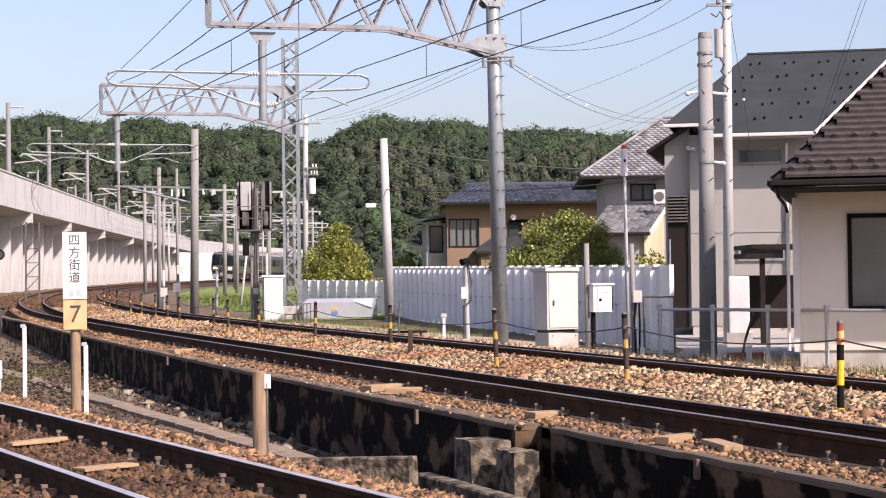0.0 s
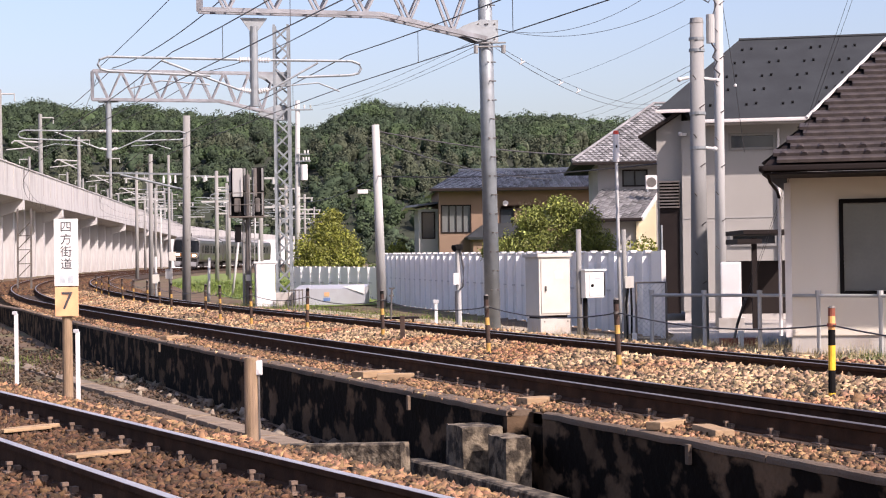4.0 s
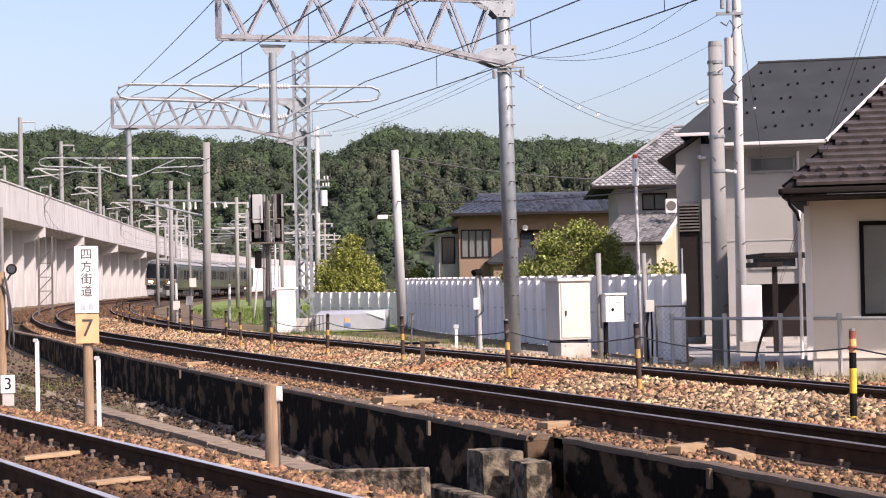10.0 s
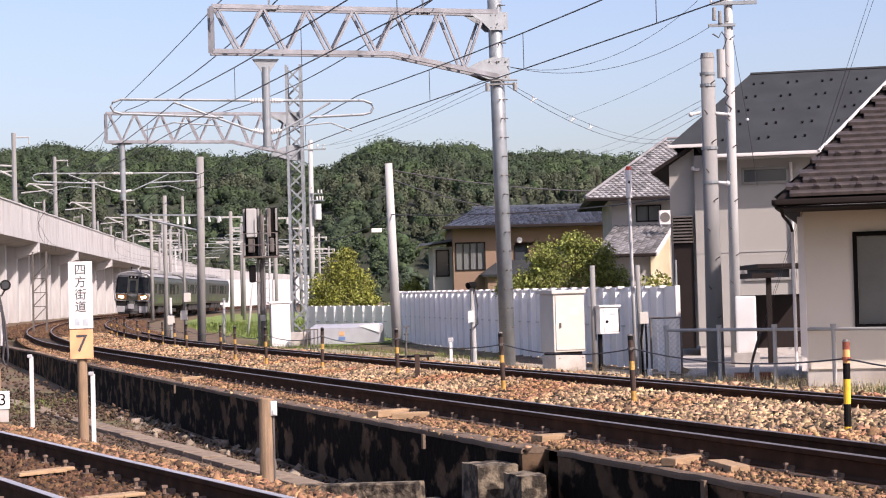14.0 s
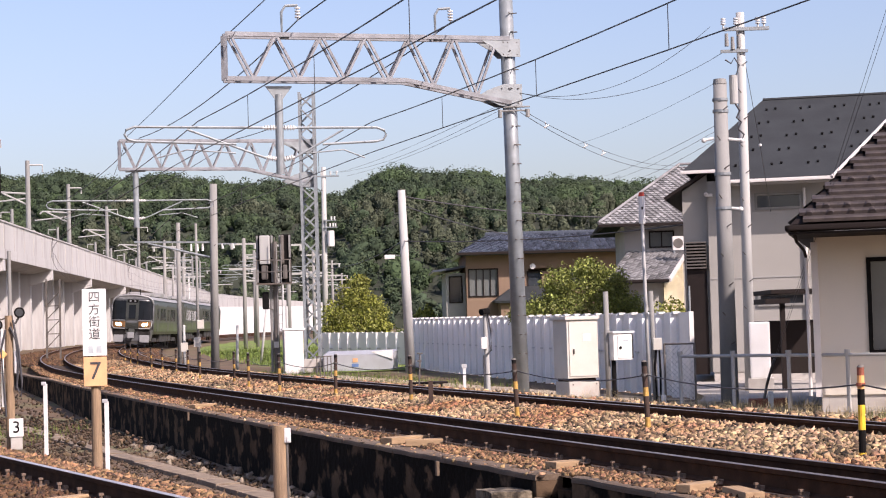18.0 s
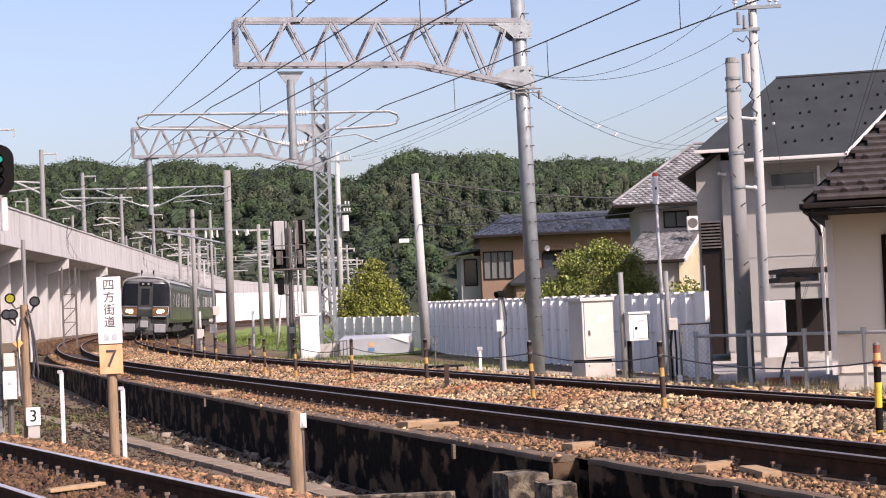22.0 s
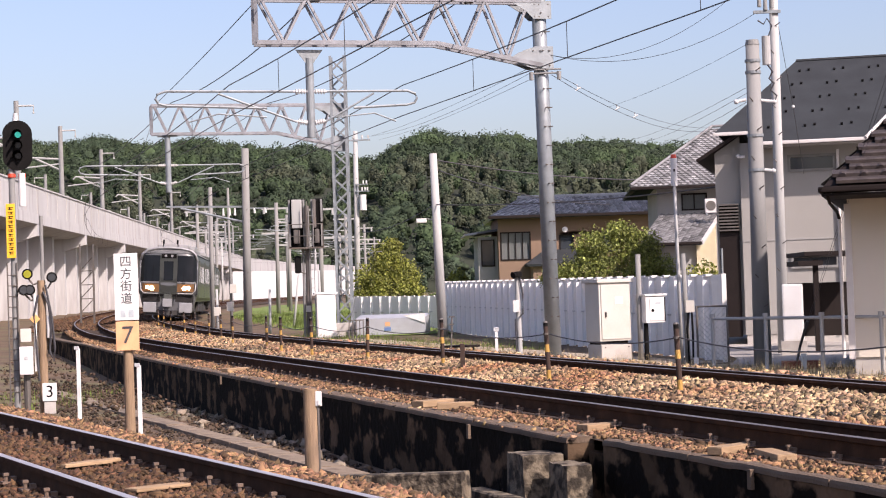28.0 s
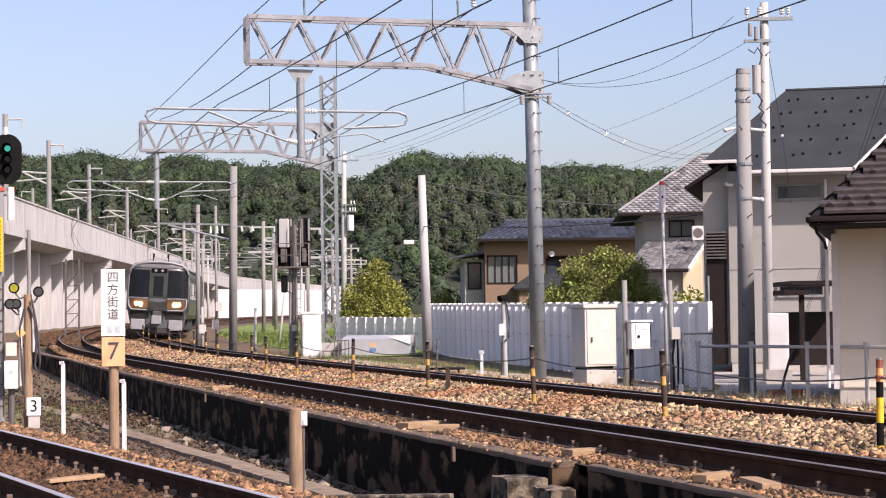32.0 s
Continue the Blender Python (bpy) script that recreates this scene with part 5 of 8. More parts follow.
# ---- cabinets ----
def cabinet():
    t = thing("relay_cabinet", Matrix.Translation((2.20, 36.6, 0)) @ Matrix.Rotation(radians(26), 4, 'Z'), "cream steel relay cabinet on a concrete plinth", "cabinet")
    bm = B()
    box(bm, (0.02, 0, 0.15), (0.69, 0.55, 0.44), 0, 0.02)
    part("plinth", bm, CONC, t, "rough concrete plinth")
    bm = B()
    box(bm, (0, 0, 1.00), (0.70, 0.55, 1.14), 0, 0.012)
    part("body", bm, CREAM, t)
    # Dark filler between body and plinth; its colour stands for the gap's shade.
    bm = B()
    box(bm, (0, 0, 0.40), (0.60, 0.45, 0.07))
    part("recessed_foot", bm, DARKTRIM, t, "dark band for the shade in the gap")
    for x in (-0.24, 0.28):
        for z in (0.06, 0.31):
            bm = B()
            rod(bm, (x, -0.27, z), (x, -0.285, z), 0.014, seg=8)
            part("anchor_bolt", bm, STEEL_D, t)
    bm = B()
    box(bm, (0, 0, 1.60), (0.80, 0.64, 0.07), 0, 0.015)
    part("lid", bm, CREAM, t)
    bm = B()
    box(bm, (0.01, -0.285, 1.0), (0.64, 0.02, 1.06), 0, 0.006)
    d = part("door", bm, CREAM, t)
    bm = B()
    box(bm, (0.08, -0.298, 1.22), (0.18, 0.004, 0.14))
    part("paper_label", bm, WHITE, d)
    bm = B()
    box(bm, (-0.22, -0.31, 0.95), (0.03, 0.03, 0.10), 0, 0.006)
    part("handle", bm, STEEL_D, d)


cabinet()


def small_box():
    t = thing("junction_box", Matrix.Translation((3.02, 36.5, 0)) @ Matrix.Rotation(radians(31), 4, 'Z'), "white junction box on a black post", "cabinet")
    bm = B()
    rod(bm, (-0.12, 0, -0.1), (-0.12, 0, 0.78), 0.045, seg=12)
    part("post", bm, BLACK, t)
    bm = B()
    box(bm, (0, 0, 1.02), (0.46, 0.34, 0.52), 0, 0.012)
    part("body", bm, WHITE, t)
    bm = B()
    box(bm, (0, 0, 1.30), (0.52, 0.40, 0.04), 0, 0.008)
    part("lid", bm, WHITE, t)
    bm = B()
    box(bm, (0.03, -0.178, 1.02), (0.34, 0.012, 0.44), 0, 0.004)
    d = part("door", bm, WHITE, t)
    bm = B()
    rod(bm, (-0.08, -0.185, 1.0), (-0.08, -0.20, 1.0), 0.03, seg=12)
    part("lock", bm, BLACK, d)
    bm = B()
    box(bm, (0.05, -0.186, 1.14), (0.13, 0.004, 0.035))
    part("faint_marking", bm, FADED, d)
    bm = B()
    box(bm, (0.215, -0.178, 1.02), (0.02, 0.014, 0.46))
    part("door_gasket", bm, BLACK, t)


small_box()


# ---- viaduct ----
V0, V1 = Vector((-42.4, 150, 0)), Vector((-67.8, 480, 0))


def viaduct():
    d = (V1 - V0).normalized()
    P = V0 - d * 90
    Q = V1 - d * 60
    t = thing("viaduct", Matrix(), "long white concrete railway viaduct on close-set piers", "viaduct", "", "structure")
    L = (Q - P).length
    bm = B()
    prism(bm, [(-6, 7.4), (5.0, 7.4), (6.6, 7.75), (6.6, 8.55), (-6, 8.55)], P, Q)
    part("deck", bm, CONC_W, t)
    bm = B()
    prism(bm, [(6.30, 8.55), (6.54, 8.55), (6.54, 10.6), (6.30, 10.6)], P, Q)
    prism(bm, [(-6.6, 8.55), (-6.35, 8.55), (-6.35, 10.6), (-6.6, 10.6)], P, Q)
    part("parapet", bm, CONC_W, t, "plain white concrete parapet")
    r = d.cross(Vector((0, 0, 1)))
    pier, arm = B(), B()
    box(pier, (0, 0, 3.7), (1.6, 0.9, 7.4), 0, 0.04)
    pm = to_mesh(pier, "pier", CONC_W)
    slab(arm, [(0, 0.5, 6.0), (0, 0.5, 7.4), (3.0, 0.5, 7.75), (3.0, 0.5, 6.85)], 1.0)
    bmesh.ops.recalc_face_normals(arm, faces=arm.faces)
    am = to_mesh(arm, "bracket_arm", CONC_W)
    rot = Matrix.Rotation(math.atan2(r.y, r.x), 4, 'Z')
    ARMS = (5.0, 31.0, 57.0, 83.0, 109.0, 138.0, 172.6, 212.6, 258.0, 308.0, 356.0)
    for s, e in zip(ARMS, ARMS[1:]):
        piece("bracket_arm", am, t, Matrix.Translation(P + d * s + r * 3.57) @ rot)
        for k in range(4):
            piece("pier", pm, t, Matrix.Translation(P + d * (s + (e - s) * k / 4) + r * 3.8) @ rot)
    bm = B()
    prism(bm, [(3.3, 0), (3.6, 0), (3.6, 7.4), (3.3, 7.4)], P, Q)
    part("back_wall", bm, CONC_W, t)
    # upright joints in the parapet
    rib = B()
    box(rib, (0, 0, 9.55), (0.04, 0.10, 2.0))
    rm = to_mesh(rib, "parapet_joint", CONC)
    s = 3.0
    while s < 355:
        piece("parapet_joint", rm, t, Matrix.Translation(P + d * s + r * 6.55) @ rot)
        s += 5.0
    bm = B()
    prism(bm, [(6.24, 10.6), (6.62, 10.6), (6.62, 10.72), (6.24, 10.72)], P, Q)
    part("parapet_cap", bm, CONC_W, t)
    # the far end bends to the right
    bend = [Q + Vector((0, 0.2, 0)), Vector((-62.0, 500, 0)), Vector((-55.0, 590, 0)), Vector((-40.0, 680, 0))]
    for a, b in zip(bend, bend[1:]):
        bm = B()
        prism(bm, [(-6, 7.4), (5.0, 7.4), (6.6, 7.75), (6.6, 10.7), (-6, 10.7)], a, b)
        part("far_deck", bm, CONC_W, t)
    # line masts on the deck
    g = B()
    rod(g, (0, 0, 0), (0, 0, 8.3), 0.24, 0.19, 10)
    gm = to_mesh(g, "deck_mast", POLE_GREY)
    a2 = B()
    tube(a2, [(0, 0, 5.4), (-2.6, 0, 5.6), (-2.9, 0, 5.35)], 0.09)
    tube(a2, [(0, 0, 4.4), (-2.2, 0, 5.5)], 0.09)
    tube(a2, [(0, 0, 5.0), (-3.4, 0, 4.7)], 0.07)
    tube(a2, [(0, 0, 7.9), (1.3, 0, 7.9), (1.3, 0, 7.3)], 0.08)
    a2m = to_mesh(a2, "deck_mast_arm", POLE_CONC)
    for s in (60.0, 80.4, 101.8, 128.2, 162.3, 201.1, 245.1, 268.0, 290.0, 312.0, 335.0):
        for o in (5.6, -5.6):
            m = Matrix.Translation(P + d * s + r * o + Vector((0, 0, 8.8))) @ rot @ (Matrix() if o > 0 else Matrix.Rotation(math.pi, 4, 'Z'))
            piece("deck_mast", gm, t, m)
            piece("deck_mast_arm", a2m, t, m)
    return t


viaduct()


# ---- left foreground: signs, signal, posts ----
def text_mesh(body, size, m, parent, mtx, name="lettering", extrude=0.002):
    cu = bpy.data.curves.new(name, 'FONT')
    cu.body, cu.size, cu.extrude = body, size, extrude
    cu.align_x, cu.align_y = 'CENTER', 'CENTER'
    ob = bpy.data.objects.new(name + "_tmp", cu)
    scene.collection.objects.link(ob)
    dg = bpy.context.evaluated_depsgraph_get()
    dg.update()
    me = bpy.data.meshes.new_from_object(ob.evaluated_get(dg))
    bpy.data.objects.remove(ob)
    me.materials.clear()
    me.materials.append(m)
    o = new(name, me)
    o.parent = parent
    o.matrix_basis = mtx
    return o


FACE = Matrix.Rotation(radians(90), 4, 'X')


def crossing_sign():
    t = thing("crossing_sign", Matrix.Translation((-5.06, 25.6, -0.12)) @ Matrix.Rotation(radians(10), 4, 'Z'), "white name board over an orange number plate on a wooden post", "sign")
    bm = B()
    rod(bm, (0, 0.07, -0.3), (0, 0.07, 1.6), 0.072, 0.066, 16)
    part("post", bm, WOOD, t, "weathered wooden post")
    bm = B()
    box(bm, (0, -0.01, 1.83), (0.325, 0.02, 0.92), 0, 0.006)
    w = part("name_board", bm, WHITE, t, "white board with black characters")
    bm = B()
    box(bm, (0, -0.02, 1.155), (0.315, 0.025, 0.40), 0, 0.006)
    n = part("number_plate", bm, TAN_SIGN, t, "faded orange plate")
    for k, ch in enumerate("四方街道"):
        text_mesh(ch, 0.165, INK, w, Matrix.Translation((0, -0.024, 2.17 - 0.17 * k)) @ FACE)
    bm = B()
    box(bm, (-0.055, -0.022, 1.46), (0.07, 0.004, 0.10))
    box(bm, (0.055, -0.022, 1.46), (0.07, 0.004, 0.10))
    part("faded_lettering", bm, FADED, w)
    text_mesh("7", 0.34, INK, n, Matrix.Translation((0, -0.037, 1.155)) @ FACE)


crossing_sign()


def wooden_stake(p, h, r, label):
    t = thing("wooden_stake", Matrix.Translation(p), label, "post")
    bm = B()
    rod(bm, (0, 0, -0.3), (0, 0, h), r, r * 0.96, 16)
    bmesh.ops.bevel(bm, geom=[e for e in bm.edges if e.verts[0].co.z > h - 0.01 and e.verts[1].co.z > h - 0.01], offset=0.012, segments=2, affect='EDGES')
    part("shaft", bm, WOOD, t)
    return t


stake = wooden_stake((-1.64, 16.5, -0.12), 0.80, 0.064, "weathered round wooden post with a white tag")
bm = B()
box(bm, (0.075, -0.02, 0.71), (0.055, 0.05, 0.13), 0, 0.01)
box(bm, (0.085, -0.045, 0.68), (0.03, 0.02, 0.05), 0, 0.004)
part("tag", bm, WHITE, stake, "white clamp tag")
bm = B()
tube(bm, [(0.068, -0.02, 0.66), (0.066, -0.01, 0.3), (0.07, 0.0, -0.1)], 0.012, 6)
part("conduit", bm, STEEL_D, stake)


def white_stake(p, h):
    t = thing("white_stake", Matrix.Translation(p), "slim white marker stake", "post", "white stakes")
    bm = B()
    box(bm, (0, 0, h / 2 - 0.1), (0.055, 0.05, h + 0.2), 0, 0.008)
    part("shaft", bm, WHITE, t)
    bm = B()
    box(bm, (-0.02, -0.01, h + 0.01), (0.07, 0.05, 0.05), 0, 0.01)
    part("top_clip", bm, GREYPAINT, t)


white_stake((-6.23, 27.7, -0.02), 0.85)
white_stake((-4.86, 25.3, -0.12), 0.75)

# ---- hill ----
RIDGE_X = [-500, -214, -118, -53, -28, -4, 18, 37, 70, 88, 400]
RIDGE_Z = [85, 83, 79, 70, 81, 79, 74, 76, 70, 72, 74]


def hill_h(x, y):
    """Height of the wooded hill."""
    ridge = float(np.interp(x, RIDGE_X, RIDGE_Z)) - 9 + 1.5 * math.sin(x * 0.13)
    f = max(0.0, min(1.0, (y - 600) / 290))
    return ridge * (1 - (1 - f) ** 1.7)


bm = B()
rows = []
for i in range(34):
    y = 600 + i * 14
    rows.append([bm.verts.new((-700 + j * 25, y, hill_h(-700 + j * 25, y) - 1)) for j in range(57)])
for a, b in zip(rows, rows[1:]):
    for k in range(len(a) - 1):
        bm.faces.new((a[k], a[k + 1], b[k + 1], b[k]))
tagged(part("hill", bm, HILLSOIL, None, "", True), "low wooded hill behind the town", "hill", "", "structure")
r = np.random.default_rng(77)
CROWN_V, CROWN_F = ico_data(2)


def leaf_shell(name, centres, normals, sizes, m, label, seed):
    """Leaf sprays laid over crowns: four-cornered sheets that face outwards, in one mesh."""
    q = np.random.default_rng(seed)
    n = len(centres)
    nn = normals + q.normal(size=(n, 3)) * 0.45
    nn /= np.linalg.norm(nn, axis=1)[:, None]
    a = np.cross(nn, q.normal(size=(n, 3)))
    a /= np.linalg.norm(a, axis=1)[:, None]
    b = np.cross(nn, a)
    k = sizes[:, None]
    corners = [centres + (a * u + b * v) * k * q.uniform(0.6, 1.2, (n, 1)) for u, v in ((-1, -0.5), (0.3, -0.8), (1, 0.4), (-0.3, 0.8))]
    v = np.stack(corners, 1).reshape(-1)
    me = bpy.data.meshes.new(name)
    me.vertices.add(n * 4)
    me.vertices.foreach_set("co", v)
    me.loops.add(n * 4)
    me.loops.foreach_set("vertex_index", np.arange(n * 4).astype(np.int32))
    me.polygons.add(n)
    me.polygons.foreach_set("loop_start", (np.arange(n) * 4).astype(np.int32))
    me.update(calc_edges=True)
    me.materials.append(m)
    return tagged(new(name, me), label, "woods", "", "stuff")


groups = {0: [], 1: [], 2: []}
for k in range(5600):
    x, y = r.uniform(-290, 290), 604 + 304 * r.random() ** 0.9
    if abs(x) > y * 0.29:
        continue
    R = r.uniform(1.7, 3.6) * (0.8 + 0.7 * (0.5 + 0.5 * noise.noise((x * 0.05, y * 0.05, 2))))
    tall = r.uniform(0.9, 1.4)
    mood = noise.noise((x * 0.05, y * 0.05, 9)) + r.uniform(-0.3, 0.3)
    low = y < 760 and noise.noise((x * 0.02, y * 0.012, 4)) > -0.1
    kind = 2 if low and r.random() < 0.75 else (1 if mood > 0.15 else 0)
    if kind == 2:
        R, tall = R * 0.62, r.uniform(1.7, 2.6)
    groups[kind].append((x, y, hill_h(x, y) + R * tall * 0.45, R, tall))
for kind, m, label, squash in ((0, LEAF_HILL, "dense dark green woods on the hill", 1.1), (1, LEAF_HILL_B, "lighter green tree crowns among the hill woods", 1.1), (2, LEAF_HILL_C, "feathery olive trees on the lower slope", 1.9)):
    g = np.array(groups[kind])
    scatter("hill_woods", g[:, :3], g[:, 3] * 0.66, m, CROWN_V, CROWN_F, squash, 0.16, label=label, category="woods", seed=3 + kind)
    per = 95
    d = r.normal(size=(len(g) * per, 3))
    d[:, 1] = -np.abs(d[:, 1])
    d[:, 2] = np.where(r.random(len(d)) < 0.7, np.abs(d[:, 2]), d[:, 2])
    d /= np.linalg.norm(d, axis=1)[:, None]
    big = np.repeat(g, per, 0)
    at = big[:, :3] + d * big[:, 3:4] * np.stack([np.ones(len(d)), np.ones(len(d)), big[:, 4]], 1) * r.uniform(0.72, 1.08, (len(d), 1))
    leaf_shell("hill_foliage", at, d, r.uniform(0.22, 0.62, len(d)), m, label, 50 + kind)


# ---- trees ----
def tree(p, crowns, n, leaf, m, label, trunk_h, seed):
    t = thing("tree", Matrix.Translation(p), label, "tree", "trees")
    r = np.random.default_rng(seed)
    bm = B()
    rod(bm, (0, 0, -0.2), (0.05, 0, trunk_h), 0.11, 0.07, 10)
    for c, rad in crowns:
        rod(bm, (0.05, 0, trunk_h * 0.8), Vector(c), 0.05, 0.015, 7)
        for k in range(4):
            a = r.normal(size=3)
            rod(bm, Vector(c) * 0.75, Vector(c) + Vector(a) / np.linalg.norm(a) * rad * 0.7, 0.02, 0.006, 5)
    part("trunk", bm, BARK, t)
    cs = []
    per = n // len(crowns)
    for c, rad in crowns:
        for k in range(per // 14):
            a = r.normal(size=3)
            a /= np.linalg.norm(a)
            q = np.array(c) + a * rad * r.uniform(0.45, 1.05) * np.array((1, 1, 0.85))
            for j in range(14):
                cs.append(q + r.normal(size=3) * rad * 0.13)
    ob = scatter("crown", cs, leaf * r.uniform(0.6, 1.4, len(cs)), m, LEAF_V, LEAF_F, 1, 0.15, parent=t, kind="stuff", seed=seed)
    return t


tree((3.1, 50, 0), [((0, 0, 2.3), 0.75), ((-0.85, 0, 1.85), 0.6), ((0.85, 0.1, 2.05), 0.6), ((0.1, -0.3, 1.6), 0.8), ((0.3, 0, 2.85), 0.42), ((-1.15, 0.2, 1.6), 0.55), ((1.25, 0, 1.85), 0.5), ((0.85, 0, 2.55), 0.5), ((-0.5, 0, 2.55), 0.5), ((-1.5, 0, 1.75), 0.35), ((1.65, 0, 1.55), 0.35)], 36000, 0.058, LEAF_M, "small bright green broadleaf tree behind the fence", 1.6, 1)
tree((-4.95, 85, 0), [((0, 0, 3.1), 0.8), ((-0.7, 0, 2.2), 0.8), ((0.75, 0.1, 2.3), 0.8), ((0.1, -0.3, 1.7), 1.0), ((-1.0, 0, 1.4), 0.6), ((1.1, 0, 1.5), 0.6), ((0.3, 0, 3.6), 0.4)], 22000, 0.088, LEAF_Y, "rounded yellow-green shrub tree", 1.6, 2)


# ---- far signal, seen from behind ----
def far_signal():
    t = thing("railway_signal", Matrix.Translation((-6.62, 66, 0)), "two dark signal heads seen from behind on a mast", "railway signal")
    bm = B()
    rod(bm, (0, 0, -0.2), (0.02, 0, 4.7), 0.11, 0.09, 14)
    part("mast", bm, STEEL_D, t, "rust-streaked dark mast")
    bm = B()
    rod(bm, (-0.17, 0.02, -0.2), (-0.15, 0.02, 3.2), 0.05, seg=10)
    part("cable_pipe", bm, POLE_OLD, t)
    for x, w, case in ((-0.36, 0.62, True), (0.36, 0.44, False)):
        bm = B()
        box(bm, (x, 0.15, 4.1), (w, 0.05, 1.72), 0, 0.02)
        h = part("backboard", bm, BLACK, t, "black backboard")
        for s in (-1, 1):
            bm = B()
            box(bm, (x + s * (w / 2 - 0.05), 0.08, 4.53), (0.07, 0.06, 0.80), 0, 0.01)
            part("edge_strip", bm, POLE_GREY, h, "grey edge strip")
            bm = B()
            box(bm, (x + s * (w / 2 - 0.05), 0.08, 3.67), (0.07, 0.06, 0.80), 0, 0.01)
            part("edge_strip", bm, POLE_GREY, h)
        bm = B()
        box(bm, (x + (0.02 if case else -0.08), -0.02, 4.42), (0.36 if case else 0.12, 0.22, 1.02), 0, 0.05)
        part("lamp_case", bm, POLE_CONC if case else STEEL_D, h, "pale lamp case" if case else "dark lamp case")
        bm = B()
        box(bm, (x, 0.0, 3.62), (w * 0.36, 0.16, 0.50), 0, 0.05)
        part("lamp_case", bm, STEEL_D, h)
    bm = B()
    box(bm, (0, -0.1, 3.20), (1.25, 0.7, 0.05))
    deck = part("service_platform", bm, STEEL_D, t, "dark steel platform")
    for x in (-0.6, 0.05, 0.6):
        bm = B()
        rod(bm, (x, -0.42, 3.22), (x, -0.42, 4.85 if x == 0.05 else 4.05), 0.018, seg=6)
        part("upright", bm, STEEL_D, deck)
    for z in (3.62, 4.04):
        bm = B()
        rod(bm, (-0.6, -0.42, z), (0.6, -0.42, z), 0.016, seg=6)
        part("hand_rail", bm, STEEL_D, deck)
    for x in (0.08, 0.24):
        bm = B()
        rod(bm, (x, -0.14, 0.3), (x, -0.14, 4.6), 0.016, seg=6)
        part("ladder_side", bm, POLE_GREY, t)
    for k in range(13):
        bm = B()
        rod(bm, (0.08, -0.14, 0.5 + k * 0.32), (0.24, -0.14, 0.5 + k * 0.32), 0.011, seg=5)
        part("rung", bm, POLE_GREY, t)
    bm = B()
    box(bm, (-0.34, -0.1, 2.62), (0.24, 0.14, 0.62), 0, 0.07)
    sm = part("small_signal", bm, BLACK, t, "small black signal head")
    bm = B()
    rod(bm, (-0.34, -0.05, 2.4), (-0.0, -0.02, 2.25), 0.022, seg=6)
    part("arm", bm, STEEL_D, sm)
    bm = B()
    box(bm, (0.0, -0.14, 1.05), (0.18, 0.1, 0.22), 0, 0.01)
    part("terminal_case", bm, CREAM, t, "small cream terminal case")


far_signal()

hut = thing("equipment_cabinet", Matrix.Translation((-5.98, 65.4, 0)) @ Matrix.Rotation(radians(10), 4, 'Z'), "tall white equipment cabinet beside the signal mast", "cabinet")
bm = B()
box(bm, (0, 0, 0.80), (0.66, 0.55, 1.50), 0, 0.015)
part("body", bm, WHITE, hut)
bm = B()
box(bm, (0, 0, 1.58), (0.82, 0.62, 0.07), 0, 0.015)
part("lid", bm, WHITE, hut)
bm = B()
box(bm, (0, -0.28, 0.80), (0.58, 0.02, 1.36), 0, 0.006)
part("door", bm, WHITE, hut)
bm = B()
box(bm, (0, 0, 0.02), (0.8, 0.6, 0.10))
part("plinth", bm, CONC, hut)


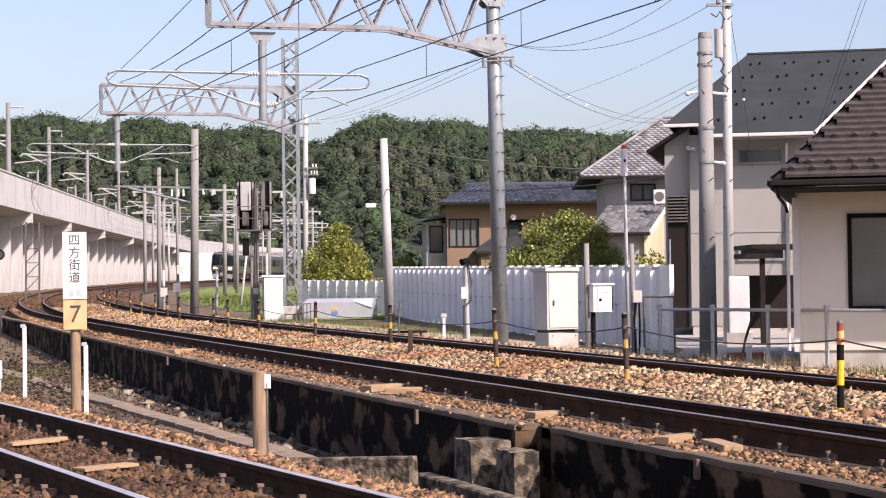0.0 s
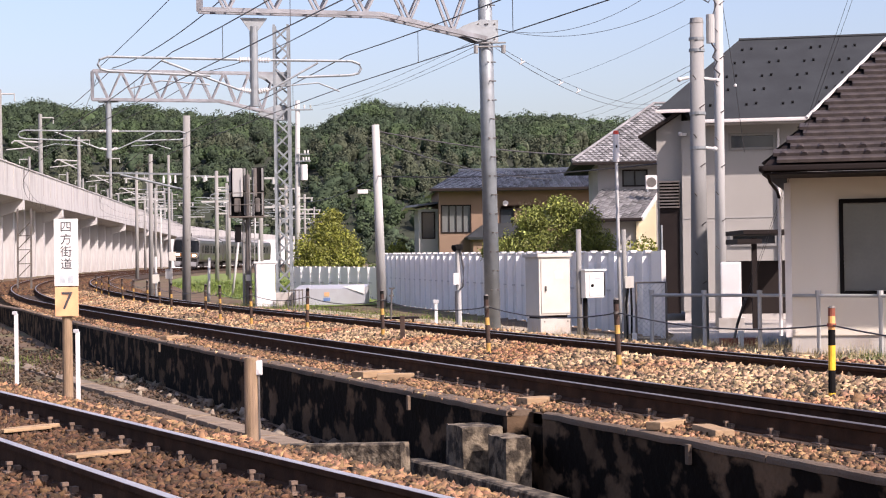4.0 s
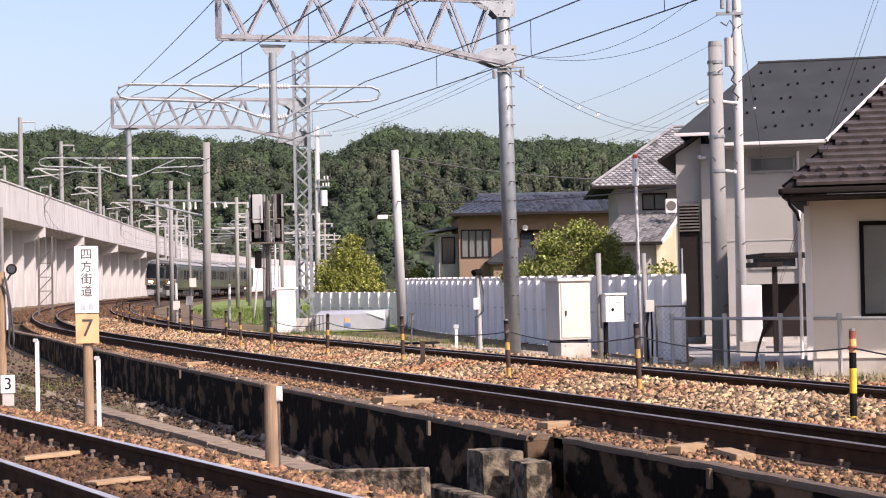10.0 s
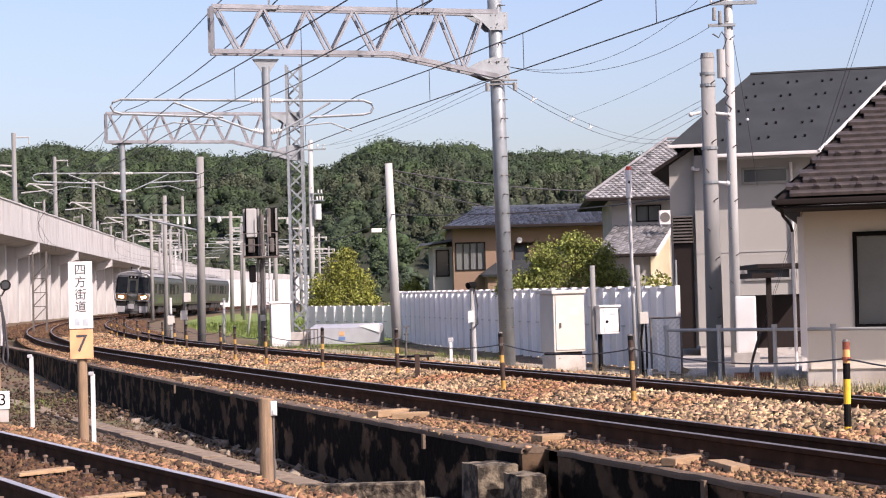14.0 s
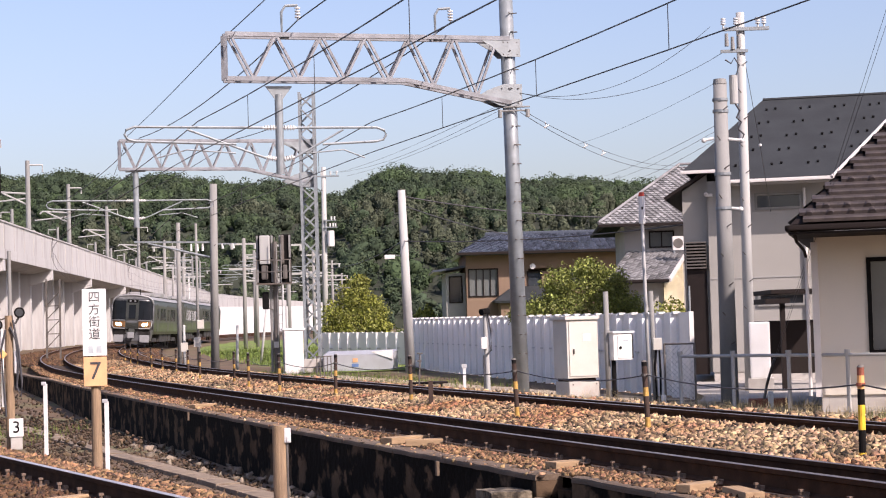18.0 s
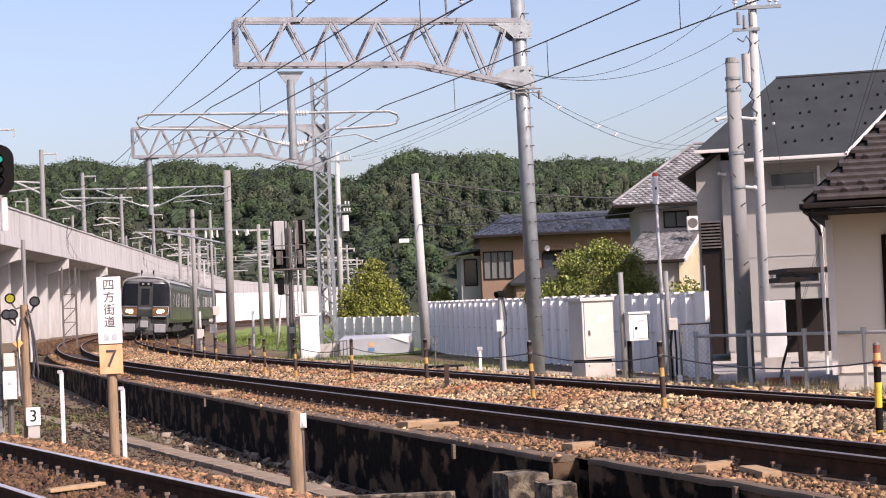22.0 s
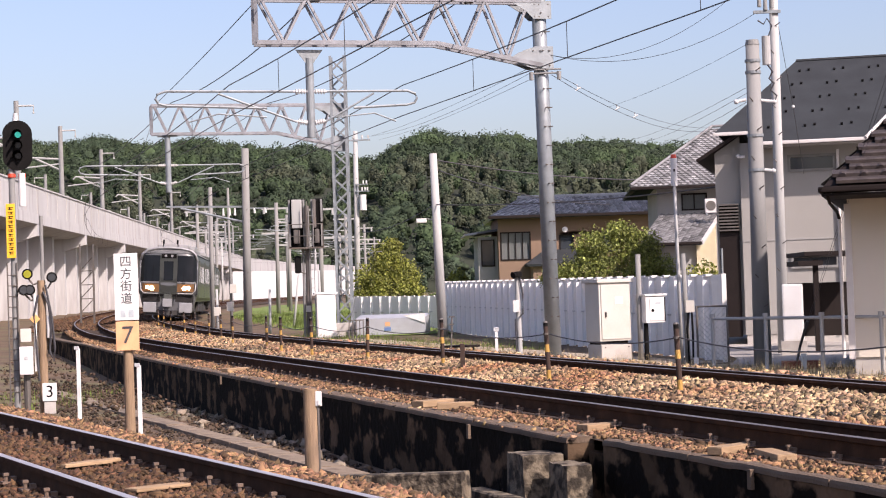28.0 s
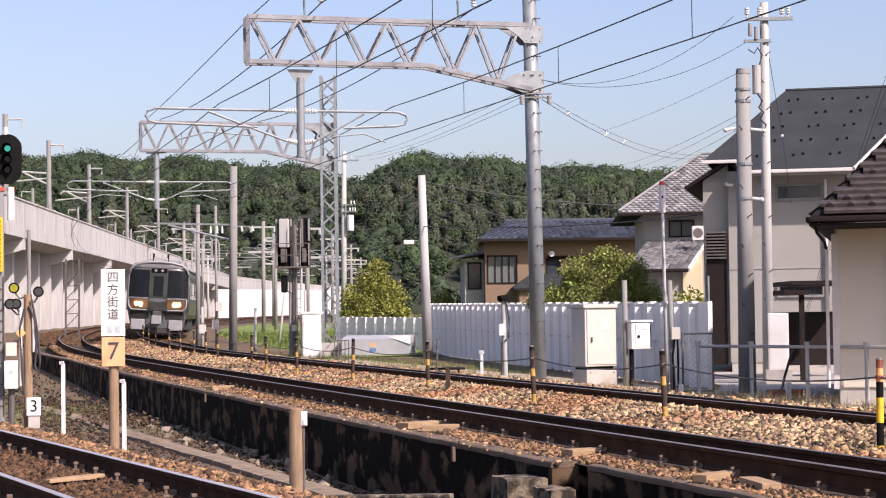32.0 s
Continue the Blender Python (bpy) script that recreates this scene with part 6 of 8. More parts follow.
# ---- near signal and its posts ----
def near_signal():
    t = thing("railway_signal", Matrix.Translation((-7.13, 28.0, -0.05)) @ Matrix.Rotation(radians(12), 4, 'Z'), "oval black colour-light signal with a green light on a steel mast", "railway signal")
    bm = B()
    rod(bm, (-0.10, 0.06, -0.1), (-0.10, 0.06, 3.62), 0.05, seg=14)
    part("mast", bm, POLE_GREY, t)
    bm = B()
    rod(bm, (0.05, 0.04, 3.05), (0.05, 0.04, 3.55), 0.055, seg=14)
    part("lamp_stub", bm, WHITE, t, "white stub tube")
    for x in (-0.10, 0.05):
        bm = B()
        rod(bm, (x, 0.05, 3.49), (x, 0.05, 3.545), 0.06, seg=14)
        part("red_collar", bm, RED, t)
    bm = B()
    ring = [(0.22 * math.cos(a), 0.17 * (1 if math.sin(a) > 0 else -1) + 0.21 * math.sin(a)) for a in (2 * math.pi * k / 32 for k in range(32))]
    prism(bm, [(-u, v) for u, v in ring], (0, -0.02, 3.97), (0, 0.02, 3.97))
    bmesh.ops.recalc_face_normals(bm, faces=bm.faces)
    h = part("backboard", bm, BLACK, t, "oval black backboard")
    for z, m in ((4.13, GREEN_ON), (3.97, DARK_LENS), (3.81, DARK_LENS)):
        bm = B()
        rod(bm, (0.01, -0.02, z), (0.01, -0.04, z), 0.046, seg=18)
        part("lens", bm, m, h)
        bm = B()
        arc = [(0.075 * math.cos(a), 0.075 * math.sin(a)) for a in (math.pi * (-0.15 + 1.3 * k / 12) for k in range(13))]
        vs = [[bm.verts.new((x, -0.02 - d, z + zz)) for d in (0, 0.16)] for x, zz in arc]
        for a, b in zip(vs, vs[1:]):
            bm.faces.new((a[0], b[0], b[1], a[1]))
        bmesh.ops.solidify(bm, geom=bm.faces, thickness=0.006)
        part("hood", bm, BLACK, h)
    bm = B()
    rod(bm, (-0.02, 0.02, 4.34), (-0.02, 0.02, 4.46), 0.05, 0.035, seg=12)
    part("cap", bm, GREYPAINT, t)
    # yellow board with writing that is too small to read
    bm = B()
    box(bm, (-0.13, -0.03, 2.68), (0.135, 0.012, 0.82), 0, 0.004)
    y = part("yellow_board", bm, AMBER, t, "narrow yellow board with black marks")
    bm = B()
    for k in range(11):
        z = 2.345 + k * 0.067
        box(bm, (-0.13, -0.039, z + 0.014), (0.075, 0.004, 0.011))
        box(bm, (-0.13, -0.039, z - 0.012), (0.060, 0.004, 0.010))
        box(bm, (-0.13 + (0.012 if k % 2 else -0.012), -0.0395, z), (0.012, 0.004, 0.044))
    part("lettering", bm, BLACK, y)
    bm = B()
    for x in (-0.20, -0.06):
        rod(bm, (x, 0.0, 0.1), (x, 0.0, 2.2), 0.012, seg=6)
    for k in range(12):
        rod(bm, (-0.20, 0.0, 0.25 + k * 0.16), (-0.06, 0.0, 0.25 + k * 0.16), 0.008, seg=5)
    part("ladder", bm, STEEL_D, t)
    bm = B()
    box(bm, (0.05, -0.06, 1.10), (0.16, 0.12, 0.20), 0, 0.01)
    part("junction_case", bm, CREAM, t)
    bm = B()
    box(bm, (0.05, -0.10, 0.72), (0.20, 0.14, 0.42), 0, 0.015)
    b = part("telephone_box", bm, WHITE, t, "white steel box")
    bm = B()
    box(bm, (0.05, -0.175, 0.76), (0.05, 0.01, 0.05))
    part("keyhole_plate", bm, GREYPAINT, b)
    bm = B()
    tube(bm, [(0.05, -0.02, 0.52), (0.05, -0.02, 0.1), (0.05, 0.0, -0.2)], 0.05, 8)
    part("box_post", bm, STEEL_D, t)
    bm = B()
    rod(bm, (0.19, -0.03, 0.55), (0.19, -0.03, 1.72), 0.022, seg=8)
    part("white_rod", bm, WHITE, t)
    bm = B()
    box(bm, (0, 0, 0), (0.11, 0.015, 0.11), 0, 0.003, Matrix.Translation((0.19, -0.06, 1.34)) @ Matrix.Rotation(radians(45), 4, 'Y'))
    part("warning_plate", bm, ORANGE, t, "small orange diamond plate")


near_signal()


def lamp_post():
    t = thing("crossing_lamp_post", Matrix.Translation((-6.85, 28.1, -0.05)) @ Matrix.Rotation(radians(12), 4, 'Z'), "wooden post with small round hooded lamps and looped cables", "lamp post")
    bm = B()
    rod(bm, (0, 0, -0.2), (0.0, 0, 1.92), 0.068, 0.062, 14)
    part("post", bm, WOOD, t)
    bm = B()
    rod(bm, (0.02, 0.0, 1.9), (0.02, 0, 2.9), 0.03, seg=10)
    part("cable_riser", bm, POLE_OLD, t)
    for x, z, m in ((-0.20, 2.02, YELLOW_ON), (0.16, 1.96, GLASS), (-0.26, 1.78, GLASS), (-0.17, 1.78, GLASS)):
        bm = B()
        rod(bm, (x, -0.10, z), (x, 0.0, z), 0.082, 0.05, seg=18)
        k = part("lamp", bm, BLACK, t, "round black lamp case")
        bm = B()
        rod(bm, (x, -0.108, z), (x, -0.10, z), 0.058, seg=18)
        part("lens", bm, m, k)
        bm = B()
        tube(bm, [(x, -0.02, z - 0.05), (x * 0.6, -0.02, z - 0.16), (0, -0.02, z - 0.12)], 0.018, 6)
        part("lamp_arm", bm, STEEL_D, t)
    bm = B()
    tube(bm, [(0.02, -0.09, 1.75), (0.10, -0.10, 1.55), (0.13, -0.10, 1.2), (0.10, -0.10, 0.85), (0.16, -0.1, 0.7), (0.18, -0.1, 0.9), (0.14, -0.1, 1.4), (0.06, -0.1, 1.85)], 0.018, 6)
    part("cable_loop", bm, CABLE, t)
    bm = B()
    tube(bm, [(-0.05, -0.09, 1.7), (-0.12, -0.1, 1.4), (-0.09, -0.1, 0.9), (-0.06, -0.1, 0.4)], 0.018, 6)
    part("cable_loop", bm, CABLE, t)
    bm = B()
    rod(bm, (0.10, -0.05, 1.05), (0.10, -0.05, 1.38), 0.04, seg=10)
    part("white_canister", bm, WHITE, t)


lamp_post()


def number_three():
    t = thing("number_marker", Matrix.Translation((-6.72, 27.9, -0.04)) @ Matrix.Rotation(radians(12), 4, 'Z'), "small white marker plate on a concrete stub", "sign")
    bm = B()
    box(bm, (0, 0.03, 0.08), (0.17, 0.10, 0.36), 0, 0.01)
    part("stub", bm, CONC, t)
    bm = B()
    box(bm, (0, -0.03, 0.23), (0.21, 0.015, 0.27), 0, 0.004)
    p = part("plate", bm, WHITE, t)
    text_mesh("3", 0.25, BLACK, p, Matrix.Translation((0, -0.040, 0.23)) @ FACE)


number_three()

# ---- ditch and blocks ----
path = thing("drain_cover_path", Matrix(), "row of pale concrete drain covers in the ditch", "drain covers", "", "structure")
bm = B()
box(bm, (0, 0, 0), (0.32, 0.95, 0.08), 0, 0.012)
me = to_mesh(bm, "drain_cover", SANDY)
a, b = Vector((-9.2, 38.5, -0.34)), Vector((-1.5, 19.7, -0.425))
n = 21
for k in range(n):
    p = a.lerp(b, (k + 0.5) / n)
    piece("drain_cover", me, path, Matrix.Translation(p + Vector((0, 0, r2.uniform(-0.008, 0.008)))) @ Matrix.Rotation(math.atan2(-(b - a).x, (b - a).y) + r2.uniform(-0.03, 0.03), 4, 'Z'))

bm = B()
prism(bm, [(-0.35, -0.3), (0.35, -0.3), (0.35, 0.03), (-0.35, 0.0)], (-7.6, 35.0, -0.42), (-1.9, 18.6, -0.42))
tagged(part("dirt_strip", bm, DIRT), "dusty concrete gutter strip along the wall", "gutter", "", "structure")


def block(name, m, pts, h, label, mat_):
    t = thing(name, m, label, "concrete block")
    bm = B()
    box(bm, (0, 0, h / 2), (pts[0], pts[1], h))
    r = random.Random(len(label))
    bmesh.ops.subdivide_edges(bm, edges=bm.edges, cuts=4, use_grid_fill=True)
    for v in bm.verts:
        v.co += Vector((r.uniform(-1, 1), r.uniform(-1, 1), r.uniform(-1, 1))) * 0.009
    part("body", bm, mat_, t)
    return t


p = on_line(16.15, -0.86)
block("concrete_block", Matrix.Translation((p.x, p.y, -0.75)) @ Matrix.Rotation(heading(17), 4, 'Z'), (0.36, 0.45), 0.86, "weathered square concrete block against the wall", MOSSY)
p = on_line(15.6, -0.76)
block("concrete_block", Matrix.Translation((p.x, p.y, -0.75)) @ Matrix.Rotation(heading(16), 4, 'Z'), (0.22, 0.40), 0.81, "smaller mossy concrete block in front of the wall gap", MOSSY)
p = on_line(15.74, -0.36)
block("concrete_block", Matrix.Translation((p.x, p.y, -0.75)) @ Matrix.Rotation(heading(16), 4, 'Z'), (0.22, 0.32), 0.87, "dark concrete infill between the wall sections", CONC_OLD)


def kerb(p, q, w, h, label, m=None):
    t = thing("concrete_beam", Matrix(), label, "concrete beam")
    bm = B()
    prism(bm, [(-w / 2, -h), (w / 2, -h), (w / 2, -0.015), (w / 2 - 0.015, 0), (-w / 2 + 0.015, 0), (-w / 2, -0.015)], p, q)
    part("body", bm, m or MOSSY, t)


kerb((-1.46, 16.40, -0.08), (-0.28, 15.79, -0.02), 0.16, 0.45, "mossy precast concrete beam lying by the near track")
kerb((-0.20, 16.2, -0.20), (1.30, 12.2, -0.20), 0.16, 0.45, "broken concrete edge of the drain")

# loose things on the old platform and in the track
for y, o, ry, s in ((20.6, -0.30, 0.4, (0.55, 0.20, 0.07)), (20.0, -0.28, -0.3, (0.40, 0.16, 0.07)), (13.8, -0.2, 0.5, (0.5, 0.13, 0.06)), (13.2, -0.2, 1.4, (0.55, 0.14, 0.05)), (16.3, -0.2, 0.2, (0.36, 0.18, 0.06)), (32.0, -0.3, 0.5, (0.6, 0.18, 0.06))):
    t = thing("wood_offcut", Matrix.Translation(on_line(y, o, 0.285)) @ Matrix.Rotation(heading(y) + ry, 4, 'Z'), "sawn wooden offcut lying on the ballast", "wood", "wood offcuts")
    bm = B()
    box(bm, (0, 0, 0), s, 0, 0.01)
    part("body", bm, PLANK, t)
for y, o, ry, s in ((15.0, -0.36, 0.45, (0.50, 0.08, 0.03)), (14.9, -0.44, 0.4, (0.46, 0.07, 0.03)), (12.9, -0.50, 0.35, (0.45, 0.15, 0.025))):
    t = thing("wood_offcut", Matrix.Translation(siding_line(y, o, 0.235)) @ Matrix.Rotation(SIDE_TURN + ry, 4, 'Z'), "bleached plank lying between the rails", "wood", "wood offcuts")
    bm = B()
    box(bm, (0, 0, 0), s, 0, 0.01)
    part("body", bm, PLANK, t)
for y in (31.2, 24.5, 18.2, 13.0):
    t = thing("drain_tab", Matrix.Translation(on_line(y, -0.75 if y > 17 else -0.50, 0.17)) @ Matrix.Rotation(heading(y), 4, 'Z'), "small concrete tab hanging from the wall coping", "marker", "wall tabs")
    bm = B()
    box(bm, (0, 0, -0.02), (0.03, 0.055, 0.14), 0, 0.005)
    part("plate", bm, COPING, t)

# ---- small things by the fence ----
def device_post():
    t = thing("crossing_device_post", Matrix.Translation((0.48, 38.2, 0)), "pale post with a black loudspeaker head and looped cable", "post")
    bm = B()
    rod(bm, (0, 0, -0.2), (-0.02, 0, 1.75), 0.055, 0.05, 12)
    part("post", bm, POLE_CONC, t)
    bm = B()
    box(bm, (0.0, -0.05, 1.80), (0.14, 0.16, 0.12), 0.3, 0.04)
    rod(bm, (-0.10, -0.13, 1.78), (-0.02, -0.05, 1.81), 0.07, 0.04, seg=14)
    part("speaker_head", bm, BLACK, t)
    bm = B()
    tube(bm, [(0.03, -0.06, 1.75), (0.09, -0.07, 1.4), (0.08, -0.07, 1.0), (0.0, -0.08, 0.92)], 0.02, 6)
    part("cable_loop", bm, CABLE, t)
    bm = B()
    tube(bm, [(-0.07, -0.03, 0.9), (-0.08, -0.03, 0.0)], 0.018, 6)
    part("cable_loop", bm, CABLE, t)
    bm = B()
    box(bm, (-0.06, -0.08, 1.15), (0.12, 0.10, 0.24), 0, 0.012)
    part("small_case", bm, WHITE, t)


device_post()
for p, h in (((0.0, 37.4, 0), 0.68),):
    t = thing("white_stake", Matrix.Translation(p), "slim white stake with a dark square top", "post", "white stakes")
    bm = B()
    box(bm, (0, 0, h / 2), (0.06, 0.05, h), 0, 0.006)
    part("shaft", bm, WHITE, t)
    bm = B()
    box(bm, (0, 0, h + 0.03), (0.11, 0.06, 0.08), 0, 0.008)
    part("head", bm, GREYPAINT, t)
t = thing("lever_stand", Matrix.Translation((-0.98, 39.5, 0)), "thin rusty rod stand with two cross plates", "stand")
bm = B()
rod(bm, (0, 0, -0.1), (0.05, 0, 0.95), 0.018, seg=8)
box(bm, (0.05, 0, 0.96), (0.12, 0.05, 0.03))
box(bm, (0.04, 0, 0.80), (0.10, 0.05, 0.03))
part("rod", bm, STEEL_D, t)
t = thing("low_board", Matrix.Translation((-0.88, 41.6, 0.02)), "low dark board resting on short supports", "board")
bm = B()
box(bm, (0.1, 0, 0.25), (0.75, 0.35, 0.05), heading(31), 0.01)
part("top", bm, DARKTRIM, t)
for x in (-0.2, 0.35):
    bm = B()
    box(bm, (x, 0, 0.1), (0.06, 0.2, 0.26))
    part("support", bm, DARKTRIM, t)
t = thing("iron_stub_post", Matrix.Translation((-0.53, 29.3, 0.22)), "short dark iron post between the tracks", "post")
bm = B()
box(bm, (0, 0, 0.20), (0.075, 0.06, 0.50), 0, 0.006)
part("shaft", bm, RUSTY, t)

t = thing("folding_barrier", Matrix.Translation((-4.35, 57.8, 0.0)), "small dark steel folding barrier beside the track", "barrier")
for x in (-0.22, -0.11, 0.0, 0.11, 0.22):
    part("upright", rod(B(), (x, 0, 0.0), (x, 0, 0.72), 0.018, seg=6), STEEL_D, t)
for z in (0.12, 0.70):
    part("cross_rail", rod(B(), (-0.24, 0, z), (0.24, 0, z), 0.016, seg=6), STEEL_D, t)

# red-topped lamp on the thin pole, cable boxes
t = thing("warning_lamp", Matrix.Translation((3.33, 34.0, 3.28)), "white lamp tube with a red top on a thin pole", "lamp")
bm = B()
rod(bm, (0, 0, 0.0), (0, 0, 0.50), 0.058, seg=14)
part("tube", bm, WHITE, t)
bm = B()
rod(bm, (0, 0, 0.50), (0, 0, 0.57), 0.058, 0.045, seg=14)
part("red_top", bm, RED, t)
bm = B()
box(bm, (0.0, -0.06, 0.28), (0.03, 0.02, 0.05))
part("socket", bm, BLACK, t)
t = thing("cable_case", Matrix.Translation((3.52, 34.2, 0.98)), "cream cable case on the short concrete post", "junction box")
bm = B()
box(bm, (0.02, -0.09, 0.10), (0.16, 0.12, 0.22), 0, 0.012)
part("case", bm, CREAM, t)
bm = B()
tube(bm, [(0.0, -0.09, 0.0), (-0.04, -0.09, -0.3), (-0.02, -0.09, -1.0)], 0.025, 6)
tube(bm, [(0.05, -0.09, 0.0), (0.06, -0.09, -0.4), (0.05, -0.09, -1.0)], 0.02, 6)
part("conduit", bm, BLACK, t)

# ---- pipe guard rail and mesh gate ----
def guard_rail():
    t = thing("guard_rail", Matrix(), "grey steel pipe guard rail in front of the houses", "fence")
    a, b = Vector((3.53, 30.5, 0)), Vector((7.98, 25.6, 0))
    xs = []
    n = 6
    for k in range(n + 1):
        p = a.lerp(b, k / n)
        bm = B()
        rod(bm, p + Vector((0, 0, -0.1)), p + Vector((0, 0, 0.94)), 0.032, seg=10)
        rod(bm, p + Vector((0, 0, 0.92)), p + Vector((0, 0, 0.99)), 0.045, seg=10)
        part("post", bm, POLE_CONC, t)
    bm = B()
    tube(bm, [a + Vector((0, 0, 0.91)), b + Vector((0, 0, 0.91))], 0.026, 8)
    part("top_rail", bm, POLE_CONC, t)


guard_rail()
gate = thing("mesh_gate", Matrix.Translation((3.50, 32.6, 0.05)) @ Matrix.Rotation(radians(-25), 4, 'Z'), "dark framed wire mesh gate", "gate")
bm = B()
for x in (0, 0.55):
    rod(bm, (x, 0, -0.05), (x, 0, 1.05), 0.02, seg=8)
for z in (0.05, 1.04):
    rod(bm, (0, 0, z), (0.55, 0, z), 0.016, seg=8)
part("gate_frame", bm, STEEL_D, gate)
bm = B()
for k in range(-10, 12):
    for s in (-1, 1):
        x0, x1 = k * 0.09, k * 0.09 + s * 1.0
        pts = [(x0 + (x1 - x0) * f, 0.05 + f) for f in (i / 20 for i in range(21))]
        pts = [q for q in pts if 0 <= q[0] <= 0.55]
        if len(pts) > 1:
            rod(bm, (pts[0][0], 0, pts[0][1]), (pts[-1][0], 0, pts[-1][1]), 0.003, seg=3, caps=False)
part("wire_mesh", bm, STEEL, gate)

# guy wires and their anchor
for dx in (0.0, 0.10):
    t = thing("guy_wire", Matrix(), "steel guy wire running down to an anchor", "cable", "guy wires")
    bm = B()
    tube(bm, [(4.98 + dx * 0.2, 31.0, 0.35), (6.40 + dx, 21.0, 9.1)], 0.0032, 5)
    part("strand", bm, CABLE, t)
t = thing("guy_anchor", Matrix.Translation((4.98, 31.0, 0)), "rusty turnbuckle on a concrete anchor slab", "anchor")
bm = B()
rod(bm, (-0.05, 0, 0.05), (0.03, 0, 0.40), 0.022, seg=8)
rod(bm, (0.03, 0, 0.40), (0.09, -0.45, 0.82), 0.024, seg=8)
part("turnbuckle", bm, STEEL_D, t)
bm = B()
box(bm, (0.05, 0.1, 0.08), (0.60, 0.35, 0.16), 0, 0.02)
part("slab", bm, RUSTRED, t, "rust-stained slab")
t = thing("white_stake", Matrix.Translation((4.95, 30.3, 0)), "short white concrete boundary stake", "post", "white stakes")
bm = B()
box(bm, (0, 0, 0.13), (0.08, 0.08, 0.36), 0, 0.008)
part("shaft", bm, WHITE, t)
t = thing("white_stake", Matrix.Translation((3.40, 32.0, 0)), "short white concrete boundary stake", "post", "white stakes")
bm = B()
box(bm, (0, 0, 0.10), (0.08, 0.08, 0.26), 0, 0.008)
part("shaft", bm, WHITE, t)

# carport and tank between the houses
cp = thing("carport", Matrix.Translation((6.45, 38.4, 0)), "dark flat carport roof on a slim post with a screen wall", "carport")
bm = B()
box(bm, (0.75, 1.0, 2.02), (1.8, 2.6, 0.09), 0, 0.01)
part("roof", bm, DARKTRIM, cp)
bm = B()
box(bm, (-0.02, 0.6, 1.83), (0.5, 1.8, 0.10))
part("roof_step", bm, DARKTRIM, cp)
bm = B()
box(bm, (0.12, 0.0, 0.95), (0.10, 0.10, 1.9))
part("post", bm, DARKTRIM, cp)
bm = B()
box(bm, (0.75, 2.2, 0.85), (1.8, 0.08, 1.15))
part("screen_wall", bm, DARKTRIM, cp, "dark screen wall")
tank = thing("water_heater_tank", Matrix.Translation((5.86, 37.0, 0.3)) @ Matrix.Rotation(radians(-8), 4, 'Z'), "tall white heater unit standing by the wall", "heater unit")
bm = B()
box(bm, (0, 0, 0.56), (0.40, 0.5, 1.12), 0, 0.04)
part("casing", bm, WHITE, tank)
bm = B()
box(bm, (0, 0, -0.14), (0.5, 0.6, 0.30))
part("plinth", bm, CONC, tank)
bm = B()
poly(bm, [(3.9, 31.8, 0.03), (16, 27.8, 0.03), (16, 60, 0.03), (5.2, 60, 0.03), (4.6, 36, 0.03)])
tagged(part("yard_paving", bm, ASPHALT), "pale concrete yard paving", "paving", "", "structure")

# low container with a plain pale cover, by the lattice mast
t = thing("storage_container", Matrix.Translation((-3.7, 66.6, 0)) @ Matrix.Rotation(radians(-6), 4, 'Z'), "low pale blue-grey container with a sloping lid", "container")
bm = B()
prism(bm, [(-0.6, 0.05), (0.6, 0.05), (0.6, 0.62), (-0.6, 0.75)], (-1.25, 0, 0), (1.25, 0, 0))
bmesh.ops.recalc_face_normals(bm, faces=bm.faces)
part("body", bm, CONTAINER, t)
bm = B()
slab(bm, [(0.45, -0.62, 0.70), (1.25, -0.64, 0.42), (1.25, -0.62, 0.76)], 0.02)
bmesh.ops.recalc_face_normals(bm, faces=bm.faces)
part("white_cover", bm, WHITE, t)
bm = B()
box(bm, (-0.1, -0.612, 0.42), (0.18, 0.006, 0.14), 0, 0.002)
part("faded_picture", bm, TAN_SIGN, t, "faded yellow and blue picture")
bm = B()
box(bm, (-0.1, -0.612, 0.24), (0.24, 0.006, 0.12), 0, 0.002)
part("faded_picture", bm, mat("faded_blue", (0.12, 0.2, 0.4), 0.6), t)

# cross-arms and insulators on the utility poles
def pole_top(p, w, z, label, cans=True):
    t = thing("pole_crossarm", Matrix.Translation(p), label, "cross-arm", "pole cross-arms")
    bm = B()
    box(bm, (0.1, -0.1, z), (w, 0.07, 0.07))
    part("arm", bm, STEEL, t)
    for x in (-w / 2 + 0.12, -0.1, 0.35, w / 2):
        bm = B()
        rod(bm, (x, -0.1, z + 0.03), (x, -0.1, z + 0.12), 0.02, seg=8)
        for k in range(3):
            rod(bm, (x, -0.1, z + 0.10 + k * 0.05), (x, -0.1, z + 0.13 + k * 0.05), 0.05, seg=10)
        part("insulator", bm, INSUL, t)
    if cans:
        for x, zz in ((-0.30, -0.35), (-0.18, -0.42), (-0.05, -0.38)):
            bm = B()
            rod(bm, (x, -0.12, z + zz), (x, -0.12, z + zz + 0.26), 0.045, 0.035, seg=10)
            part("fuse_cutout", bm, POLE_GREY, t)
        bm = B()
        box(bm, (-0.15, -0.1, z - 0.45), (0.55, 0.06, 0.06))
        part("lower_arm", bm, STEEL, t)
    return t


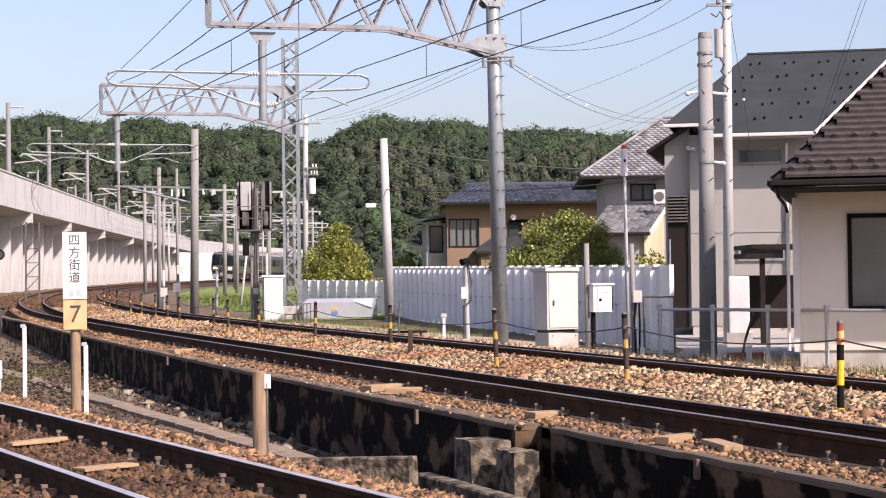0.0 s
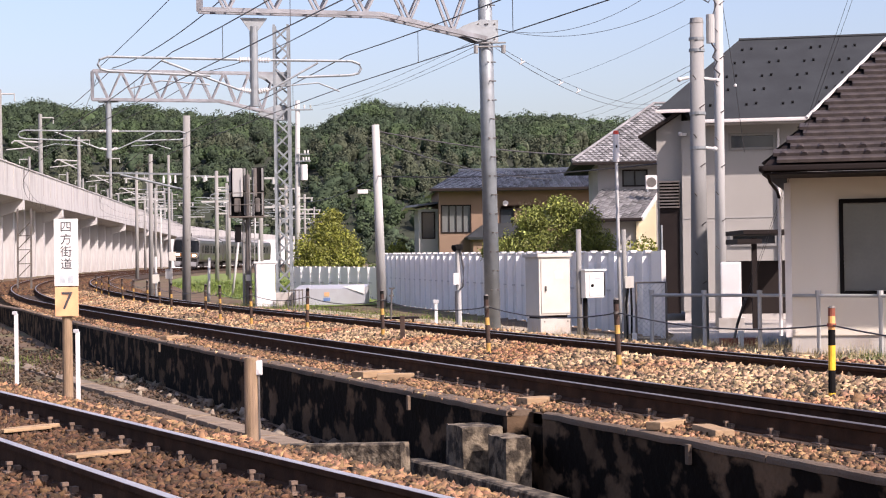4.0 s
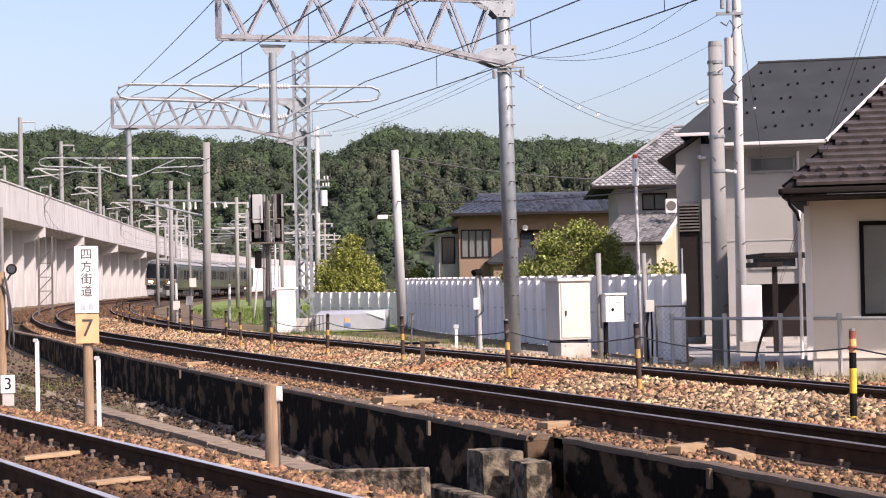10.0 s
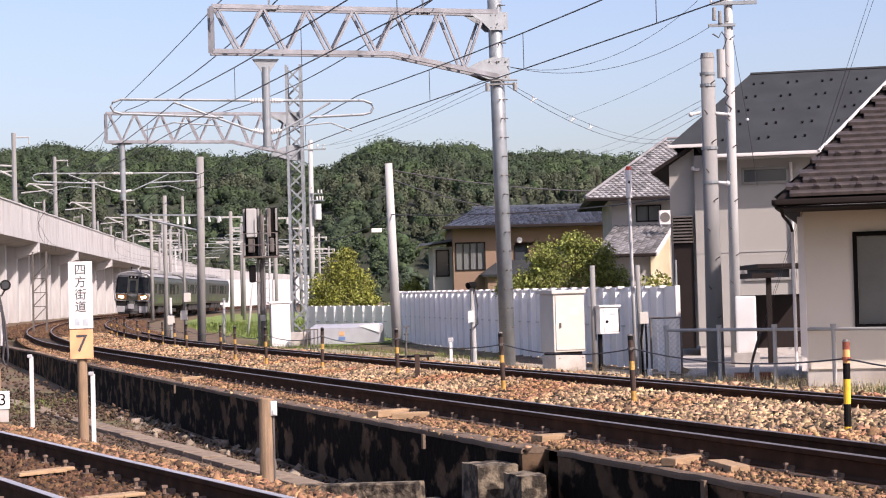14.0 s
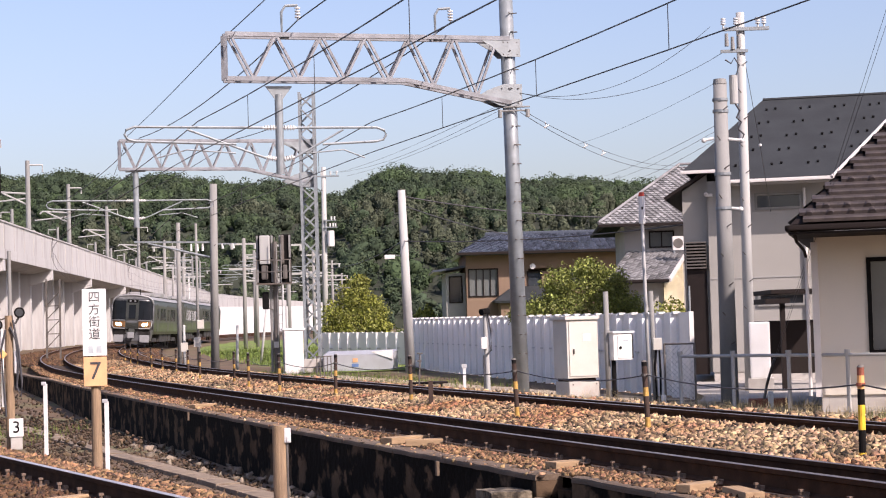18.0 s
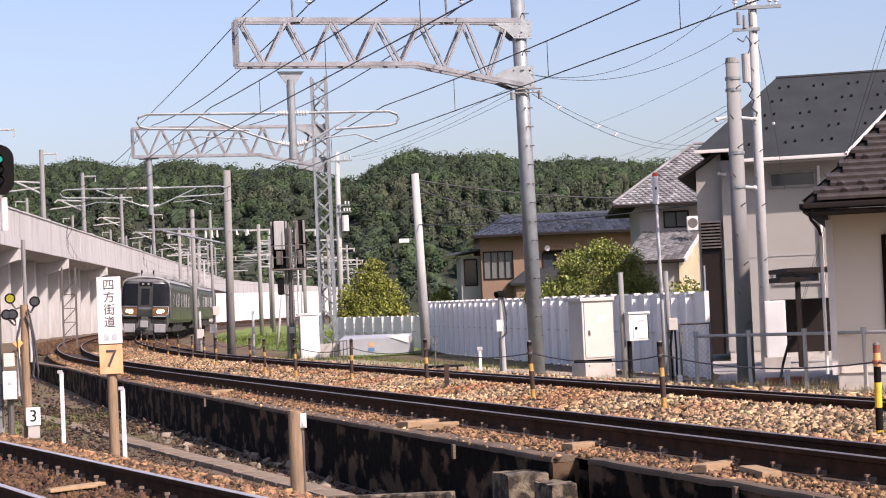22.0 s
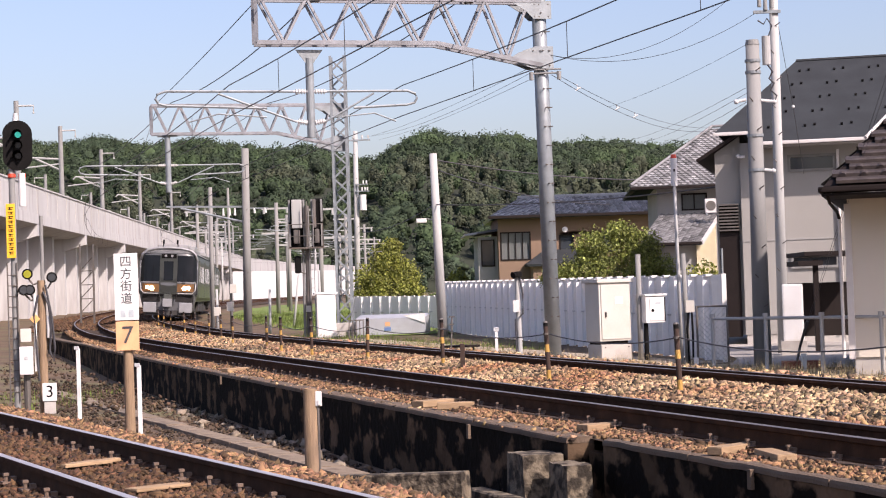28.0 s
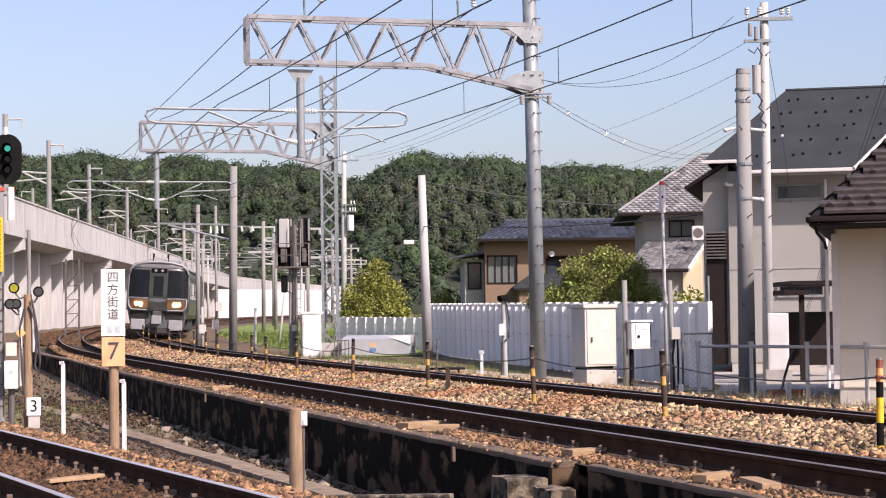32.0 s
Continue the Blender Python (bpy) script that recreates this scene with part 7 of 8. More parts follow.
pole_top((5.85, 38.0, 0), 0.95, 7.40, "steel cross-arm with white insulators on the slim pole")
pole_top((-6.57, 90.0, 0), 1.3, 8.95, "steel cross-arm with insulators on the far pole", False)
t = thing("transformer", Matrix.Translation((-6.27, 89.8, 5.55)), "grey pole transformer with white insulators", "transformer")
bm = B()
rod(bm, (0, 0, 0), (0, 0, 0.75), 0.17, seg=16)
part("can", bm, WHITE, t)
bm = B()
box(bm, (-0.05, 0, 0.92), (0.75, 0.06, 0.06))
box(bm, (-0.05, 0, 1.25), (0.65, 0.06, 0.06))
rod(bm, (-0.25, 0.05, 0.7), (-0.25, 0.05, 1.3), 0.03, seg=6)
part("arm", bm, STEEL, t)
for x, z in ((-0.02, 0.95), (0.12, 0.95), (0.24, 0.95), (0.05, 1.28), (0.20, 1.28)):
    bm = B()
    rod(bm, (x, -0.05, z), (x, -0.05, z + 0.16), 0.04, seg=8)
    part("insulator", bm, INSUL, t)

# local wires
span("thin dark electric line between the poles", [(5.24, 38.0, 7.48), (1.32, 39.3, 6.41)], 0.0055, 0.55)
span("thin dark electric line between the poles", [(5.46, 38.0, 6.93), (1.32, 39.3, 6.41)], 0.0055, 0.46)
span("thin dark electric line along the street", [(0.86, 39.4, 6.15), (-5.85, 90.0, 9.13)], 0.005, 0.15)
span("thin dark electric line along the street", [(0.97, 39.4, 5.95), (-5.40, 90.0, 8.95)], 0.005, 0.15)
span("thin dark electric line along the street", [(0.90, 39.4, 6.05), (-6.10, 90.0, 9.13)], 0.005, 0.30)
span("thin dark wire joining the service cables", [(4.51, 32.5, 5.61), (3.05, 47.4, 6.05)], 0.0035, 0.08)
span("twisted pair of service cables sloping to the houses", [(1.35, 39.4, 6.0), (8.3, 70, 7.2)], 0.007, 0.44)
span("twisted pair of service cables sloping to the houses", [(1.35, 39.4, 6.08), (8.3, 70, 7.3)], 0.006, 0.36)
span("thin dark telephone cable across the street", [(-1.93, 62, 5.9), (5.4, 66, 5.2)], 0.02, 0.15)
span("thin dark telephone cable across the street", [(-1.93, 62, 5.6), (5.0, 80, 5.0)], 0.02, 0.3)
span("thin dark telephone cable across the street", [(-6.5, 90, 4.5), (-1.93, 62, 4.4), (7.5, 44, 4.0)], 0.018, 0.25)
for z0, x1, z1 in ((4.87, 7.0, 10.9), (4.77, 7.9, 10.75), (4.62, 8.6, 10.5)):
    span("thin dark wire from the thick pole to the town", [(4.50, 32.5, z0), (x1, 120, z1)], 0.004, 0.45)
span("thin dark drop wire to the grey house", [(5.91, 38, 6.85), (6.58, 40.5, 5.25), (7.22, 43.3, 3.95)], 0.006, 0.0)

# street lamp over the town road
t = thing("street_lamp", Matrix.Translation((-1.88, 62, 0)), "small white street lamp on an arm of the leaning pole", "street lamp")
bm = B()
tube(bm, [(0.0, 0, 3.90), (-0.40, -0.05, 3.94)], 0.015)
part("arm", bm, POLE_GREY, t)
bm = B()
box(bm, (-0.50, -0.05, 3.88), (0.34, 0.16, 0.14), 0, 0.03)
part("head", bm, WHITE, t)

# brackets on the grey line pole, crossing to the drop tube
t = thing("line_bracket", Matrix.Translation((-9.55, 72.0, 0)), "grey tube bracket with white insulators on the line pole", "bracket")
b_, i_ = B(), B()
beam(b_, (0.05, 0, 5.04), (-3.10, 0, 5.14), 0.06, 0.07)
part("beam", b_, STEEL, t)
rod(i_, (-0.12, 0, 4.45), (-2.55, 0, 5.06), 0.045, seg=8)
part("strut", i_, STEEL, t)
for x in (0.30, 0.72):
    bm = B()
    rod(bm, (x, 0, 4.98), (x + 0.03, 0, 4.78), 0.035, 0.05, seg=8)
    part("insulator", bm, INSUL, t)
bm = B()
beam(bm, (-0.1, 0, 4.98), (0.85, 0, 4.96), 0.05, 0.05)
part("short_arm", bm, STEEL, t)
for x in (-0.45, -0.65, -0.9):
    bm = B()
    rod(bm, (x, 0, 5.0), (x, 0, 4.72), 0.03, 0.05, seg=8)
    part("insulator", bm, INSUL, t)

# further line poles along the curve
for k, (x, y, h, m) in enumerate(((-11.9, 78, 6.2, POLE_OLD), (-10.3, 110, 7.0, POLE_OLD), (-15.0, 128, 8.0, POLE_OLD), (-12.0, 150, 8.0, POLE_OLD), (-24.0, 150, 9.0, POLE_OLD), (-19.0, 170, 9.0, POLE_OLD), (-28.5, 190, 9.5, POLE_OLD), (-14.0, 200, 9.0, POLE_OLD), (-30, 225, 9.5, POLE_OLD), (-20, 240, 9.5, POLE_OLD), (-20.5, 205, 9.0, POLE_OLD), (-26, 258, 9.5, POLE_OLD), (-33, 212, 9.5, POLE_OLD), (-17, 262, 9.5, POLE_OLD), (-36.5, 248, 9.5, POLE_CONC), (-29, 300, 10.0, POLE_CONC), (-23, 330, 10.0, POLE_CONC), (-15.5, 140, 7.5, POLE_OLD))):
    t = plain_pole("line_pole", (x, y, 0), (x + 0.05, y, h), 0.15 if y > 85 else 0.10, 0.12 if y > 85 else 0.085, m, "grey concrete overhead line pole beside the curve", 0)
    if y > 85:
        b_ = B()
        bracket(b_, t, (0, 0, 0), Vector((-1 if k % 2 else 1, -0.1, 0)) * 2.8, h - 1.3)
        part("bracket", b_, STEEL, t)
        bm = B()
        box(bm, (0, 0, h - 0.4), (1.9, 0.12, 0.12))
        box(bm, (0.6, 0, h - 2.1), (3.2, 0.12, 0.12))
        rod(bm, (-0.8, 0, h - 0.4), (-0.8, 0, h - 0.75), 0.09, seg=8)
        rod(bm, (0.8, 0, h - 0.4), (0.8, 0, h - 0.75), 0.09, seg=8)
        part("crossarm", bm, POLE_CONC, t)

for x, y, h, lean in ((-10.75, 75.5, 6.0, 0.0), (-9.2, 84, 2.6, 0.35), (-8.1, 80, 2.4, 0.0), (-7.0, 74, 2.5, 0.0), (-8.6, 70.5, 1.8, 0.05), (-12.5, 82, 2.2, 0.0), (-11.4, 76, 1.9, 0.0)):
    plain_pole("cable_stake", (x, y, 0), (x + lean, y, h), 0.06, 0.05, POLE_OLD if h > 3 else POLE_CONC, "slim concrete stake carrying trackside cables", 0)
for x, y, z in ((-11.2, 74.8, 1.0), (-10.6, 75.3, 1.9), (-10.2, 71.5, 1.2)):
    t = thing("trackside_box", Matrix.Translation((x, y, z)), "small cream trackside box on a stake", "junction box", "trackside boxes")
    bm = B()
    box(bm, (0, -0.12, 0), (0.26, 0.16, 0.36), 0, 0.015)
    part("case", bm, CREAM, t)

# ---- greenery ----
strip("grass_field", [9.2, 11, 13, 18, 26], [0.0, 0.05, 0.06, 0.06, 0.04], 62, 190, 4.0, GRASSLAND, "bright green grass field inside the curve", wobble=0.05)
strip("verge", [6.35, 7.0, 7.8, 8.7], [0.13, 0.05, 0.04, 0.03], 22, 60, 1.5, VERGE, "pale dusty gravel verge with straw beside the far track", wobble=0.03)
BLADE_V = [(-0.035, 0, 0), (0.035, 0, 0), (0.05, 0.03, 0.6), (0.12, 0.05, 1.0)]
BLADE_F = [(0, 1, 2), (0, 2, 3)]


def grass(name, n, region, size, m, label, seed):
    r = np.random.default_rng(seed)
    c = [region(r) for _ in range(n)]
    return scatter(name, c, size * r.uniform(0.5, 1.4, n), m, BLADE_V, BLADE_F, 1, 0.05, label=label, category="grass", seed=seed, upright=True)


grass("grass", 9000, lambda r: on_line(r.uniform(66, 120), r.uniform(9.0, 18), 0.0), 0.42, GRASS, "long green grass on the bank beside the curve", 31)
grass("grass", 5000, lambda r: on_line(r.uniform(42, 68), r.uniform(6.6, 9.5), -0.02), 0.22, GRASS, "short green grass along the panel fence", 32)
grass("dry_grass", 9000, lambda r: on_line(r.uniform(20, 48), r.uniform(5.9, 7.6), 0.02), 0.17, DRYGRASS, "dry straw-coloured grass on the track shoulder", 33)
grass("grass", 2500, lambda r: Vector((r.uniform(5.6, 8.5), r.uniform(24.5, 27.2), 0)), 0.17, GRASS, "green weeds under the guard rail", 34)
grass("dry_grass", 4500, lambda r: Vector((r.uniform(3.2, 6.6), r.uniform(26.5, 32.2), 0)), 0.17, DRYGRASS, "dry grass round the pole and anchor", 35)
grass("grass", 900, lambda r: Vector((-8 + r.uniform(-1.6, 1.0), r.uniform(28, 36), -0.2)), 0.14, GRASS, "sparse weeds in the ditch", 36)


def bush(p, rad, n, leaf, m, label, seed):
    r = np.random.default_rng(seed)
    t = thing("bush", Matrix.Translation(p), label, "bush", "bushes")
    bm = B()
    for k in range(6):
        a = k * 1.05
        rod(bm, (0, 0, -0.1), (math.cos(a) * rad[0] * 0.5, math.sin(a) * rad[1] * 0.5, rad[2] * 1.1), 0.03, 0.01, 6)
    part("stems", bm, BARK, t)
    d = r.normal(size=(n, 3))
    d /= np.linalg.norm(d, axis=1)[:, None]
    c = d * (r.uniform(0.6, 1.05, n)[:, None]) * np.array(rad) * (1 + 0.12 * np.sin(d[:, :1] * 9 + d[:, 2:] * 7)) + np.array((0, 0, rad[2] * 1.05))
    scatter("foliage", c, leaf * r.uniform(0.6, 1.4, n), m, LEAF_V, LEAF_F, 1, 0.15, parent=t, seed=seed)


bush((-1.9, 95, 0.6), (0.75, 0.7, 0.95), 2500, 0.13, LEAF_Y, "clipped round yellow-green bush", 41)
bush((-1.2, 92, 0), (0.9, 0.7, 0.65), 1800, 0.13, LEAF_Y, "low yellow-green bush behind the fence", 42)
bush((0.2, 85, 0), (1.6, 0.7, 0.75), 2500, 0.12, LEAF_G, "dark green hedge behind the fence", 43)
bush((-2.6, 82, 0), (0.6, 0.6, 0.75), 1500, 0.11, LEAF_G, "dark green shrub behind the fence", 44)
bush((6.2, 56, 0), (0.9, 0.6, 1.05), 2500, 0.09, LEAF_Y, "yellow-green shrub by the houses", 45)
bush((4.6, 53, 0), (0.7, 0.5, 0.85), 1800, 0.09, LEAF_G, "green shrub by the houses", 46)
bush((2.3, 56, 0), (0.8, 0.6, 0.8), 1800, 0.09, LEAF_Y, "yellow-green shrub behind the fence", 47)
# woods at the foot of the hill
r = np.random.default_rng(91)
cs, ss = [], []
for k in range(420):
    x, y = r.uniform(-70, 40), r.uniform(330, 460)
    if x < -44 - 0.062 * (y - 150) + 9 or (line_x(min(y, 330)) - 8 < x < line_x(min(y, 330)) + 14):
        continue
    R, H = r.uniform(1.5, 3.2), r.uniform(3, 7)
    for q in range(26):
        a = r.normal(size=3)
        a /= np.linalg.norm(a)
        cs.append((x + a[0] * R * 0.8, y + a[1] * R * 0.7, H * 0.5 + a[2] * H * 0.45))
        ss.append(R * r.uniform(0.15, 0.32))
scatter("far_trees", cs, np.array(ss), LEAF_HILL, ROCK_V, ROCK_F, 0.9, 0.25, label="dark green trees at the foot of the hill", category="woods", seed=9)
# distant white sound wall behind the curve
t = thing("sound_wall", Matrix(), "plain white wall beside the line, beyond the curve", "wall", "", "structure")
bm = B()
prism(bm, [(-0.1, 0), (0.1, 0), (0.1, 5.4), (-0.1, 5.4)], (-38, 268, 0), (-22, 300, 0))
part("wall_body", bm, WALL_WHITE, t)

# a pair of lattice posts before the viaduct
t = thing("lattice_post_pair", Matrix.Translation((-22.4, 100, 0)), "two slim dark steel posts braced by lattice bars", "posts")
for x in (0.0, 0.72):
    part("post", beam(B(), (x, 0, -0.2), (x + 0.04, 0, 4.7), 0.09, 0.09), STEEL_D, t)
for k in range(4):
    z = 1.0 + k * 0.75
    part("brace", beam(B(), (0.0, 0, z), (0.74, 0, z + 0.75), 0.05, 0.05), STEEL_D, t)
    part("cross_bar", beam(B(), (0.0, 0, z), (0.74, 0, z), 0.05, 0.05), STEEL_D, t)

stones("curve_ballast", -2.2, 6.4, bed_z, 84, 140, 9000, 0.075, "brown ballast stones round the far curve", 27, on_line, STONE_D)

# spacer clamps on the pair of service cables
for f in (0.10, 0.28, 0.38):
    p = Vector((1.35, 39.4, 6.04)).lerp(Vector((8.3, 70, 7.25)), f) - Vector((0, 0, 0.40 * 4 * f * (1 - f)))
    t = thing("cable_clamp", Matrix.Translation(p), "small white spacer clamp on the service cables", "clamp", "cable clamps")
    bm = B()
    rod(bm, (-0.06, 0, -0.04), (0.06, 0, 0.03), 0.018, seg=6)
    rod(bm, (0, 0, 0), (-0.03, 0, 0.09), 0.014, seg=6)
    part("body", bm, WHITE, t)

t = thing("wire_ball", Matrix.Translation((6.58, 40.5, 5.25)), "small white ball on the drop wire", "marker ball")
bm = B()
ball(bm, (0, 0, 0), 0.035, sub=2)
part("ball", bm, WHITE, t)


# ---- train ----
def track_b(y):
    p = on_line(y, b_off(y) + 0.566, 0.375)
    return p


CAR_L = 19.6


def train_car(front):
    t = thing("train_car", Matrix(), "grey steel commuter train car with lit headlamps" if front else "grey steel commuter train car with a leaf-green pattern", "train", "train")
    hw = 1.45
    prof = [(-hw + 0.10, 0.95), (-hw, 1.25), (-hw, 2.95), (-hw + 0.12, 3.30), (-0.95, 3.52), (-0.4, 3.62), (0.4, 3.62), (0.95, 3.52), (hw - 0.12, 3.30), (hw, 2.95), (hw, 1.25), (hw - 0.10, 0.95)]
    bm = B()
    prism(bm, prof, (0, 0.5 if front else 0, 0), (0, CAR_L, 0))
    bmesh.ops.recalc_face_normals(bm, faces=bm.faces)
    part("body", bm, TRAIN, t)
    bm = B()
    prism(bm, [(-hw + 0.05, 3.32), (-0.95, 3.56), (0, 3.67), (0.95, 3.56), (hw - 0.05, 3.32)], (0, 0.6 if front else 0.1, 0), (0, CAR_L - 0.1, 0))
    part("roof", bm, TRAIN_ROOF, t)
    for y, w, l, h in ((4.5, 1.6, 2.6, 0.22), (10.0, 1.8, 3.4, 0.30), (15.5, 1.6, 2.6, 0.22)):
        bm = B()
        box(bm, (0, y, 3.68 + h / 2 - 0.05), (w, l, h), 0, 0.06)
        part("roof_unit", bm, TRAIN_ROOF, t)
    for s in (-1, 1):
        for y in (3.0, 9.6, 16.2):
            bm = B()
            box(bm, (s * (hw - 0.01), y, 2.1), (0.05, 1.3, 1.9), 0, 0.01)
            d = part("door", bm, TRAIN, t)
            bm = B()
            for k in (-0.32, 0.32):
                box(bm, (s * (hw + 0.008), y + k, 2.35), (0.02, 0.45, 0.8), 0, 0.005)
            part("door_glass", bm, CAB_GLASS, d)
        for y in (5.4, 7.2, 12.0, 13.8):
            bm = B()
            box(bm, (s * (hw - 0.005), y, 2.35), (0.03, 1.5, 0.85), 0, 0.01)
            part("window", bm, CAB_GLASS, t)
        bm = B()
        box(bm, (s * (hw + 0.004), CAR_L / 2 + 0.3, 1.45), (0.006, CAR_L - 1.4, 0.62))
        part("leaf_band", bm, TRAIN_GREEN, t, "leaf-green pattern band")
    for y in (3.6, CAR_L - 3.2):
        bm = B()
        box(bm, (0, y, 0.55), (2.3, 2.6, 0.28), 0, 0.05)
        bg = part("bogie", bm, UNDER, t)
        for yy in (-1.05, 1.05):
            bm = B()
            rod(bm, (-0.62, y + yy, 0.43), (-0.50, y + yy, 0.43), 0.43, seg=20)
            rod(bm, (0.50, y + yy, 0.43), (0.62, y + yy, 0.43), 0.43, seg=20)
            rod(bm, (-0.6, y + yy, 0.43), (0.6, y + yy, 0.43), 0.08, seg=10)
            part("wheelset", bm, UNDER, bg)
    for y, l in ((7.2, 2.2), (10.0, 2.4), (12.6, 1.8)):
        bm = B()
        box(bm, (0, y, 0.68), (2.5, l, 0.55), 0, 0.04)
        part("underfloor_box", bm, UNDER, t)
    if not front:
        return t
    # cab front: a shell that leans back above the waist
    def fy(z):
        return 0.0 if z < 1.85 else (z - 1.85) * 0.20
    sect = []
    for z, w in ((0.50, 1.25), (0.95, 1.36), (1.25, 1.43), (1.85, 1.45), (2.95, 1.42), (3.28, 1.30), (3.50, 1.05), (3.62, 0.55)):
        sect.append((z, w))
    bm = B()
    ringsf = []
    for z, w in sect:
        row = []
        for k in range(9):
            u = -1 + k / 4
            x = w * math.sin(u * math.pi / 2 * 0.96) / math.sin(math.pi / 2 * 0.96)
            row.append(bm.verts.new((x, fy(z) + 0.62 * abs(u) ** 3.2 * 0.45, z)))
        row = [bm.verts.new((-w, 0.9, z))] + row + [bm.verts.new((w, 0.9, z))]
        ringsf.append(row)
    for a, b in zip(ringsf, ringsf[1:]):
        for k in range(len(a) - 1):
            bm.faces.new((a[k], a[k + 1], b[k + 1], b[k]))
    bm.faces.new(ringsf[-1])
    bmesh.ops.recalc_face_normals(bm, faces=bm.faces)
    part("cab_shell", bm, TRAIN_D, t, "dark grey cab shell", True)

    def face_panel(name, x0, x1, z0, z1, m, push=0.02, label="", parent=None):
        bm = B()
        n = 6
        g = []
        for i in range(n + 1):
            x = x0 + (x1 - x0) * i / n
            u = math.asin(max(-1, min(1, x / 1.45 * math.sin(math.pi / 2 * 0.96)))) / (math.pi / 2 * 0.96)
            c = 0.62 * abs(u) ** 3.2 * 0.45
            g.append([bm.verts.new((x, fy(z) + c - push, z)) for z in (z0, (z0 + z1) / 2, z1)])
        for a, b in zip(g, g[1:]):
            for k in range(2):
                bm.faces.new((a[k], b[k], b[k + 1], a[k + 1]))
        bmesh.ops.solidify(bm, geom=bm.faces, thickness=0.03)
        return part(name, bm, m, parent or t, label)

    face_panel("windscreen", -1.40, -0.44, 1.90, 3.24, CAB_GLASS, 0.02, "dark cab windscreen")
    face_panel("windscreen", 0.44, 1.40, 1.90, 3.24, CAB_GLASS, 0.02, "dark cab windscreen")
    dr = face_panel("end_door", -0.38, 0.38, 1.10, 3.08, TRAIN, 0.03, "grey gangway door")
    face_panel("door_glass", -0.24, 0.24, 2.0, 2.95, CAB_GLASS, 0.045, "", dr)
    face_panel("brow", -1.22, 1.22, 3.36, 3.52, SKIRT, 0.02, "grey roof brow")
    face_panel("waist_panel", -1.40, -0.40, 1.30, 1.94, TRAIN_D, 0.012, "dark grey waist panel")
    face_panel("waist_panel", 0.40, 1.40, 1.30, 1.94, TRAIN_D, 0.012, "dark grey waist panel")
    # pale rim round the face, and the posts beside the gangway door
    rim = []
    for x, z in ((-1.44, 1.30), (-1.46, 1.9), (-1.45, 2.5), (-1.43, 3.0), (-1.33, 3.32), (-1.08, 3.50), (-0.6, 3.60), (0, 3.63), (0.6, 3.60), (1.08, 3.50), (1.33, 3.32), (1.43, 3.0), (1.45, 2.5), (1.46, 1.9), (1.44, 1.30)):
        u = math.asin(max(-1, min(1, x / 1.47 * math.sin(math.pi / 2 * 0.96)))) / (math.pi / 2 * 0.96)
        rim.append((x, fy(z) + 0.62 * abs(u) ** 3.2 * 0.45 - 0.02, z))
    side = [i for i, p in enumerate(rim) if abs(p[0]) > 1.38]
    cut = [i for i in side if i < len(rim) // 2][-1]
    part("face_rim", tube(B(), rim[cut:len(rim) - cut], 0.06, 8), SKIRT, t, "pale silver rim over the cab front", True)
    part("side_rim", tube(B(), rim[:cut + 1], 0.05, 8), TRAIN_D, t, "", True)
    part("side_rim", tube(B(), rim[len(rim) - cut - 1:], 0.05, 8), TRAIN_D, t, "", True)
    for s in (-1, 1):
        face_panel("lower_panel", s * 0.86 - 0.44, s * 0.86 + 0.44, 0.92, 1.26, UNDER, 0.02, "dark panel under the waist")
        face_panel("wiper", s * 0.78 - 0.012, s * 0.78 + 0.012, 1.98, 2.75, BLACK, 0.04)
        face_panel("screen_sill", s * 0.92 - 0.46, s * 0.92 + 0.46, 1.86, 1.93, SKIRT, 0.03, "pale sill under the windscreen")
    for s in (-1, 1):
        face_panel("door_post", s * 0.41 - 0.03, s * 0.41 + 0.03, 1.10, 3.30, TRAIN, 0.05, "grey post beside the gangway door")
        bm = B()
        tube(bm, [(s * 1.40, 0.10, 1.86), (s * 1.36, -0.04, 1.50), (s * 1.22, -0.05, 1.34), (s * 0.5, -0.07, 1.33)], 0.028, 8)
        part("lamp_rim", bm, SKIRT, t, "pale curved rim under the headlamps")
    for x in (-0.16, 0.16):
        bm = B()
        rod(bm, (x, 0.19, 3.22), (x, 0.27, 3.22), 0.065, seg=14)
        part("upper_lamp", bm, SKIRT, t, "small upper lamp")
    face_panel("destination_display", -0.38, 0.38, 3.10, 3.32, BLACK, 0.03)
    for s in (-1, 1):
        face_panel("lamp_bezel", s * 0.88 - 0.42, s * 0.88 + 0.42, 1.42, 1.82, BEZEL, 0.022, "orange lamp surround")
        bm = B()
        rod(bm, (s * 0.82, -0.06, 1.60), (s * 0.82, 0.02, 1.60), 0.115, seg=18)
        rod(bm, (s * 1.02, -0.02, 1.63), (s * 1.02, 0.08, 1.63), 0.10, seg=18)
        part("headlamp", bm, LAMP_ON, t, "lit warm white headlamp")
        bm = B()
        box(bm, (s * 0.90, -0.04, 0.64), (0.66, 0.12, 0.50), 0, 0.04)
        part("skirt_plate", bm, SKIRT, t, "pale steel skirt plate")
        bm = B()
        tube(bm, [(s * 0.42, -0.10, 1.32), (s * 0.42, -0.22, 1.15), (s * 0.40, -0.16, 0.95)], 0.03, 6)
        part("brake_hose", bm, BLACK, t)
    bm = B()
    box(bm, (0, -0.02, 1.26), (2.5, 0.10, 0.10), 0, 0.02)
    part("bumper_bar", bm, BLACK, t)
    bm = B()
    box(bm, (0, -0.25, 0.88), (0.34, 0.5, 0.30), 0, 0.03)
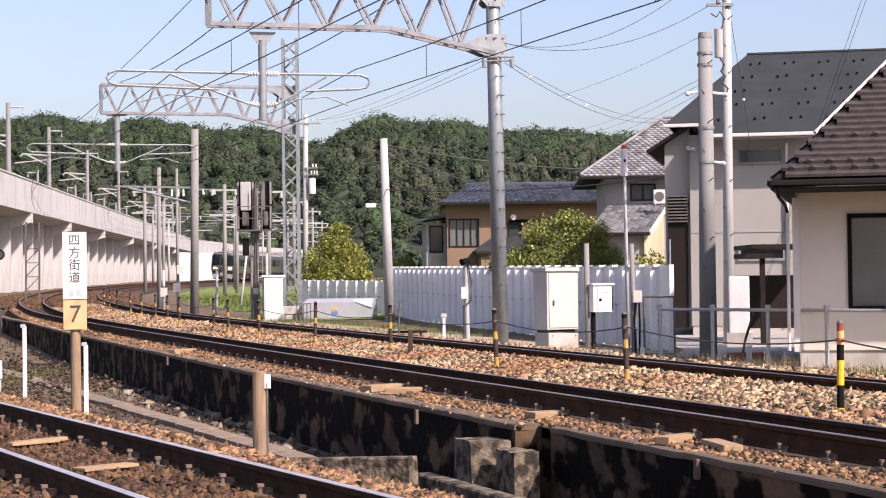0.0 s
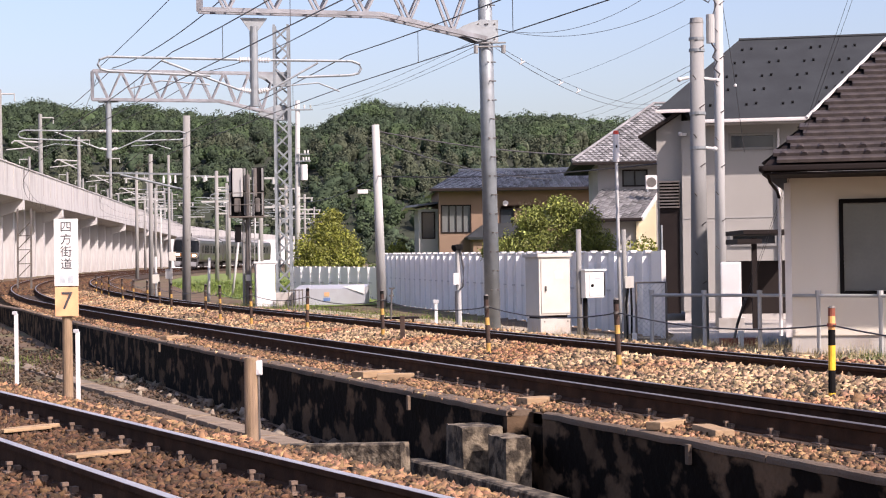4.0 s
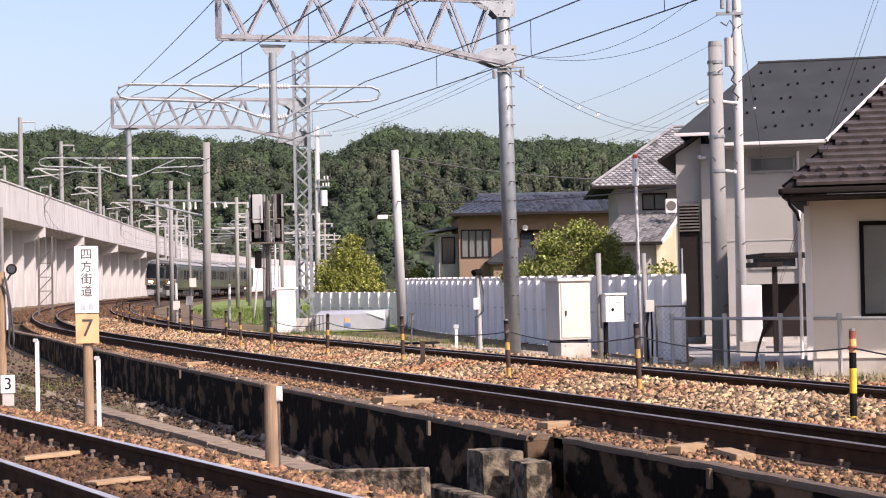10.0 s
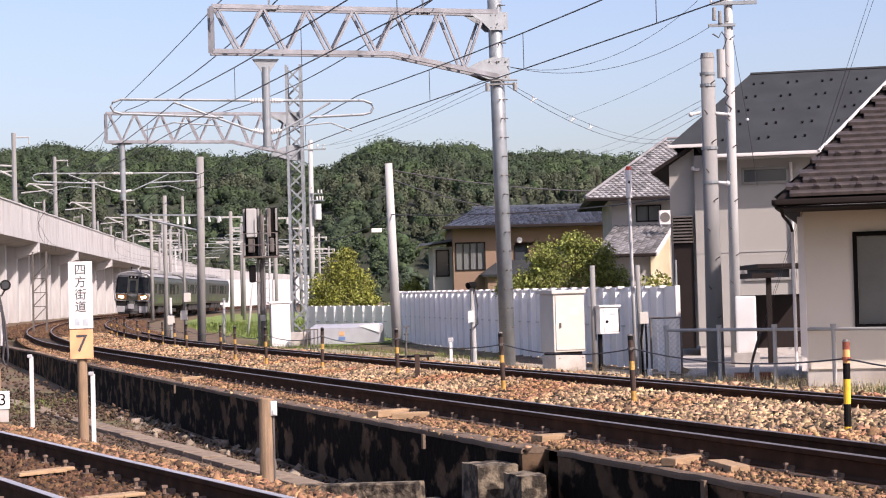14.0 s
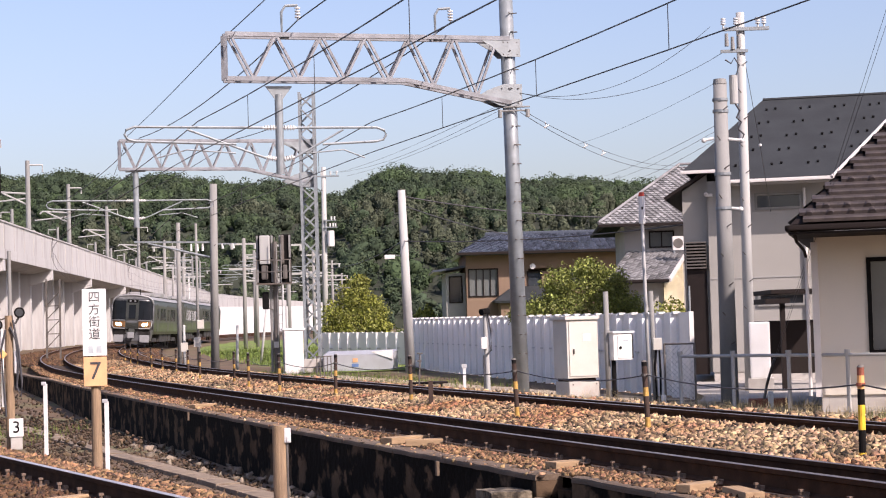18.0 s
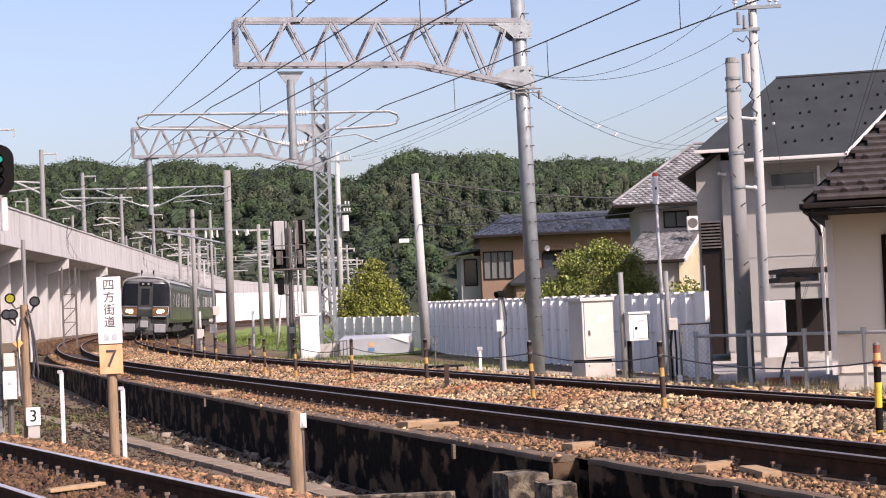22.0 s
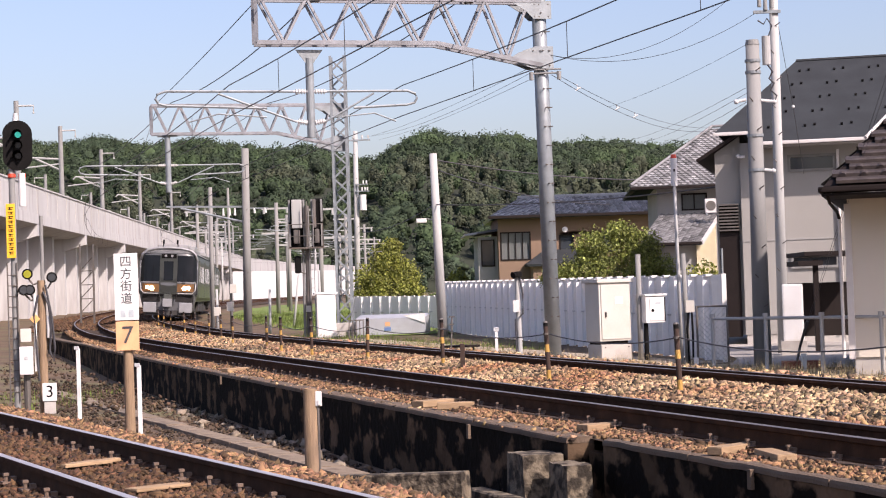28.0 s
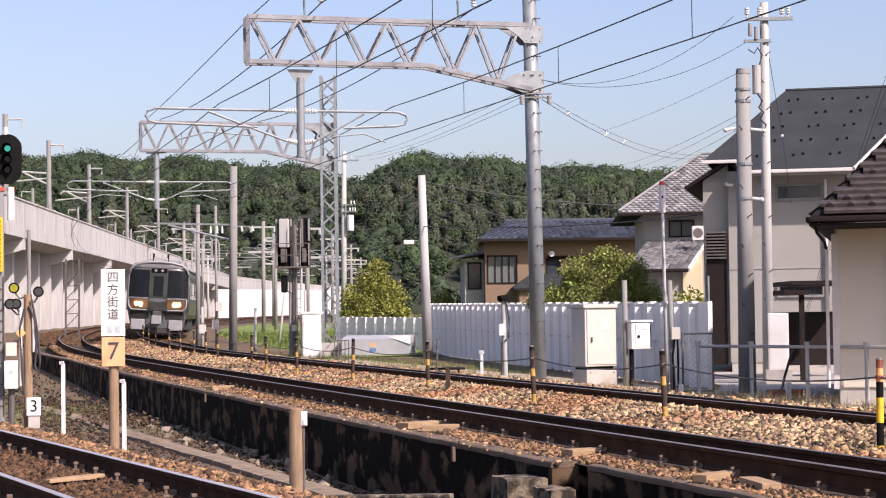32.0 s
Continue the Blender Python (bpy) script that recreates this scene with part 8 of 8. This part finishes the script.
    box(bm, (0, -0.45, 0.88), (0.46, 0.16, 0.40), 0, 0.03)
    part("coupler", bm, SKIRT, t, "pale steel coupler")
    bm = B()
    box(bm, (0, -0.05, 1.12), (0.42, 0.2, 0.34), 0, 0.03)
    part("jumper_box", bm, TRAIN, t)
    bm = B()
    box(bm, (0, 0.05, 0.42), (2.3, 0.06, 0.34), 0, 0.02)
    part("pilot_plate", bm, UNDER, t)
    for x in (-0.35, 0.35):
        bm = B()
        rod(bm, (x, 1.3, 3.6), (x, 1.3, 4.05), 0.05, seg=8)
        part("antenna", bm, BLACK, t)
    bm = B()
    box(bm, (0.0, 1.5, 3.75), (0.7, 0.7, 0.22), 0, 0.06)
    part("roof_hood", bm, TRAIN_ROOF, t)
    return t


car_a = train_car(True)
car_b = train_car(False)
car_c = copy_thing(car_b, Matrix())
for car in (car_a, car_b, car_c):
    car.scale = (0.99, 1.0, 1.01)


# ---- what moves ----
TRAIN_AT = [(0, 231), (3, 214), (7, 190), (9, 178), (11.5, 163), (14, 150.5), (17, 133.5), (21, 113.5), (23, 105), (25.5, 98), (28, 92.5), (32, 88)]


def front_y(t):
    xs, ys = [a for a, _ in TRAIN_AT], [b for _, b in TRAIN_AT]
    k = max(i for i in range(len(xs) - 1) if xs[i] <= t) if t > 0 else 0
    k = min(k, len(xs) - 2)

    def tang(i):
        if i == 0:
            return (ys[1] - ys[0]) / (xs[1] - xs[0])
        if i == len(xs) - 1:
            return (ys[-1] - ys[-2]) / (xs[-1] - xs[-2])
        return (ys[i + 1] - ys[i - 1]) / (xs[i + 1] - xs[i - 1])
    h = xs[k + 1] - xs[k]
    s = (t - xs[k]) / h
    return (2 * s ** 3 - 3 * s ** 2 + 1) * ys[k] + (s ** 3 - 2 * s ** 2 + s) * h * tang(k) + (-2 * s ** 3 + 3 * s ** 2) * ys[k + 1] + (s ** 3 - s ** 2) * h * tang(k + 1)


def car_pose(y, y_front):
    """A car whose front end is at the way y ahead, on its two bogies; the track's far part eases to the right."""
    ease = min(1.0, max(0.0, (190 - y_front) / 50))
    a, b = (track_b(y + s) + Vector((min(0.080 * (y + s - y_front), 1.75) * ease, 0, 0)) for s in (3.6, CAR_L - 3.2))
    d = (b - a).normalized()
    p = a - d * 3.6
    return Matrix.Translation(p) @ Matrix.Rotation(math.atan2(-d.x, d.y), 4, 'Z') @ Matrix.Rotation(radians(3.2), 4, 'Y')


def motions():
    for car, back in ((car_a, 0.0), (car_b, CAR_L + 0.5), (car_c, 2 * CAR_L + 1.0)):
        walk(car, [(t, car_pose(front_y(t) + back, front_y(t))) for t in range(0, 33)])


motions()
